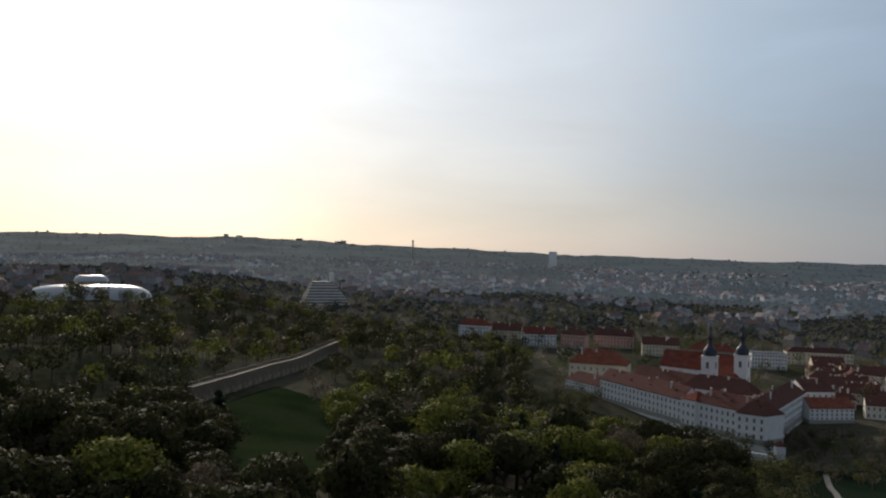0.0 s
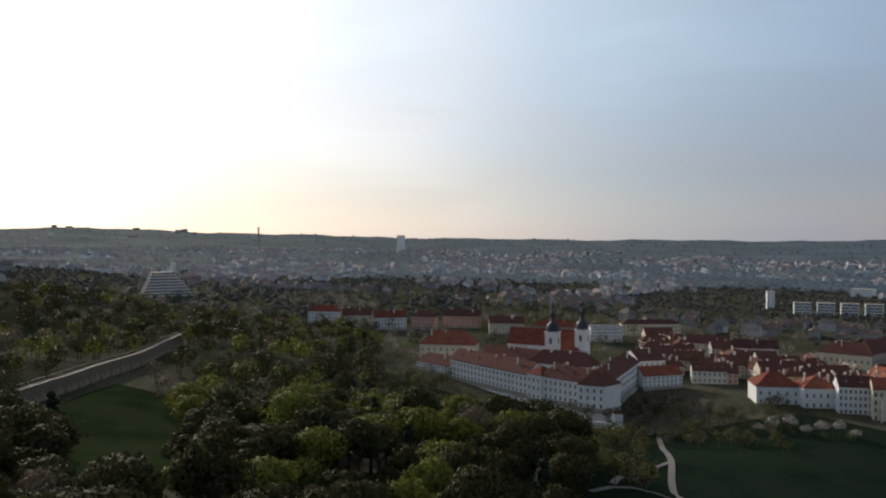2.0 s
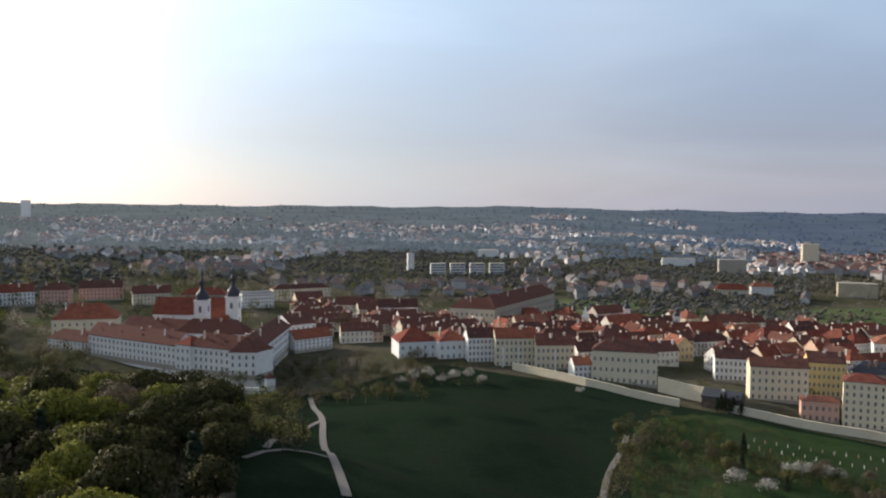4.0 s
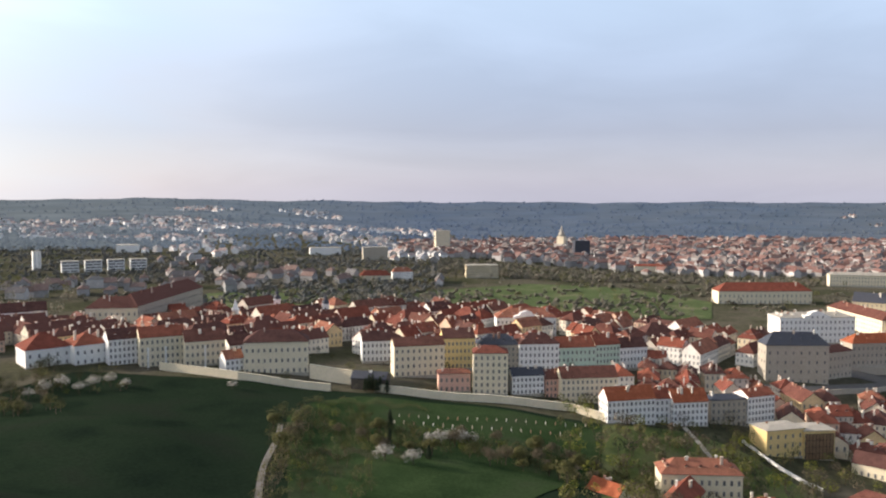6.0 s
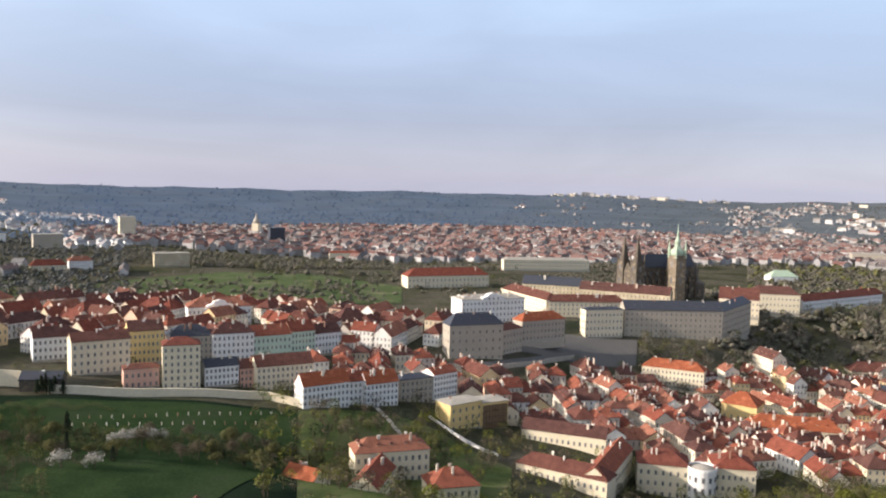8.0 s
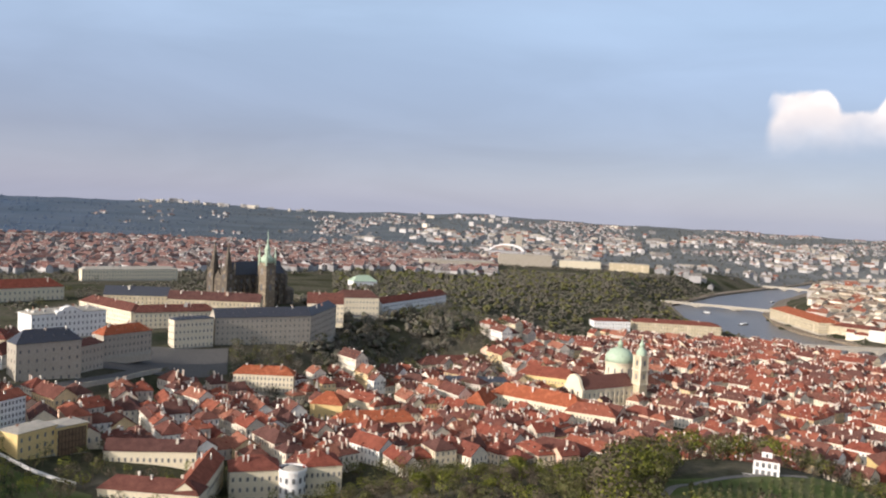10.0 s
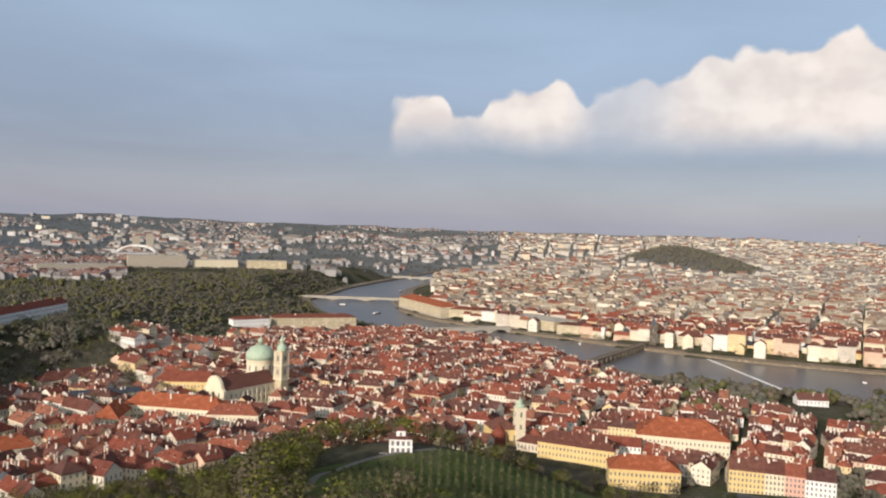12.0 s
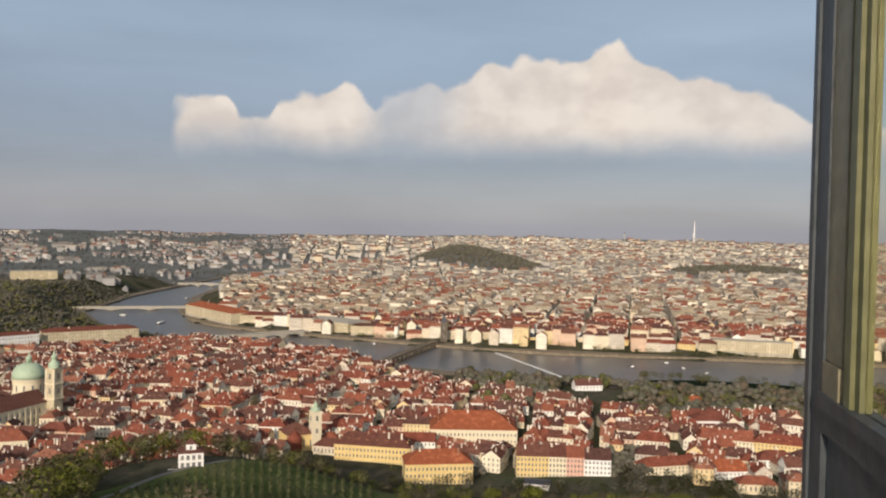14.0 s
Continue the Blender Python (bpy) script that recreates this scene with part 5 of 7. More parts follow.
palace("long_house", "long roof with pale ridge line", 157.3, 712, 161.5, 722, 13, 13, 22, 6, CREAM, TILE_DARK, hip=False, storeys=3, pitch=4, seed=157, chimneys=7)
palace("white_palace", "white palace with red hipped roof near the river park", 162.4, 758, 165.4, 774, 20, 12, 25, 7, WHITE, storeys=3, pitch=3.4, seed=158, chimneys=5)
palace("island_house", "small red-roofed house among the river trees", 161.7, 925, 162.8, 925, 11, 4, 10, 4.5, CREAM, ORANGE, hip=True, storeys=2, pitch=3, seed=159, chimneys=1)
palace("hotel_tower", "tall pale yellow hotel block", 57.5, 1830, 58.45, 1836, 18, 55, 105, 0.8, CREAM, STONE, storeys=12, pitch=4, sides="fl", seed=131, chimneys=0)
palace("glass_block", "blue-grey glass office block", 67.0, 1826, 68.0, 1834, 22, 48, 85, 0.6, SLATE, METAL, storeys=9, pitch=3.5, seed=132, chimneys=0, sides="")
palace("office_building", "long white office building with window bands", 48.9, 1616, 51.0, 1622, 16, 68, 83, 0.6, WHITE, STONE, storeys=4, pitch=3, seed=133, chimneys=0, sides="")
palace("office_building", "grey and white office building", 52.5, 1510, 54.2, 1516, 20, 68, 90, 0.6, GREY, STONE, storeys=6, pitch=3.2, seed=134, chimneys=0, sides="")
palace("office_building", "low white hall with flat roof", 36.5, 1706, 37.8, 1700, 24, 73, 88, 1.5, WHITE, STONE, storeys=2, pitch=4, seed=135, chimneys=0, sides="")
palace("garden_house", "white house with orange roof beyond the gardens", 54.5, 1168, 55.9, 1172, 13, 66, 78, 6, WHITE, storeys=3, pitch=3.2, seed=136)
palace("garden_house", "low red-roofed house beyond the gardens", 52.3, 1146, 54.4, 1150, 14, 67, 75, 7, CREAM, storeys=2, pitch=3.2, seed=137)
palace("barracks", "long pale yellow block with flat roof", 59.6, 1214, 61.8, 1220, 16, 64, 83, 1.5, SAND, STONE, storeys=5, pitch=3.2, seed=138)
palace("barracks", "long cream block with low red roof", 71.0, 1538, 73.1, 1544, 16, 44, 57, 4, CREAM, storeys=4, pitch=3.4, seed=139, sides="")
palace("garden_villa", "long pale villa among trees", 83.0, 1292, 88.8, 1330, 18, 58, 74, 4, CREAM, STONE, storeys=3, pitch=4, seed=140)
palace("stadium_stand", "long low grey stadium stand", 105.0, 1896, 110.0, 1930, 40, 46, 68, 2, GREY, STONE, storeys=3, pitch=6, seed=141, chimneys=0, sides="")
palace("ministry_block", "long grey ministry building with flat roof", 110.3, 2160, 113.9, 2180, 24, 44, 77, 1, GREY, STONE, storeys=6, pitch=4.5, seed=142, chimneys=0, sides="")
palace("office_tower", "pale twin tower block", 110.55, 3000, 111.0, 3002, 18, 45, 99, 0.6, GREY, STONE, storeys=12, pitch=5, seed=143, chimneys=0, sides="")
palace("office_tower", "pale twin tower block", 111.4, 3000, 111.82, 3002, 18, 45, 104, 0.6, GREY, STONE, storeys=12, pitch=5, seed=144, chimneys=0, sides="")
palace("city_block", "long cream city block with flat roof", 114.4, 2200, 117.2, 2225, 22, 44, 66, 1.5, CREAM, STONE, storeys=5, pitch=4, seed=145, sides="")
palace("city_block", "long pale yellow city block with flat roof", 117.8, 2230, 120.4, 2240, 22, 42, 65, 1.5, SAND, STONE, storeys=5, pitch=4, seed=146, sides="")


def arched_hall():
    """Exhibition hall under two white arches."""
    a, b = at(109.6, 2614), at(112.0, 2600)
    q = a.lerp(b, 0.5)
    long = (b - a).length
    base = thing("exhibition_hall", "pale hall spanned by a tall white arch", "hall", facing(Vector((q.x, q.y, 40)), b))
    part("body", Pile().box(-long / 2, long / 2, -30, 30, -5, 22), WEST_WALL, base)
    for side in (-20, 20):
        rib = Pile()
        for i in range(24):
            u, w = math.pi * i / 24, math.pi * (i + 1) / 24
            limb(rib, Vector((-long / 2 * math.cos(u), side, 16 + 26 * math.sin(u))), Vector((-long / 2 * math.cos(w), side, 16 + 26 * math.sin(w))), 2.2, 2.2, 6)
        part("arch", rib, WHITE, base, "white steel arch")


arched_hall()
stage_church = thing("domed_church", "pale church tower with a stepped dome", "church", pose(*at(66.1, 2100, 42)))
part("nave", Pile().box(-22, 22, -10, 10, -4, 20), FAR_WALL, stage_church)
part("tower", Pile().box(-9, 9, -9, 9, 0, 38), CREAM, stage_church)
part("dome", Pile().lathe([(8.5, 38), (8, 44), (5.5, 50), (3, 53), (2.6, 58), (0.4, 64)], 12), STONE, stage_church, smooth=True)
palace("curved_block", "orange-roofed corner block on the river bend", 128.1, 1745, 131.0, 1560, 44, 5, 25, 8, SAND, ORANGE, storeys=4, pitch=4, seed=121, sides="fr")
palace("quay_block", "broad ochre block with low red roof on the river bend", 131.3, 1570, 134.5, 1545, 40, 5, 22, 5, SAND, TILE, storeys=4, pitch=4, seed=127, sides="fr")
palace("concert_hall", "large pale yellow hall with flat roof on the quay", 135.4, 1510, 138.8, 1425, 60, 5, 22, 5, SAND, STONE, storeys=3, pitch=5, seed=122, sides="fr")
palace("concert_hall", "long pale yellow hall wing on the quay", 139.0, 1415, 142.2, 1400, 26, 5, 20, 4, SAND, TILE, storeys=3, pitch=5, seed=123, sides="f")
palace("museum_block", "grey stone block with red roof on the quay", 147.0, 1330, 149.0, 1325, 22, 5, 24, 7, SAND, TILE, storeys=3, pitch=4, seed=124, sides="f")
palace("round_garden_house", "white round-fronted house by the river trees", 147.2, 905, 149.6, 915, 18, 4, 16, 2, CREAM, STONE, storeys=2, pitch=3, seed=125)
palace("ball_court", "low long white house by the gardens", 116.2, 1150, 119.4, 1178, 12, 8, 17, 3, WHITE, TILE, storeys=2, pitch=4, seed=126)

ROWS = "rows behind the monastery"
for i, (a, d, w, e, mat) in enumerate(((1.2, 830, 2.1, 12, WHITE), (3.5, 825, 2.0, 11, CREAM), (5.7, 815, 2.2, 12, WHITE), (8.2, 830, 1.6, 13, PINK), (10.4, 850, 2.6, 12, PINK), (13.6, 800, 2.4, 11, CREAM), (16.6, 790, 2.8, 10, GREY), (26.8, 720, 2.6, 10, CREAM), (29.6, 700, 2.8, 11, WHITE), (27.6, 620, 2.8, 9, CREAM))):
    q = at(a, d)
    z = float(ground(q.x, q.y))
    palace("street_house", "pale street house with brown-red roof", a, d, a + w, d - 8 + 5 * (i % 3), 13, z, z + e, 6, mat, TILE_DARK if i % 2 else TILE, hip=i % 3 == 0, storeys=3, pitch=3.2, seed=300 + i, group=ROWS)
patch("vineyard_slope", (121.5, 142.5), [(121.5, 300), (142.5, 300)], [(121.5, 405), (126, 425), (131, 455), (142.5, 465)], SLOPE_GRASS, "grassy vineyard slope", 0.3, 40, 20, "slope")


def stepped_hotel():
    p, q = at(-9.4, 1000), at(-6.3, 1012)
    z = float(ground(p.x, p.y))
    base = thing("hotel", "stepped concrete hotel with pale balcony bands", "hotel", Matrix.Translation((0, 0, z)) @ facing(p, q))
    w = (q - p).length
    for i in range(8):
        a, b = 1.6 * i, w - 2.6 * i
        part("storey", Pile().box(a, b, 1.2 * i, 24, 3.4 * i - (4 if i == 0 else 0), 3.4 * i + 3.4), GREY, base)
        part("balcony_band", Pile().box(a - 0.4, b + 0.4, 1.2 * i - 0.9, 1.2 * i + 0.2, 3.4 * i, 3.4 * i + 1.1), WHITE, base)
        part("window_band", Pile().box(a + 0.6, b - 0.6, 1.2 * i - 0.08, 1.2 * i + 0.1, 3.4 * i + 1.3, 3.4 * i + 2.9), PANE, base)
    part("lift_tower", Pile().box(w * 0.62, w * 0.7, 12, 20, 26, 38), WHITE, base)


stepped_hotel()


def rotunda(az, d, r, z0, z1, label):
    q = at(az, d)
    base = thing("rotunda", label, "pavilion", pose(q.x, q.y, z0))
    h = z1 - z0
    part("drum", Pile().lathe([(r, -4), (r, h), (r + 0.5, h), (r + 0.5, h + 0.6), (r - 0.3, h + 0.6), (r - 0.3, h + 0.2)], 22), WHITE, base)
    part("railing", Pile().lathe([(r + 0.2, h + 0.6), (r + 0.2, h + 1.6), (r - 0.1, h + 1.6), (r - 0.1, h + 0.6)], 22), WHITE, base)
    part("roof", Pile().lathe([(r - 0.4, h + 0.3), (r * 0.5, h + 1.6), (0.2, h + 2.2)], 22), STONE, base)
    for k in range(12):
        for j in range(3):
            a = math.tau * k / 12
            part("window", WINDOW, None, base, m=pose(r * math.cos(a), r * math.sin(a), 1.5 + j * h / 3.2, 0, 0, math.degrees(a) + 90) @ Matrix.Diagonal((1.3, 1, 1.5, 1)))
    TAKEN.append((q.x, q.y, r + 2))


rotunda(96.8, 418, 6.8, 37, 54, "white rounded garden front of a palace")
rotunda(148.4, 900, 9, 4, 14, "white round hall by the river trees")
p, q = at(81.8, 454.8), at(83.6, 463.8)
front = thing("window_front", "tall dark brown window front of an ochre house", "window", Matrix.Translation((0, 0, 53)) @ facing(p, q))
part("pane", Pile().box(1.0, (q - p).length - 1.0, -0.22, -0.1, 1.0, 14.2), BROWN_GLASS, front)
for i in range(9):
    x = 1.0 + i * ((q - p).length - 2) / 8
    part("mullion", Pile().box(x - 0.18, x + 0.18, -0.34, -0.1, 0.8, 14.4), BARK, front)
for j in range(5):
    part("transom", Pile().box(0.8, (q - p).length - 0.8, -0.31, -0.1, 0.9 + 3.3 * j, 1.2 + 3.3 * j), BARK, front)

# ---- churches, towers, bridges ----


def tower(parent, name, x, y, w, z0, z1, mat, cap, cap_mat, turn=0.0, lantern=None, openings=True):
    """A square tower with a turned cap; cap: (radius, height) rings."""
    m = pose(x, y, 0, 0, 0, turn)
    p = Pile().box(-w / 2, w / 2, -w / 2, w / 2, z0, z1).box(-w / 2 - 0.4, w / 2 + 0.4, -w / 2 - 0.4, w / 2 + 0.4, z1, z1 + 0.7)
    body = part(name, p, mat, parent, m=m)
    sides = 4 if len(cap) <= 3 else 10
    part("spire", Pile().lathe(cap, sides, turn=math.pi / 4 if sides == 4 else 0), cap_mat, body, smooth=sides > 4)
    if openings:
        for k in range(4):
            for z in (z1 - 0.9 * w, z1 - 2.2 * w):
                if z > z0:
                    part("opening", WINDOW, None, body, m=pose(0, 0, 0, 0, 0, 90 * k) @ pose(0, -w / 2, z) @ Matrix.Diagonal((w / 5, 1, w / 3.5, 1)))
    return body


def onion(r, z, h):
    """Rings of a baroque cap with two bulbs and a needle."""
    return [(r * 1.05, z), (r * 0.95, z + 0.06 * h), (r * 1.0, z + 0.16 * h), (r * 0.85, z + 0.26 * h), (r * 0.42, z + 0.34 * h), (r * 0.4, z + 0.46 * h), (r * 0.62, z + 0.5 * h), (r * 0.5, z + 0.58 * h), (r * 0.2, z + 0.66 * h), (r * 0.1, z + 0.8 * h), (0.06, z + h)]


MONK_CAP = ((4.3, 0), (4.0, 0.8), (4.4, 2.2), (3.9, 4.0), (2.3, 5.8), (1.4, 7.0), (1.35, 10.6), (1.9, 11.0), (1.6, 12.4), (0.75, 13.8), (0.5, 16.6), (0.8, 17.2), (0.35, 18.6), (0.06, 23.4))


def monastery_church():
    p, q = at(14.8, 590), at(19.4, 572)
    base = thing("monastery_church", "white monastery church with red roof and two dark onion towers", "church", Matrix.Translation((0, 0, 93)) @ facing(p, q))
    w = (q - p).length
    wall, roof, *_ = house_forms(w, 17, 20, 10, False, random.Random(2), 4, False, 0)
    part("wall", wall, WHITE, base)
    part("roof", roof, TILE, base)
    wall, roof, *_ = house_forms(16, 26, 18, 9, True, random.Random(2), 4, False, 0)
    m = pose(w - 12, -5, 0)
    part("transept", wall, WHITE, base, m=m)
    part("transept_roof", roof, TILE, base, m=m)
    inv = base.matrix_world.inverted()
    for az, d, top, tip in ((17.93, 556, 31.5, 55), (19.93, 572, 31.5, 55)):
        c = inv @ at(az, d, 93)
        tower(base, "bell_tower", c.x, c.y, 8, -2, top, WHITE, [(r, top + 0.7 + z) for r, z in MONK_CAP], SLATE)
    windows_on(base, w, Matrix.Identity(4), 8, 1, 6, 7, 3.0)
    TAKEN.extend([(p.lerp(q, k).x, p.lerp(q, k).y, 16) for k in (0.1, 0.5, 0.9)])


monastery_church()


def cathedral():
    p = at(91.45, 935)
    u = Vector((0.60, -0.80, 0))
    base = thing("cathedral", "dark gothic cathedral with twin spires and a green-capped tower", "cathedral", Matrix.Translation((0, 0, 70)) @ facing(p, p + u))
    wall, roof, *_ = house_forms(78, 16, 34, 13, False, random.Random(2), 3, False, 0)
    m = pose(8, -7.5, 0)
    part("nave", wall, SOOT, base, m=m)
    part("nave_roof", roof, SLATE, base, m=m)
    for s in (-1, 1):
        part("aisle", Pile().box(8, 84, min(7.5 * s, 17 * s), max(7.5 * s, 17 * s), -3, 15), SOOT, base)
    part("apse", Pile().lathe([(10, -3), (10, 32), (8, 34), (0.5, 43)], 9, pose(86, 0, 0)), SOOT, base)
    part("ambulatory", Pile().lathe([(18, -3), (18, 14), (11, 18)], 11, pose(86, 0, 0)), SOOT, base)
    wall, roof, *_ = house_forms(14, 44, 31, 10, False, random.Random(2), 3, False, 0)
    m = pose(40, -22, 0) @ pose(14, 0, 0, 0, 0, 0)
    part("transept", Pile().box(44, 57, -22, 22, -3, 31), SOOT, base)
    part("transept_roof", Pile().add([(44, -22, 31), (57, -22, 31), (57, 22, 31), (44, 22, 31), (50.5, -22, 42), (50.5, 22, 42)], [(0, 1, 4), (2, 3, 5), (1, 2, 5, 4), (3, 0, 4, 5), (3, 2, 1, 0)]), SLATE, base)
    for i in range(9):
        for s in (-1, 1):
            x = 12 + 8.4 * i
            if 40 < x < 60:
                continue
            b = part("buttress", Pile().box(x - 0.8, x + 0.8, min(15 * s, 19 * s), max(15 * s, 19 * s), -3, 22).add([(x - 0.6, 16 * s, 22), (x + 0.6, 16 * s, 22), (x + 0.6, 7.5 * s, 28), (x - 0.6, 7.5 * s, 28), (x - 0.6, 16 * s, 20), (x + 0.6, 16 * s, 20), (x + 0.6, 7.5 * s, 26), (x - 0.6, 7.5 * s, 26)], BOX), SOOT, base)
            part("pinnacle", Pile().lathe([(0.9, 22), (0.8, 25), (0.05, 30)], 4, pose(x, 17 * s, 0)), SOOT, b)
            part("window", WINDOW, None, base, m=pose(x + 4, 7.5 * s, 18, 0, 0, 0 if s < 0 else 180) @ Matrix.Diagonal((2.6, 1, 6, 1)))
    for s in (-1, 1):
        t = tower(base, "west_tower", 2, 11.5 * s, 11, -3, 40, SOOT, [(5.6, 40.7), (4.4, 44), (0.1, 70)], SOOT)
        for a in (-1, 1):
            for c in (-1, 1):
                part("pinnacle", Pile().lathe([(1.3, 34), (1.2, 43), (0.05, 52)], 4, pose(5.0 * a, 5.0 * c, 0)), SOOT, t)
    part("west_front", Pile().box(-2, 4, -6, 6, -3, 30).add([(-2, -6, 30), (-2, 6, 30), (-2, 0, 39), (3, -6, 30), (3, 6, 30), (3, 0, 39)], [(0, 2, 1), (3, 4, 5), (0, 3, 5, 2), (1, 2, 5, 4)]), SOOT, base)
    c = base.matrix_world.inverted() @ at(94.53, 935, 70)
    t = tower(base, "great_tower", c.x, c.y, 13.5, -3, 48, STONE_DARK, [(6.9, 48.7), (7.4, 51), (7.0, 53.5), (5.6, 55.5), (3.6, 57), (2.9, 58), (2.8, 62), (3.5, 62.8), (2.9, 65), (1.5, 67), (1.0, 71), (1.3, 71.8), (0.6, 74), (0.08, 85)], COPPER)
    for a, c in ((-1, -1), (-1, 1), (1, -1), (1, 1)):
        part("corner_turret", Pile().lathe([(1.3, 46), (1.3, 54), (1.7, 55), (0.9, 58), (0.05, 64 if a + c else 68)], 6, pose(6.2 * a, 6.0 * c, 0)), COPPER, t)
    TAKEN.append((p.x + 20, p.y - 45, 75))


STONE_DARK = material("weathered_sandstone", [(0.26, 0.21, 0.14), (0.17, 0.135, 0.1), (0.3, 0.25, 0.17)], scale=0.25, grain=0.35, bump=0.4, pick="noise")
cathedral()


def dome_church():
    p, q = at(116.5, 744), at(120.2, 790)
    base = thing("dome_church", "baroque church with green copper dome and slim bell tower", "church", Matrix.Translation((0, 0, 16)) @ facing(p, q))
    w = (q - p).length
    wall, roof, *_ = house_forms(w - 6, 22, 18, 9.5, False, random.Random(2), 4, False, 0)
    part("nave", wall, CREAM, base)
    part("nave_roof", roof, TILE_DARK, base)
    part("cornice", Pile().box(-0.5, w - 5.5, -0.6, 22.6, 16.6, 17.5), CREAM, base)
    windows_on(base, w - 6, Matrix.Identity(4), 3.5, 2, 6.5, 5.5, 2.2)
    for i in range(10):
        part("pilaster", Pile().box(i * 5.5 - 0.5, i * 5.5 + 0.5, -0.35, 0, -1, 17), CREAM, base)
    arc = [(0, -1), (26, -1), (26, 18), (23.5, 20), (21, 26), (17, 29.5), (13, 30.5), (9, 29.5), (5, 26), (2.5, 20), (0, 18)]
    front = Pile().add([(-2, y - 2, z) for y, z in arc] + [(1, y - 2, z) for y, z in arc], [tuple(range(10, -1, -1)), tuple(range(11, 22))] + [(i, (i + 1) % 11, 11 + (i + 1) % 11, 11 + i) for i in range(11)])
    part("facade", front, CREAM, base)
    for y in (4, 11, 18):
        for z in (4, 12):
            part("window", WINDOW, None, base, m=pose(-2, y, z, 0, 0, -90) @ Matrix.Diagonal((1.8, 1, 2.2, 1)))
    c = base.matrix_world.inverted() @ at(118.83, 806, 16)
    part("drum", Pile().lathe([(14, -2), (14, 22), (13, 23), (13, 33.5), (13.7, 34.5), (13.7, 36)], 28, pose(c.x, c.y, 0)), CREAM, base)
    part("dome", Pile().lathe([(13.9, 36), (13.5, 39.5), (12, 43.5), (9, 46.8), (5, 48.6), (2.8, 49)], 28, pose(c.x, c.y, 0)), COPPER, base, smooth=True)
    part("lantern", Pile().lathe([(2.4, 48.4), (2.4, 52), (2.9, 52.4), (2.2, 54), (0.7, 55.5), (0.08, 59)], 10, pose(c.x, c.y, 0)), COPPER, base, smooth=True)
    for k in range(12):
        a = math.tau * k / 12
        part("drum_window", WINDOW, None, base, m=pose(c.x + 13.05 * math.cos(a), c.y + 13.05 * math.sin(a), 25.5, 0, 0, math.degrees(a) + 90) @ Matrix.Diagonal((1.5, 1, 3, 1)))
    c = base.matrix_world.inverted() @ at(120.25, 786, 16)
    t = tower(base, "bell_tower", c.x, c.y, 9.6, -3, 46, SAND, onion(4.8, 46.7, 18), COPPER)
    for z in (20, 33):
        part("gallery", Pile().box(-5.7, 5.7, -5.7, 5.7, z, z + 1), CREAM, t)
    for a in (-1, 1):
        for b in (-1, 1):
            part("corner_pillar", Pile().box(4.2 * a - 0.8, 4.2 * a + 0.8, 4.2 * b - 0.8, 4.2 * b + 0.8, 21, 46), CREAM, t)
    TAKEN.extend([(p.lerp(q, k).x + 8, p.lerp(q, k).y, 22) for k in (0.1, 0.5, 0.9)])
    c = at(118.83, 806)
    TAKEN.append((c.x, c.y, 18))


dome_church()


def hill_church():
    p, q = at(134.9, 655), at(136.6, 662)
    base = thing("town_church", "ochre church with a tall tower and green cap", "church", Matrix.Translation((0, 0, 11)) @ facing(p, q))
    wall, roof, *_ = house_forms((q - p).length, 24, 14, 8, True, random.Random(2), 4, False, 0)
    part("nave", wall, YELLOW, base)
    part("nave_roof", roof, TILE, base)
    part("apse", Pile().lathe([(6, -3), (6, 12), (5.8, 12.5), (0.3, 18)], 9, pose(5, 0, 0)), TILE, base)
    c = base.matrix_world.inverted() @ at(136.7, 664, 11)
    tower(base, "bell_tower", c.x, c.y, 7.6, -3, 31, CREAM, onion(4.2, 31.7, 9), COPPER)
    windows_on(base, (q - p).length, Matrix.Identity(4), 4, 1, 6, 5, 3)
    TAKEN.append((p.x, p.y, 22))


hill_church()


def villa():
    p, q = at(127.75, 440), at(129.35, 440)
    base = thing("garden_villa", "small white garden villa with arcades and a little tower", "villa", Matrix.Translation((0, 0, 64.5)) @ facing(p, q))
    wall, roof, *_ = house_forms((q - p).length, 10, 8, 2, True, random.Random(2), 4, False, 0)
    part("wall", wall, WHITE, base)
    part("roof", roof, TILE_DARK, base)
    part("turret", Pile().box(3.6, 8.6, 2, 7, 8, 11.8), WHITE, base)
    part("turret_roof", Pile().lathe([(3.9, 11.8), (3.7, 12), (0.1, 14.6)], 4, pose(6.1, 4.5, 0), math.pi / 4), TILE_DARK, base)
    for i in range(4):
        part("arcade_opening", WINDOW, None, base, m=pose(1.9 + 2.8 * i, 0, 0.4) @ Matrix.Diagonal((1.5, 1, 1.5, 1)))
        part("loggia_opening", WINDOW, None, base, m=pose(1.9 + 2.8 * i, 0, 4.4) @ Matrix.Diagonal((1.4, 1, 1.3, 1)))
    part("cornice", Pile().box(-0.3, 12.6, -0.4, 0.2, 3.5, 3.9), WHITE, base)
    part("turret_window", WINDOW, None, base, m=pose(6.1, 2.0, 9.2))
    part("garden_wall", Pile().box(-5, 17, -1.6, -1.2, -4, 0.6), WHITE, base)
    TAKEN.append((p.x, p.y, 14))


villa()


def stage_tower(name, label, az, d, w, z0, z1, cap, mat, cap_mat, category="tower"):
    q = at(az, d)
    base = thing(name, label, category, pose(q.x, q.y, z0, 0, 0, -az))
    tower(base, "body", 0, 0, w, -3, z1 - z0, mat, [(r, z + z1 - z0) for r, z in cap], cap_mat)
    TAKEN.append((q.x, q.y, w))


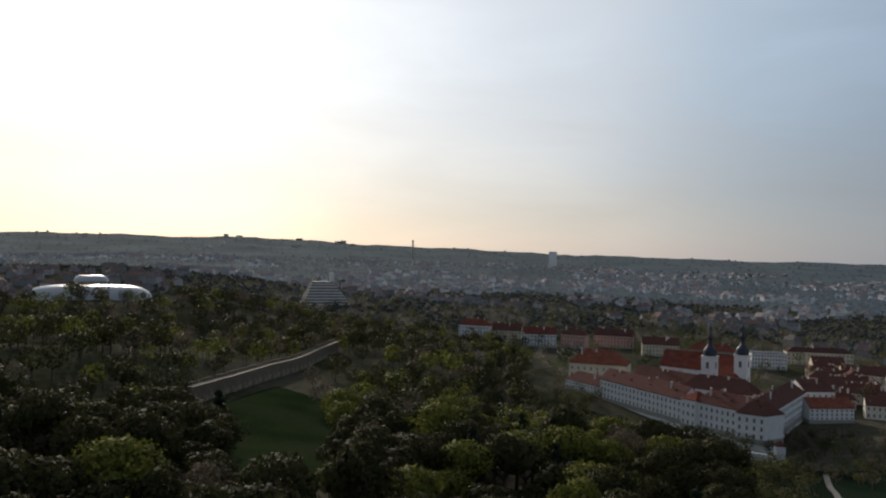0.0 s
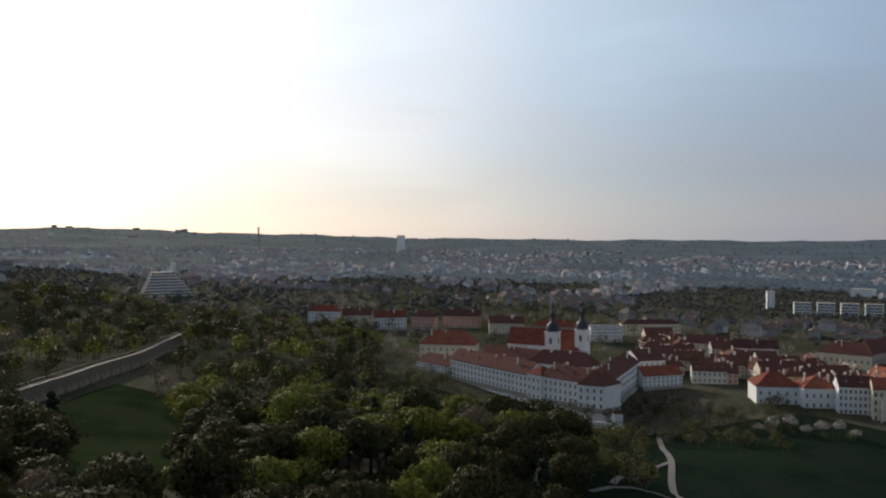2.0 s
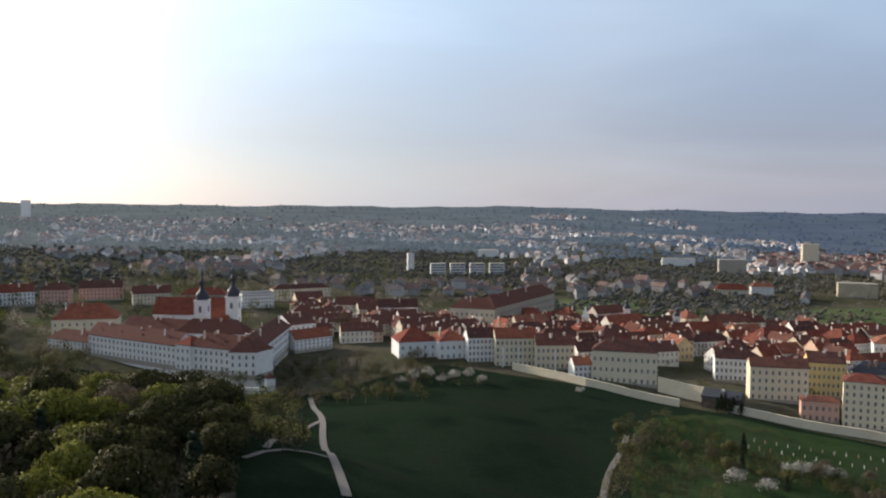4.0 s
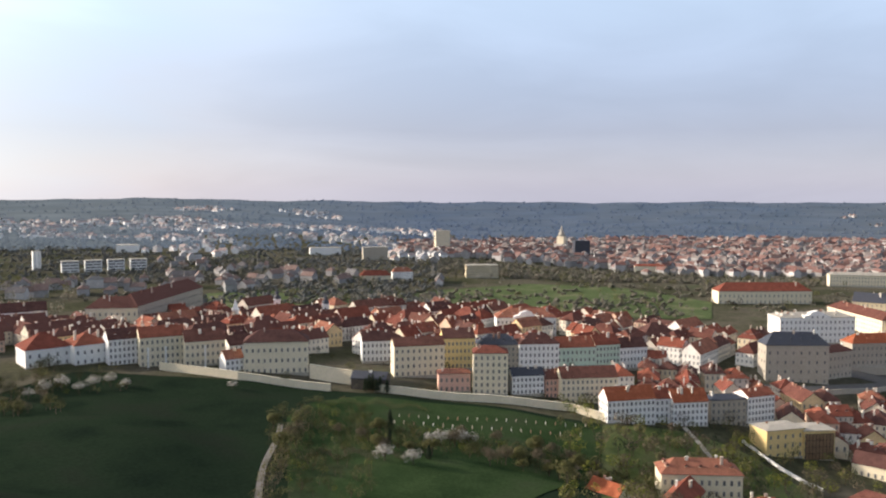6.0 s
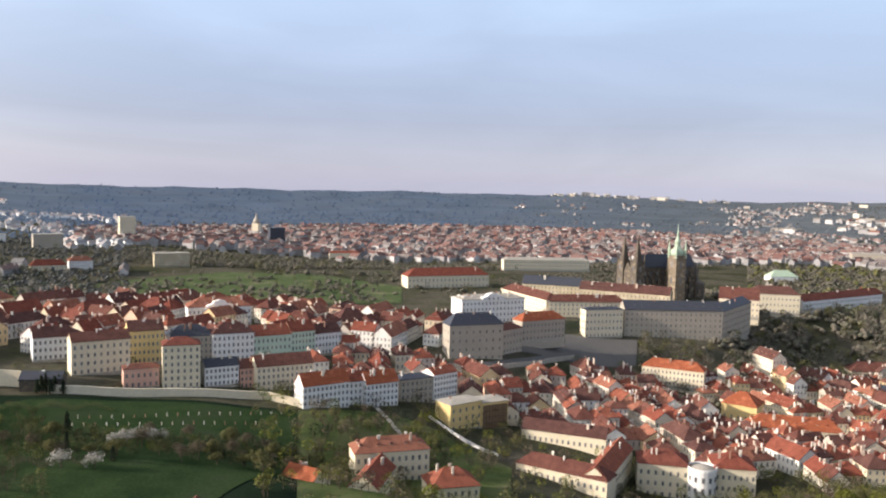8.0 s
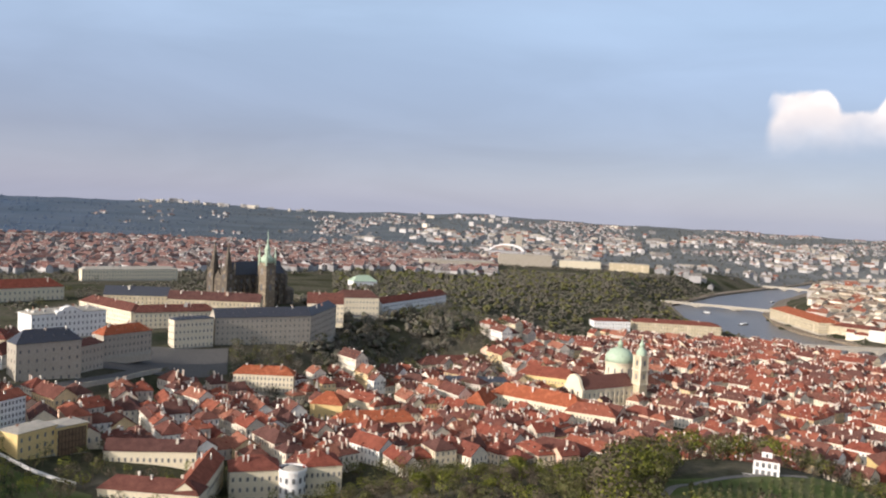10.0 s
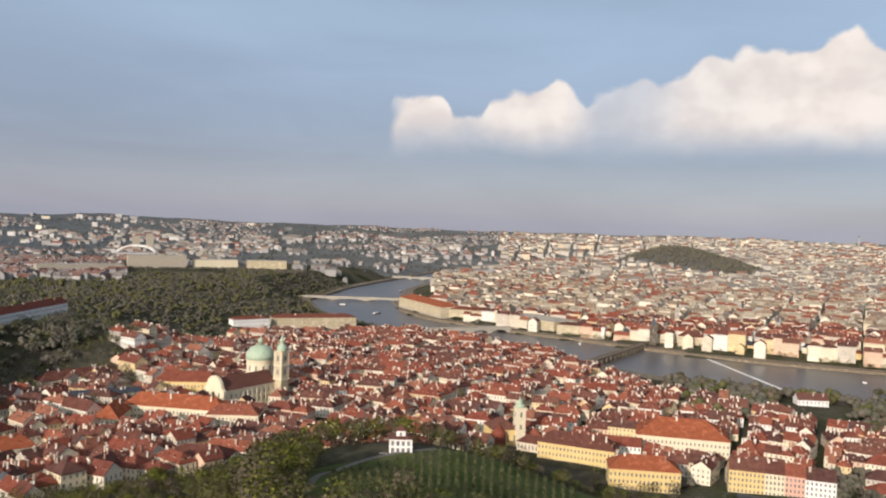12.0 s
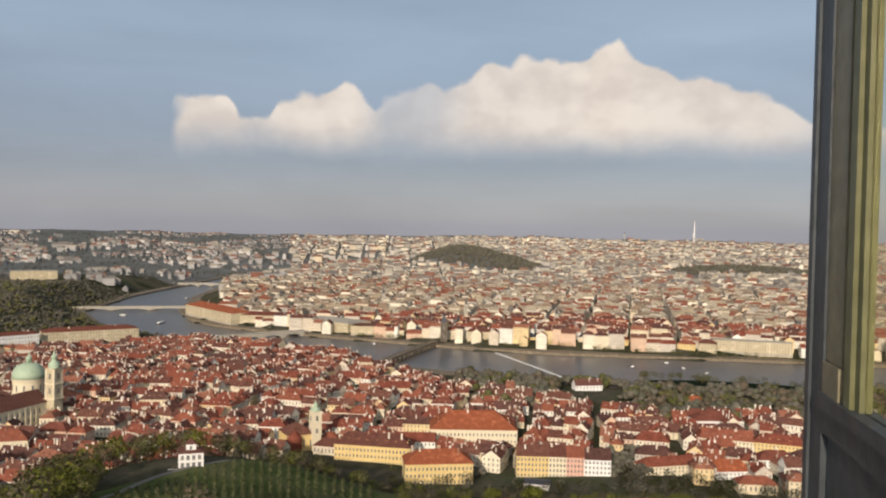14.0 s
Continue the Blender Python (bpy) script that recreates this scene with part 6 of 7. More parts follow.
NEEDLE = [(4, 0.7), (3.6, 2), (0.1, 14)]
stage_tower("bridge_tower", "dark gothic bridge tower with steep roof", 145.4, 1338, 11, 9, 36, [(6.5, 0.7), (5, 6), (0.4, 14)], SOOT, SLATE)
for az in (144.35, 144.72):
    stage_tower("church_tower", "dark twin church tower with a pointed cap", az, 2030, 8, 8, 48, NEEDLE, SOOT, SLATE)
for az, d, z1 in ((146.9, 1560, 46), (149.8, 1900, 50), (153.1, 1480, 40), (158.7, 2200, 52), (166.0, 2500, 50), (141.2, 1800, 44), (137.0, 2400, 50)):
    stage_tower("church_tower", "stone church tower with a dark pointed cap", az, d, 8, 8, z1, NEEDLE, STONE, SLATE)
for az, d, z0, z1, cm in ((105.6, 1085, 54, 74, TILE), (100.2, 1010, 60, 82, STONE), (101.2, 1012, 60, 80, STONE), (46.65, 690, 80, 102, SLATE), (49.9, 700, 80, 96, SLATE), (43.9, 690, 80, 95, WHITE)):
    stage_tower("small_tower", "slim pale tower with a pointed roof", az, d, 5.5, z0, z1, onion(2.8, 0.7, 10) if cm is SLATE else [(3.4, 0.7), (3.0, 1.4), (0.1, 9)], WHITE if z0 > 70 else STONE, cm)
stage_tower("garden_tower", "thin white spire in the gardens", 98.2, 668, 4, 27, 38, [(2.6, 0.7), (2.2, 2), (0.1, 9)], WHITE, STONE)


def tv_tower():
    q = at(162.0, 4300)
    base = thing("tv_tower", "slim white three-pillared television tower with pods", "tower", pose(q.x, q.y, 78, 0, 0, 20) @ Matrix.Diagonal((1, 1, 0.7, 1)))
    for k in range(3):
        a = math.tau * k / 3
        part("pillar", Pile().lathe([(2.2, 0), (2.2, 125 if k else 150)], 10, pose(3.6 * math.cos(a), 3.6 * math.sin(a), 0)), WHITE, base)
    for z in (62, 86, 112):
        part("pod", Pile().box(-7.5, 7.5, -7.5, 7.5, z, z + 7), STONE, base)
    part("mast", Pile().lathe([(3.0, 120), (2.8, 190), (1.9, 194), (1.5, 236)], 10), WHITE, base)


tv_tower()


def stack(az, d, r, z0, z1):
    q = at(az, d)
    base = thing("factory_chimney", "tall slim factory chimney on the horizon", "chimney", pose(q.x, q.y, z0))
    part("shaft", Pile().lathe([(r, -5), (r * 0.7, z1 - z0)], 10), STONE, base)
    part("rim", Pile().lathe([(r * 0.85, z1 - z0 - 6), (r * 0.85, z1 - z0)], 10), METAL, base)


stack(-2.07, 3600, 4.5, 140, 216)
stack(157.5, 4000, 3.2, 60, 182)


def bridge(name, label, a, b, wide, deck, spans, mat, arch=True, depth=5.0, above=0.0):
    """A bridge of arches between two (bearing, distance) places."""
    p, q = at(*a), at(*b)
    base = thing(name, label, "bridge", facing(p, q))
    length = (q - p).length
    part("deck", Pile().box(-12, length + 12, -wide / 2, wide / 2, deck - 1.2, deck), mat, base)
    for s in (-1, 1):
        part("parapet", Pile().box(-12, length + 12, s * wide / 2 - 0.25, s * wide / 2 + 0.25, deck, deck + 1.1), mat, base)
    step = length / spans
    for i in range(spans + 1):
        part("pier", Pile().box(i * step - 3, i * step + 3, -wide / 2 - 1.5, wide / 2 + 1.5, -4, deck - 1.2), mat, base)
    for i in range(spans):
        v, n = [], 10
        for s in (-wide / 2, wide / 2):
            for j in range(n + 1):
                x = i * step + 2.2 + (step - 4.4) * j / n
                v += [(x, s, 0.5 + (deck - 3.4) * math.sin(math.pi * j / n) ** 0.75), (x, s, deck - 1.2)]
        f, k = [], 2 * (n + 1)
        for j in range(n):
            f += [(2 * j, 2 * j + 2, 2 * j + 3, 2 * j + 1), (k + 2 * j, k + 2 * j + 1, k + 2 * j + 3, k + 2 * j + 2), (2 * j, k + 2 * j, k + 2 * j + 2, 2 * j + 2)]
        part("arch", Pile().add(v, f), mat, base)
    return base


bridge("stone_bridge", "old dark stone bridge with many arches", (141.0, 1110), (144.7, 1322), 10, 8.0, 14, STONE_DARK)
bridge("road_bridge", "grey stone road bridge over the river", (130.2, 1372), (135.6, 1440), 16, 8, 4, STONE)
bridge("steel_bridge", "pale grey steel arch bridge", (121.3, 1905), (128.2, 1885), 11, 6.8, 3, STONE)
bridge("road_bridge", "far pale bridge over the river bend", (127.2, 2600), (131.4, 2560), 14, 8, 5, STONE)


def quay(side):
    """The masonry bank along one side of the river."""
    p, v = Pile(), []
    pts = [at(a, d) for a, d, _ in RIVER]
    for i, q in enumerate(pts):
        a, b = pts[max(0, i - 1)], pts[min(len(pts) - 1, i + 1)]
        out = Vector((b.y - a.y, a.x - b.x, 0)).normalized() * side
        e = q + out * (RIVER[i][2] - 3)
        g = q + out * (RIVER[i][2] + 26)
        v += [(e.x, e.y, -3), (e.x, e.y, 3.6), (g.x, g.y, 3.8), (g.x, g.y, -3)]
    for i in range(len(pts) - 1):
        for j in range(3):
            p.f.append((4 * i + j, 4 * i + j + 1, 4 * i + j + 5, 4 * i + j + 4))
    p.v = v
    solo("quay_wall", p, STONE_DARK, "dark stone quay along the river", "wall", "structure")


quay(1)
quay(-1)
weir = Pile()
for a0, d0, a1, d1 in ((149.0, 1268, 154.4, 1050),):
    p, q = at(a0, d0), at(a1, d1)
    weir.box(0, (q - p).length, -1.8, 1.8, -2, 0.5, facing(p, q))
solo("weir", weir, WHITE, "long white weir slanting across the river", "weir", "structure")


def boat(az, d, length, turn, white=True):
    q = at(az, d)
    base = thing("boat", "long low river boat with white deck house", "boat", pose(q.x, q.y, 0, 0, 0, turn), "river boats")
    w = length / 6
    part("hull", Pile().add([(-length / 2, -w / 2, -0.3), (length * 0.35, -w / 2, -0.3), (length / 2, 0, -0.3), (length * 0.35, w / 2, -0.3), (-length / 2, w / 2, -0.3), (-length / 2, -w / 2, 1.3), (length * 0.35, -w / 2, 1.3), (length / 2, 0, 1.6), (length * 0.35, w / 2, 1.3), (-length / 2, w / 2, 1.3)],
                            [(4, 3, 2, 1, 0), (5, 6, 7, 8, 9), (0, 1, 6, 5), (1, 2, 7, 6), (2, 3, 8, 7), (3, 4, 9, 8), (4, 0, 5, 9)]), METAL, base)
    part("deck_house", Pile().box(-length * 0.4, length * 0.2, -w * 0.38, w * 0.38, 1.3, 3.2), WHITE, base)


for az, d, length, turn in ((139.3, 1200, 34, -45), (140.6, 1330, 26, -50), (126.6, 1640, 36, -60), (134.5, 1490, 30, -40), (124.2, 1780, 20, 30), (160.4, 1230, 8, 20), (163.0, 1160, 8, 70), (161.5, 1190, 7, -20), (158.2, 1180, 7, 10), (128.2, 2150, 24, -60), (126.3, 1900, 20, -70)):
    boat(az, d, length, turn)

# island in the river
patch("island", (158.5, 176), [(158.5, 1072), (168, 1060), (176, 1080)], [(158.5, 1078), (163, 1110), (176, 1130)], LAWN, "flat green river island", 5.2, 30, 6, "island")

# ---- walls on the hill ----


def wall_line(name, points, high, thick, mat, label, merlons=True):
    """A wall that follows the ground; each stretch is a part, with its battlements."""
    pts = [at(a, d) for a, d in points]
    base = thing(name, label, "wall", Matrix.Identity(4))
    for p, q in zip(pts, pts[1:]):
        n = max(1, round((q - p).length / 14))
        for i in range(n):
            a, b = p.lerp(q, i / n), p.lerp(q, (i + 1) / n)
            z, z_end = float(ground(a.x, a.y)), float(ground(b.x, b.y))
            m = Matrix.Translation((0, 0, z)) @ facing(a, b)
            length = (b - a).length
            seg = Pile().box(0, length, -thick / 2, thick / 2, -3, high)
            seg.box(0, length, -thick / 2 - 0.2, thick / 2 + 0.2, high, high + 0.25)
            if merlons:
                for k in range(int(length / 2.3)):
                    seg.box(k * 2.3 + 0.3, k * 2.3 + 1.6, thick / 2 - 0.5, thick / 2, high + 0.25, high + 1.6)
            seg.v = [(x, y, k + (z_end - z) * x / length) for x, y, k in seg.v]
            part("wall_stretch", seg, mat, base, m=m)


wall_line("old_town_wall", [(-16.8, 346), (-14, 378), (-11.4, 424), (-9, 478), (-7.1, 535)], 6.8, 3.4, STONE_DARK, "old battlemented stone wall on the wooded hill")
wall_line("old_town_wall", [(-30, 182), (-26.5, 196), (-23.8, 218)], 5.5, 2.2, STONE_DARK, "old battlemented stone wall on the wooded hill")
palace("garden_ruin", "dark ivy-grown stone house built into the garden wall", 51.6, 455, 54.0, 449, 9, 78, 88, 3, SOOT, SLATE, hip=False, storeys=1, pitch=5, sides="f", chimneys=1, seed=161)
wall_line("garden_wall", [(39, 498), (44, 466), (50.2, 448)], 4.2, 0.8, CREAM, "long pale garden wall above the meadow", False)
wall_line("garden_wall", [(53.2, 449), (59, 444), (67, 448), (69.2, 434)], 4.0, 0.8, CREAM, "long pale garden wall above the meadow", False)
wall_line("garden_wall", [(78.1, 447), (80.5, 430), (83, 414)], 1.3, 0.5, WHITE, "low white garden wall running downhill", False)
wall_line("monastery_wall", [(18.8, 453), (20.4, 448), (22.0, 446)], 3.2, 0.8, WHITE, "low white retaining wall below the monastery", False)
wall_line("terrace_wall", [(48.8, 478), (52.4, 462)], 8.0, 0.8, CREAM, "tall cream terrace wall", False)


def hall(az0, az1, d, wide, high, z0, label):
    p, q = at(az0, d), at(az1, d)
    base = thing("inflated_hall", label, "hall", Matrix.Translation((0, 0, z0)) @ facing(p, q))
    length = (q - p).length
    v, f, n, k = [], [], 28, 12
    for i in range(n + 1):
        x = i / n
        s = max(0.02, (1 - abs(2 * x - 1) ** 5)) ** 0.5
        for j in range(k + 1):
            a = math.pi * j / k
            v.append((x * length, wide / 2 - wide / 2 * s * math.cos(a), high * s * math.sin(a) ** 0.8))
    f = [(i * (k + 1) + j, (i + 1) * (k + 1) + j, (i + 1) * (k + 1) + j + 1, i * (k + 1) + j + 1) for i in range(n) for j in range(k)]
    part("membrane", Pile().add(v, f), FABRIC, base, smooth=True)
    part("base_strip", Pile().box(2, length - 2, 0, wide, -2, 0.5), STONE, base)


hall(-26.8, -19.0, 712, 34, 12.5, 140.5, "long white inflated sports hall behind the trees")
hall(-23.9, -21.8, 900, 18, 6.5, 147, "smaller white inflated hall")


def vineyard():
    base = thing("vineyard", "vineyard rows on the sunny slope", "vineyard", Matrix.Identity(4))
    rr = random.Random(4)
    for i in range(28):
        az = 124.0 + 0.61 * i
        d0, d1 = 325, float(np.interp(az, (124, 128, 131, 141), (400, 425, 450, 470)))
        p = Pile()
        n = int((d1 - d0) / 2.2)
        for j in range(n):
            q = at(az + 0.05 * math.sin(j), d0 + (d1 - d0) * j / n)
            clumps(p, q + Vector((0, 0, float(ROUGH(q)) + 1.0)), 0.95, 10, 0.4, rr)
        part("vine_row", p, VINE, base, kind="stuff")


ROUGH = lambda q: ground(q.x, q.y)
vineyard()
ribbon([(122.0, 330), (123.0, 370), (124.6, 412), (127.0, 432), (131, 452)], 3.6, 0.5, "path", PATH, "pale path round the vineyard", "path")


def casement():
    """The open window of the lookout cabin, beside the eye."""
    p, q = at(169.55, 1.28, 190), at(174.5, 0.97, 190)
    base = thing("window_casement", "worn grey and cream window frame with a glass pane", "window", facing(p, q))
    part("jamb", Pile().box(-0.04, 0.034, 0.0, 0.03, -1.4, 1.6).box(-0.04, -0.02, -0.004, 0.0, -1.4, 1.6), METAL, base, "blue-grey painted metal jamb")
    part("cover_strip", Pile().box(0.036, 0.106, 0.003, 0.025, -0.17, 1.6).box(0.036, 0.106, -0.001, 0.025, -0.215, -0.172), CREAMPAINT, base, "cream painted strip")
    part("gasket", Pile().box(0.106, 0.126, 0.01, 0.022, -0.215, 1.6), RUBBER, base)
    part("stile", Pile().box(0.126, 0.15, 0.0, 0.022, -0.215, 1.6).box(0.15, 0.168, 0.006, 0.022, -0.215, 1.6), GREENPAINT, base, "pale green sash stile")
    part("bottom_rail", Pile().box(0.03, 1.5, -0.006, 0.03, -0.235, -0.215).box(0.03, 1.5, 0.0, 0.03, -0.27, -0.235), METAL, base, "scratched grey metal rail")
    part("lower_panel", Pile().box(0.03, 1.5, 0.008, 0.03, -1.4, -0.27), METAL, base)
    pane = part("pane", Pile().box(0.168, 1.5, 0.012, 0.016, -0.215, 1.6), GLASS, base, "slightly dusty glass pane")
    pane.visible_shadow = False
    part("top_rail", Pile().box(-0.04, 1.5, 0.0, 0.03, 1.6, 1.68), METAL, base)
    tw = thing("lookout_tower", "steel lookout tower carrying the viewing cabin", "tower", Matrix.Identity(4))
    part("floor_plate", Pile().box(-3.5, 0.6, -4.2, 0.3, 188.4, 188.6), METAL, tw)
    part("rear_wall", Pile().box(-3.5, 0.3, -4.2, -4.1, 188.6, 191.7), CREAMPAINT, tw)
    for x in (-3.3, 0.3):
        for y in (-4.0, 0.0):
            part("leg", Pile().box(x - 0.15, x + 0.15, y - 0.15, y + 0.15, 134, 188.4), METAL, tw)


GLASS = bpy.data.materials.new("dusty_glass")
GLASS.use_nodes = True
GLASS.node_tree.nodes["Principled BSDF"].inputs["Transmission Weight"].default_value = 1.0
GLASS.node_tree.nodes["Principled BSDF"].inputs["Roughness"].default_value = 0.04
GLASS.node_tree.nodes["Principled BSDF"].inputs["IOR"].default_value = 1.03
GLASS.node_tree.nodes["Principled BSDF"].inputs["Base Color"].default_value = (0.93, 0.92, 0.8, 1)
casement()

wall_line("terrace_wall", [(78.6, 572), (82, 583), (85.6, 616), (88.0, 665)], 3.0, 0.8, STONE, "pale terrace wall below the palace", False)
for az, d in ((38.3, 503), (39.4, 505), (41.9, 501)):
    q = at(az, d)
    solo("house_pier", Pile().box(-0.5, 0.5, -0.4, 0.4, -2, 12, pose(q.x, q.y, 88, 0, 0, -az)).box(-0.6, 0.6, -0.5, 0.5, 12, 12.4, pose(q.x, q.y, 88, 0, 0, -az)), WHITE, "slim white pier standing before a house", "pier", group="white piers")


stakes = thing("orchard_stakes", "row of thin pale wooden stakes in the orchard lawn", "stakes", Matrix.Identity(4))
for i in range(40):
    q = at(54.6 + 0.34 * i, 384 + 0.62 * i + (10 if i % 2 else -6))
    z = float(ground(q.x, q.y))
    part("stake", Pile().box(-0.12, 0.12, -0.12, 0.12, -0.5, 2.2), CHIMNEY, stakes, m=pose(q.x, q.y, z))


def hut(az, d, w, h, label):
    q = at(az, d)
    base = thing("pavilion", label, "pavilion", pose(q.x, q.y, float(ground(q.x, q.y)), 0, 0, -az + 15), "small white pavilions")
    part("wall", Pile().box(-w / 2, w / 2, -w / 2, w / 2, -2, h), WHITE, base)
    part("roof", Pile().lathe([(w * 0.8, h), (w * 0.75, h + 0.2), (0.1, h + w * 0.6)], 4, turn=math.pi / 4), TILE_DARK, base)
    TAKEN.append((q.x, q.y, w + 4))


for az, d, w, h in ((-21.9, 318, 3.2, 4), (-20.2, 290, 3.0, 3.5), (2.6, 560, 4, 9), (5.9, 560, 4, 8), (62.3, 262, 5, 4), (22.3, 449, 4.6, 8), (-22.4, 232, 2.5, 3)):
    hut(az, d, w, h, "small white pavilion among the trees")

# ---- the town between ----


def between(near, far, az0, az1):
    na, nd = zip(*near)
    fa, fd = zip(*far)

    def inside(x, y, slack):
        a, d = polar(x, y)
        if not az0 - slack / 20 < a < az1 + slack / 20:
            return False
        if not np.interp(a, na, nd) - slack < d < np.interp(a, fa, fd) + slack:
            return False
        return slack > 0 or river(x, y) > 24
    return inside


rng = random.Random(5)
CLOSES = [(at(125.9, 1075), 26), (at(127.2, 1085), 30), (at(128.6, 1085), 30), (at(138.9, 925), 24), (at(139.6, 895), 22), (at(147.0, 590), 13), (at(158.0, 610), 16), (at(158.2, 650), 15), (at(96.2, 640), 14), (at(104.0, 600), 14), (at(121.5, 700), 12), (at(131.0, 820), 14)]
TAKEN.extend((q.x, q.y, r) for q, r in CLOSES)
LESSER = between([(70, 470), (76, 470), (79, 500), (84, 470), (88, 465), (92, 440), (100, 445), (106, 450), (112, 480), (118, 505), (124, 540), (130, 560), (134, 610), (137, 650), (143, 645), (147.5, 610), (150, 590), (160, 600), (174, 600)],
                 [(70, 580), (76, 580), (80, 568), (86, 590), (90, 650), (96, 690), (100, 740), (108, 850), (112, 1050), (118, 1230), (126, 1320), (132, 1330), (140, 1110), (143.5, 1040), (146, 910), (150, 885), (154, 850), (157, 800), (161, 812), (165, 840), (174, 850)], 70, 174)
plots = rows_of(LESSER, 62, 45, 24, rng, (5.5, 12), 12.3, (9, 29), 17, span=1400, keep=0.95)
plots.sort(key=lambda p: math.hypot(p[0], p[1]))
near_plots, rest = plots[:155], plots[155:]
LABELS = ["plastered old town house with red tiled roof", "pale town house with red roof and chimneys", "old house with steep red roof in a tight row"]
for i, (x, y, t, w, dep, h) in enumerate(near_plots):
    house(x, y, t, w, dep, h, rng, LABELS[i % 3])
town_mesh("old_town_houses", rest, rng, PLASTER, TILE, "crowded old town houses with red tiled roofs", chimneys=(2, 5), dormer=0.5, steep=0.4, gable=0.5)

UPPER = between([(24, 600), (34, 560), (44, 530), (52, 545), (60, 545), (70, 578), (78, 612)], [(24, 800), (34, 680), (39, 760), (45, 740), (60, 760), (70, 740), (80, 700)], 24, 80)
plots = rows_of(UPPER, 84, 56, -14, rng, (8, 13.5), 13, (14, 34), 8, span=900, keep=0.85)
plots = [(x, y, t, w, dep, h * (0.7 if polar(x, y)[0] < 44 else 1.0)) for x, y, t, w, dep, h in plots]
for i, (x, y, t, w, dep, h) in enumerate(plots[:62]):
    # below bearing 37 the browner tile paints in shade on roofs facing from the sun
    house(x, y, t, w, dep, h, rng, LABELS[i % 3], roof_mat=TILE_DARK if polar(x, y)[0] < 37 or i % 3 == 0 else TILE, group="upper town houses")
if len(plots) > 62:
    town_mesh("upper_town_houses", plots[62:], rng, PLASTER, TILE, "upper town houses with red tiled roofs")

OLD = between([(128, 1500), (133, 1500), (138, 1370), (150, 1300), (160, 1285), (176, 1300)], [(128, 2050), (134, 2300), (176, 2300)], 130.5, 176)
plots = rows_of(OLD, 74, 60, 22, rng, (11, 21), 14, (12, 28), 14, span=2400)
town_mesh("far_bank_houses", [q for q in plots if polar(q[0], q[1])[1] < 1560], rng, PLASTER, TILE, "old town houses along the far bank", chimneys=(1, 2), dormer=0.15, steep=0.34)
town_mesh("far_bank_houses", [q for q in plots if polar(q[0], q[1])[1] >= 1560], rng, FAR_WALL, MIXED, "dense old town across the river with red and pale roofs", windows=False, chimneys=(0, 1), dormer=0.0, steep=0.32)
HILLS = [(at(145.4, 3390), 150), (at(147, 3310), 165), (at(148.8, 3220), 150), (at(150.6, 3120), 110), (at(163.5, 2960), 170), (at(166.5, 2940), 170)]
NEW_ = between([(134, 2300), (176, 2300)], [(134, 4400), (176, 4500)], 135, 176)
NEWTOWN = lambda x, y, slack: NEW_(x, y, slack) and all(math.hypot(x - c.x, y - c.y) > r for c, r in HILLS)
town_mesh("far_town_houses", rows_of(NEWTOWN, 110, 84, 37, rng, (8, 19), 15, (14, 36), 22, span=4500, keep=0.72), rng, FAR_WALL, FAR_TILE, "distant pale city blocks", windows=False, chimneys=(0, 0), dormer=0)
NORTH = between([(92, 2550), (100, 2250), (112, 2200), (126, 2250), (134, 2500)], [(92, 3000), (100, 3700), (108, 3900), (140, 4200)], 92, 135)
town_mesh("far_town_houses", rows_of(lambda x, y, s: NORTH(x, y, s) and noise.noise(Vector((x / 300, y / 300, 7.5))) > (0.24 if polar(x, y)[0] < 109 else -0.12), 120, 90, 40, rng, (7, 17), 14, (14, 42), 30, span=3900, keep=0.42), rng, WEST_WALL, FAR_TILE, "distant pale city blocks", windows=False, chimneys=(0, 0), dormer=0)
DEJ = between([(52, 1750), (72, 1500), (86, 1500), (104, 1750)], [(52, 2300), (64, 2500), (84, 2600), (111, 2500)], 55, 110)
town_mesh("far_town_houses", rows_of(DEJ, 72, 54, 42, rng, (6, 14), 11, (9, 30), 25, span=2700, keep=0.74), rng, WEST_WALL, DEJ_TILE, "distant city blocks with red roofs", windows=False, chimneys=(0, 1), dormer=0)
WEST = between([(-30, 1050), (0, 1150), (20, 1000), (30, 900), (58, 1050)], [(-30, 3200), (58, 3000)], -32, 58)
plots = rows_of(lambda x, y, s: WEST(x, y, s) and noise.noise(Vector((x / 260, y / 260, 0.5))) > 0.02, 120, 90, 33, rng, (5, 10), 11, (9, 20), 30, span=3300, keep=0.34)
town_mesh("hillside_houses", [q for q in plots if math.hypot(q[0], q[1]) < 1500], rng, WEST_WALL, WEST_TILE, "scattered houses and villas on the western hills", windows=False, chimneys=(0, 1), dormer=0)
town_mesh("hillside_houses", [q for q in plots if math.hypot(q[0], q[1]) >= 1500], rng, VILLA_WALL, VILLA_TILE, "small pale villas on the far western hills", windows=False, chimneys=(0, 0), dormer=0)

for i in range(17):
    a0, d0 = 141.6 + 1.3 * i, float(np.interp(141.6 + 1.3 * i, (141, 150, 160, 168), (1392, 1330, 1318, 1335)))
    if 148.3 > a0 > 145.0 or a0 > 162.5:
        continue
    palace("quay_house", "cream riverside house with red roof on the quay", a0, d0, a0 + rng.uniform(0.7, 1.22), d0 - 2, 16, 5, rng.uniform(14, 22), 6, rng.choice((SAND, GREY, YELLOW, CREAM, SAND)), rng.choice((TILE, TILE, SLATE)), hip=True, storeys=4, pitch=4.2, seed=200 + i, free=False, group="riverside houses")

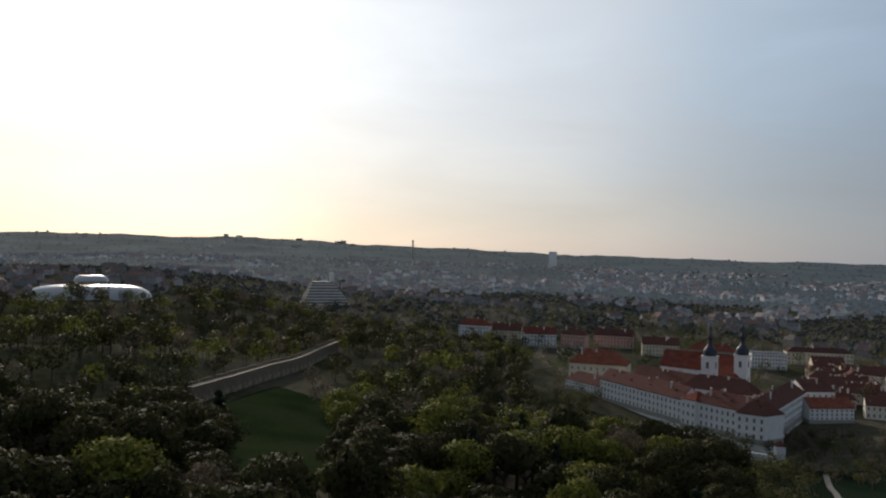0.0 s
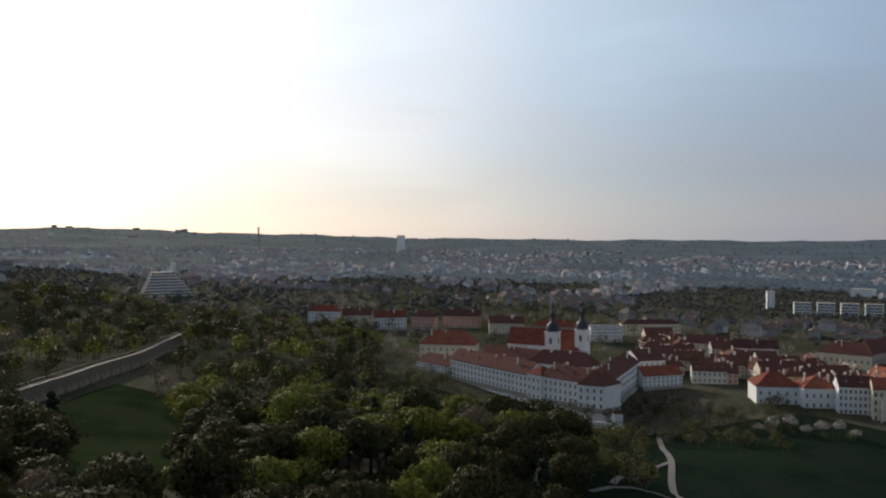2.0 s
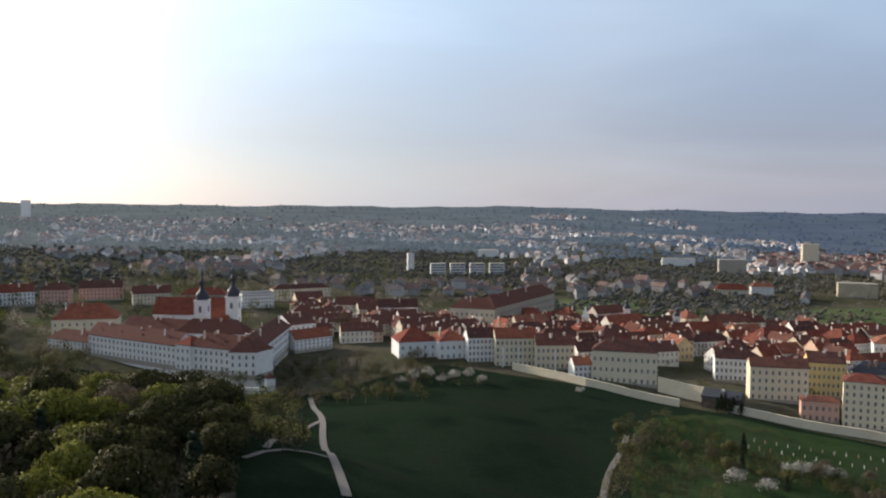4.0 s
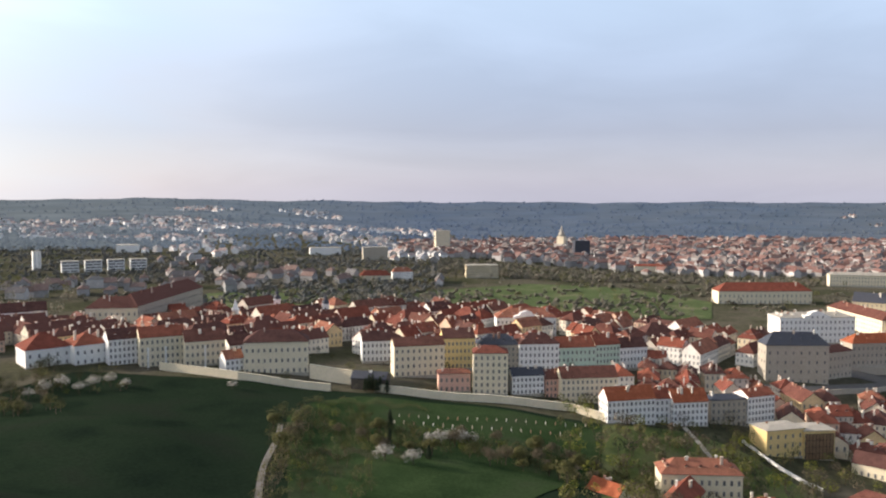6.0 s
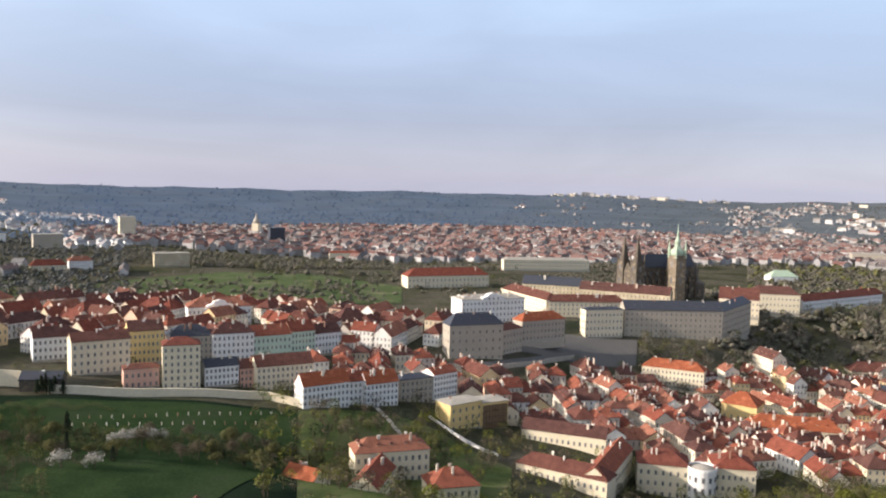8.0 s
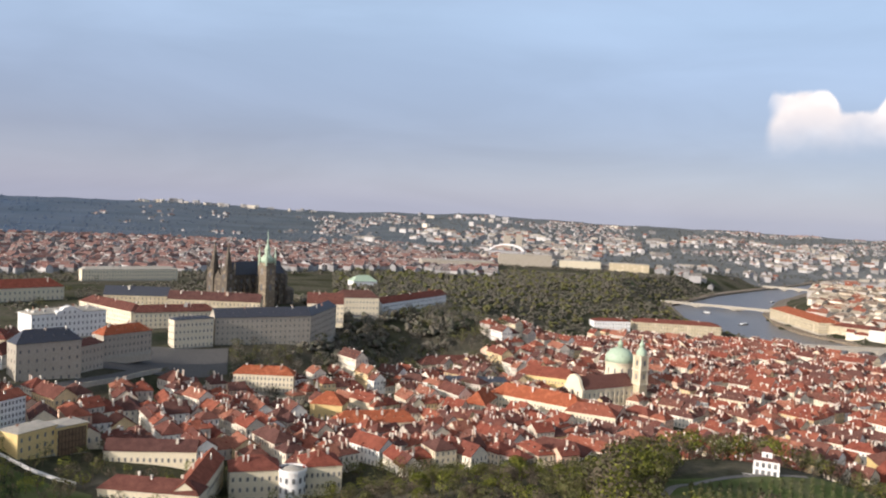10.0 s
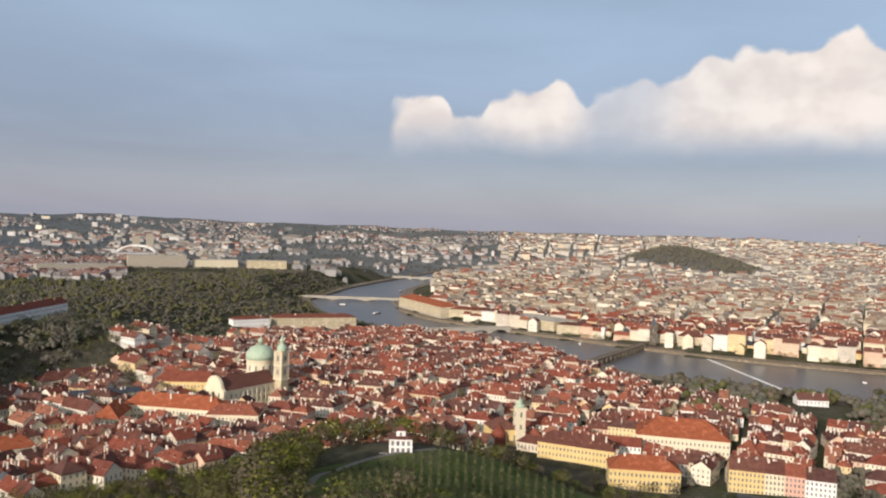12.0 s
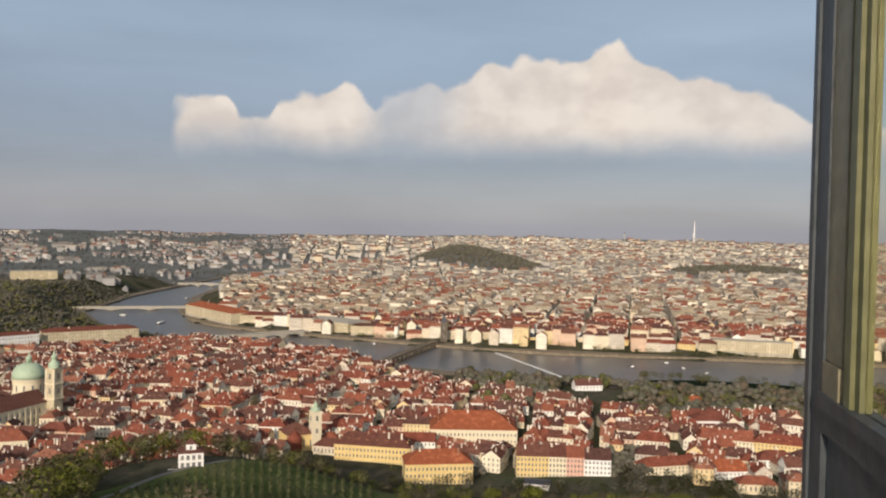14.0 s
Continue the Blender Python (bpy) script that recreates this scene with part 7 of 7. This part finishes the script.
# ---- woods ----
rng = random.Random(8)
CLEAR = lambda a, d: not (-14.5 < a < -6.8 and 160 < d < np.interp(a, (-14.5, -11, -9, -6.8), (480, 430, 370, 290))) and not (20 < a < 70 and d < 430)
OPEN_WALL = lambda a, d: not (-17.2 < a < -7.0 and -75 < d - np.interp(a, (-16.8, -14, -11.4, -9, -7.1), (346, 378, 424, 478, 535)) < 9)
spots = scatter(rng, 215, -32, 24, 118, 300, lambda a, d: CLEAR(a, d) and OPEN_WALL(a, d), 9.0)
for x, y in spots:
    a, d = polar(x, y)
    plant(rng.choices(("fresh", "wood", "bare", "fir"), (2.4, 6, 0.8, 0.6))[0], x, y, rng.uniform(0.85, 1.4), rng)
for kind, mat, n in (("green", WOODLAND, 480), ("brown", TWIGS, 90), ("yellow_green", FRESH, 150)):
    grove("hill_wood", [(x, y, rng.uniform(0.9, 1.4)) for x, y in scatter(rng, n, -34, 22, 270, 800, lambda a, d: CLEAR(a, d) and OPEN_WALL(a, d) and not (a > 6 and d > 410) and not (d > 690 and a < -18))], mat, rng, "spring woodland on the hill", 105, 0.84)
for kind, n in (("olive", 20), ("bare", 10), ("fresh", 14)):
    for x, y in scatter(rng, n, 102, 160, 330, 425, lambda a, d: not (121 < a < 143 and 300 < d < 450) and d < np.interp(a, (100, 110, 120, 172), (400, 420, 450, 450)), 6.0):
        plant(kind, x, y, rng.uniform(0.55, 0.9), rng)
SLOPE = lambda a, d: not (122.5 < a < 142 and 318 < d < 460) and not (120 < a < 144 and d < 318 and d > 300)
def slope_size(a):
    return float(np.interp(a, (100, 112, 117, 119, 124, 142, 150), (0.7, 0.8, 0.9, 1.45, 1.45, 0.8, 0.6))) * rng.uniform(0.85, 1.15)


for mat, n in ((OLIVE, 300), (TWIGS, 260), (FRESH, 240)):
    grove("slope_wood", [(x, y, slope_size(polar(x, y)[0])) for x, y in scatter(rng, n, 100, 174, 270, 560, lambda a, d: SLOPE(a, d) and d < np.interp(a, (100, 106, 112, 117, 119, 124, 130, 140, 174), (420, 425, 430, 440, 490, 520, 545, 520, 520)))], mat, rng, "trees on the slope above the old town", 105, 0.68)
    grove("garden_trees", [(x, y, rng.uniform(0.35, 0.8)) for x, y in scatter(rng, n // 2, 66, 100, 260, 470)], mat, rng, "garden trees between the houses", 66, 0.74)
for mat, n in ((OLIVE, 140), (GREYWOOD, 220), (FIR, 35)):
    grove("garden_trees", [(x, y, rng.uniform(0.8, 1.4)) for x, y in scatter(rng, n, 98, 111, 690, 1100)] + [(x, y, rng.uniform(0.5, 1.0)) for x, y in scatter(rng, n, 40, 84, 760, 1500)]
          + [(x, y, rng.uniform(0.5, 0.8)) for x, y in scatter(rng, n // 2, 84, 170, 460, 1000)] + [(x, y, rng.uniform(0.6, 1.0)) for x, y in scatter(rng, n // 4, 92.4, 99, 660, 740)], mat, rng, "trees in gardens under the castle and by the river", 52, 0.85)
PARK = lambda a, d: not (a > 116.3 and d < 1390) and not (106 < a < 116.5 and 1960 < d < 2120)
far_wood("park_wood", [(x, y, rng.uniform(0.45, 0.8)) for x, y in scatter(rng, 7400, 99, 128, 1100, 2250, PARK)], BUDDING, rng, "wooded park over the river in first leaf", COARSE)
far_wood("park_wood", [(x, y, rng.uniform(0.6, 1.1)) for x, y in scatter(rng, 900, 99, 127, 1100, 2100, PARK)], OLIVE, rng, "green trees in the wooded park")
far_wood("slope_trees", [(x, y, rng.uniform(0.7, 1.2)) for x, y in scatter(rng, 520, 96.5, 112, 700, 1120, lambda a, d: d > np.interp(a, (96, 100, 106, 112), (640, 760, 850, 1060)))], BUDDING, rng, "trees on the castle slope")
WILD = lambda a, d: noise.noise(Vector((at(a, d).x / 260, at(a, d).y / 260, 0.5))) < 0.2
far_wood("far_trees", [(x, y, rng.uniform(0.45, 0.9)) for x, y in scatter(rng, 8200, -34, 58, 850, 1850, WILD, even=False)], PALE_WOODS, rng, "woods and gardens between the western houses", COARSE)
# these woods share the backdrop's emission, which paints haze over them
far_wood("backdrop_woods", [(x, y, rng.uniform(0.7, 1.3)) for x, y in scatter(rng, 3600, -34, 56, 1750, 2900, WILD, even=False)], DISTANCE, rng, "woods on the western hills, glowing with painted blue-grey haze", COARSE, "structure")
far_wood("belt_trees", [(x, y, rng.uniform(0.45, 0.8)) for x, y in scatter(rng, 3400, 38, 92, 1120, 1560, lambda a, d: noise.noise(Vector((at(a, d).x / 120, at(a, d).y / 120, 2.5))) < 0.15)], BUDDING, rng, "belt of bare trees beyond the castle gardens", COARSE)
far_wood("belt_trees", [(x, y, rng.uniform(0.35, 0.7)) for x, y in scatter(rng, 420, 34, 90, 770, 1130, lambda a, d: noise.noise(Vector((at(a, d).x / 90, at(a, d).y / 90, 4.5))) < -0.1)], BUDDING, rng, "trees round the castle garden lawns")
far_wood("far_trees", [(x, y, rng.uniform(0.7, 1.2)) for x, y in scatter(rng, 1500, 54, 112, 1550, 2750)], BUDDING, rng, "trees between distant city blocks", COARSE)
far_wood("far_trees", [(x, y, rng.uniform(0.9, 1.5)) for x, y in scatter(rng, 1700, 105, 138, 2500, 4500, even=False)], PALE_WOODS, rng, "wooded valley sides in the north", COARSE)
far_wood("far_trees", [(x, y, rng.uniform(0.8, 1.5)) for x, y in scatter(rng, 1300, 130, 175, 1500, 4300, even=False)], BUDDING, rng, "trees between distant city blocks", COARSE)
for mat, n in ((BUDDING, 330), (OLIVE, 150), (TWIGS, 200)):
    far_wood("riverside_trees", [(x, y, rng.uniform(0.95, 1.85)) for x, y in scatter(rng, n, 146.4, 174, 812, 1030, lambda a, d: not (153.2 < a < 157.8 and d < 990))], mat, rng, "budding trees in the riverside park")
far_wood("court_trees", [(q.x + r * math.sqrt(u) * math.cos(v), q.y + r * math.sqrt(u) * math.sin(v), rng.uniform(0.7, 1.15)) for q, r in CLOSES for u, v in [(rng.random(), rng.uniform(0, 6.28)) for _ in range(int(r))]], BUDDING, rng, "garden trees in closes between the houses")
BLOSSOMS = [(43.6, 446), (53.9, 312), (55.9, 308), (57.1, 342), (57.8, 345), (58.5, 350), (59.3, 352), (60.0, 354)] + [(31.2 + 0.95 * i, 448 + 5 * (i % 3) + i) for i in range(7)]
for a, d in BLOSSOMS:
    q = at(a, d)
    plant("bloom", q.x, q.y, rng.uniform(0.85, 1.25), rng)
ivy = [at(52.6 + 0.25 * i, 447 + 2 * (i % 3)) for i in range(7)]
for q in ivy:
    plant("fir", q.x, q.y, 0.62, rng)
for mat, n in ((OLIVE, 110), (GREYWOOD, 130), (FIR, 40)):
    grove("back_trees", [(x, y, rng.uniform(0.7, 1.3)) for x, y in scatter(rng, n * 2, -12, 34, 620, 1150)], mat, rng, "trees behind the monastery", 60, 0.8)
for k, (a0, a1, d0) in enumerate(((48.5, 57, 417), (47.5, 69.5, 362), (47.5, 56, 318))):
    grove("garden_hedge", [(*tuple(at(a0 + (a1 - a0) * i / 60, d0 + 5 * math.sin(i * 0.4 + k)))[:2], rng.uniform(0.2, 0.36)) for i in range(61)], TWIGS if k else OLIVE, rng, "brown hedge line across the garden slope", 46, 0.55)
for mat, n in ((OLIVE, 22), (TWIGS, 22), (FIR, 12)):
    grove("garden_hedge", [(*tuple(at(44.6 + 4.0 * u + rng.uniform(0.1, 1.3), 255 + 155 * u + rng.uniform(-8, 8)))[:2], rng.uniform(0.4, 0.75)) for u in [rng.random() for _ in range(n)]], mat, rng, "dark hedge of shrubs beside the meadow path", 60, 0.6)
for mat, n in ((OLIVE, 130), (WOODLAND, 190), (FRESH, 30)):
    grove("garden_shrubs", [(x, y, rng.uniform(0.22, 0.5)) for x, y in scatter(rng, int(n * 0.8), 46, 53, 270, 400) + scatter(rng, n, 52, 71, 326, 368)] + [(x, y, rng.uniform(0.3, 0.55)) for x, y in scatter(rng, n // 4, 26, 37, 440, 500)], mat, rng, "low shrubs and fruit trees on the garden slope", 60, 0.55)
    grove("wood_edge", [(x, y, rng.uniform(0.5, 0.9)) for x, y in scatter(rng, n // 2, 7, 21, 380, 470)] + [(x, y, rng.uniform(0.4, 0.8)) for x, y in scatter(rng, n, 14, 24.5, 235, 430)], mat, rng, "trees at the foot of the monastery", 60, 0.75)
for kind, n in (("bare", 20), ("olive", 16), ("fir", 5)):
    for x, y in scatter(rng, n, 46, 74, 318, 372, None, 5):
        plant(kind, x, y, rng.uniform(0.4, 0.7), rng)

for c, r in HILLS:
    far_wood("hill_wood", [(c.x + r * 0.9 * math.sqrt(rng.random()) * math.cos(t), c.y + r * 0.9 * math.sqrt(rng.random()) * math.sin(t), rng.uniform(1.1, 1.6)) for t in [rng.uniform(0, 6.28) for _ in range(int(r * 2.2))]], BUDDING, rng, "wooded hill among the city")
grove("quay_trees", [(*tuple(at(a, float(np.interp(a, (139, 146, 150, 160, 168), (1385, 1345, 1305, 1292, 1315))) + rng.uniform(-3, 6)))[:2], rng.uniform(0.5, 0.9)) for a in [rng.uniform(139.5, 169) for _ in range(150)]], OLIVE, rng, "young green trees along the far quay", 50, 0.8)
grove("island_trees", [(x, y, rng.uniform(0.6, 1.0)) for x, y in [tuple(at(rng.uniform(158.7, 173), rng.uniform(1076, 1108)))[:2] for _ in range(80)]], OLIVE, rng, "trees on the river island", 60, 0.8)

# trees on the open field past the upper town and in its yards
yard = random.Random(77)
far_wood("field_trees", [(x, y, yard.uniform(0.35, 0.7)) for x, y in scatter(yard, 520, 44, 74, 770, 1080, lambda a, d: noise.noise(Vector((at(a, d).x / 70, at(a, d).y / 70, 6.5))) < 0.05)], BUDDING, yard, "bare and budding trees on the open field")
for mat, n in ((TWIGS, 46), (OLIVE, 30), (FIR, 12)):
    grove("yard_trees", [(x, y, yard.uniform(0.55, 1.0)) for x, y in scatter(yard, n, 37, 70, 560, 760)] + [(x, y, yard.uniform(0.45, 0.8)) for x, y in scatter(yard, n, 70, 80, 345, 425)], mat, yard, "dark trees in the yards between the houses", 56, 0.8)

# estates of pale blocks on the far heights
for i in range(80):
    az = rng.choice((rng.uniform(85, 92), rng.uniform(86, 99), rng.uniform(100, 135), rng.uniform(104, 112), rng.uniform(-16, -6)))
    d = rng.uniform(4560, 4720) if 80 < az < 98 else rng.uniform(3700, 4700)
    q = at(az, d)
    z = float(ground(q.x, q.y))
    palace("housing_block", "distant pale housing block on the heights", az, d, az + rng.uniform(0.15, 0.5), d + rng.uniform(-20, 20), 14, z, z + (rng.uniform(7, 17) if 80 < az < 98 else rng.uniform(9, 20)), 0.5, rng.choice((WEST_WALL, FAR_WALL, WEST_WALL)), STONE, storeys=4, pitch=8, seed=i, chimneys=0, sides="", group="far housing blocks", free=False)

FAR = between([(-30, 3000), (58, 2900), (100, 2700), (135, 3300)], [(-30, 3700), (20, 3800), (40, 4300), (135, 4600)], -30, 135)
plots = [q for q in rows_of(lambda x, y, s: FAR(x, y, s) and noise.noise(Vector((x / 330, y / 330, 3.5))) > 0.08 and not 52 < polar(x, y)[0] < 83 and (polar(x, y)[0] > 98 or polar(x, y)[0] < 52 or rng.random() < 0.4), 120, 90, 12, rng, (4, 8), 12, (10, 24), 30, span=4700, keep=0.34)]
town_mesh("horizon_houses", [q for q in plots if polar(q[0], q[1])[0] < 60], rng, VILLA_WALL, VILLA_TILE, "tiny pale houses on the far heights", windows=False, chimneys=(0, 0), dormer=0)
town_mesh("horizon_houses", [q for q in plots if polar(q[0], q[1])[0] >= 60], rng, WEST_WALL, WEST_TILE, "tiny houses on the northern heights in colours greyed for haze", windows=False, chimneys=(0, 0), dormer=0)
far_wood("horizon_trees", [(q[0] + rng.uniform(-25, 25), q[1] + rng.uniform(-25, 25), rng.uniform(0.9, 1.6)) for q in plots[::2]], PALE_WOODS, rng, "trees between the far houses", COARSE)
far_wood("backdrop_woods", [(x, y, rng.uniform(1.0, 1.8)) for x, y in scatter(rng, 4800, -34, 138, 2450, 4600, even=False) if not (polar(x, y)[0] > 104 and math.hypot(x, y) < 3000)], DISTANCE, rng, "woods on the far hills, glowing with painted blue-grey haze", COARSE, "structure")
for mat, n in ((WOODLAND, 70), (OLIVE, 30), (TWIGS, 40)):
    grove("court_trees", [(x, y, rng.uniform(0.4, 0.8)) for x, y in scatter(rng, n, 21.5, 33, 395, 520)] + [(x, y, rng.uniform(0.5, 0.95)) for x, y in scatter(rng, n, 2, 11, 420, 570)] + [(x, y, rng.uniform(0.35, 0.7)) for x, y in scatter(rng, n // 2, 46, 78, 455, 600)], mat, rng, "trees and shrubs about the monastery and the row houses", 110, 0.6)
for mat, n in ((WOODLAND, 60), (BUDDING, 40)):
    grove("foot_trees", [(x, y, rng.uniform(0.5, 0.95)) for x, y in scatter(rng, n, 142, 172, 520, 560)] + [(x, y, rng.uniform(0.6, 1.0)) for x, y in scatter(rng, n, 158, 173, 560, 606)], mat, rng, "dark trees along the foot of the slope", 70, 0.75)
for mat, n in ((OLIVE, 75), (FRESH, 55), (TWIGS, 45)):
    grove("slope_wood", [(x, y, rng.uniform(0.5, 0.95)) for x, y in scatter(rng, n, 97, 118, 395, 455)] + [(x, y, rng.uniform(0.6, 1.0)) for x, y in scatter(rng, n, 115.5, 122.2, 315, 460)], mat, rng, "mixed spring trees along the slope edge", 90, 0.62)
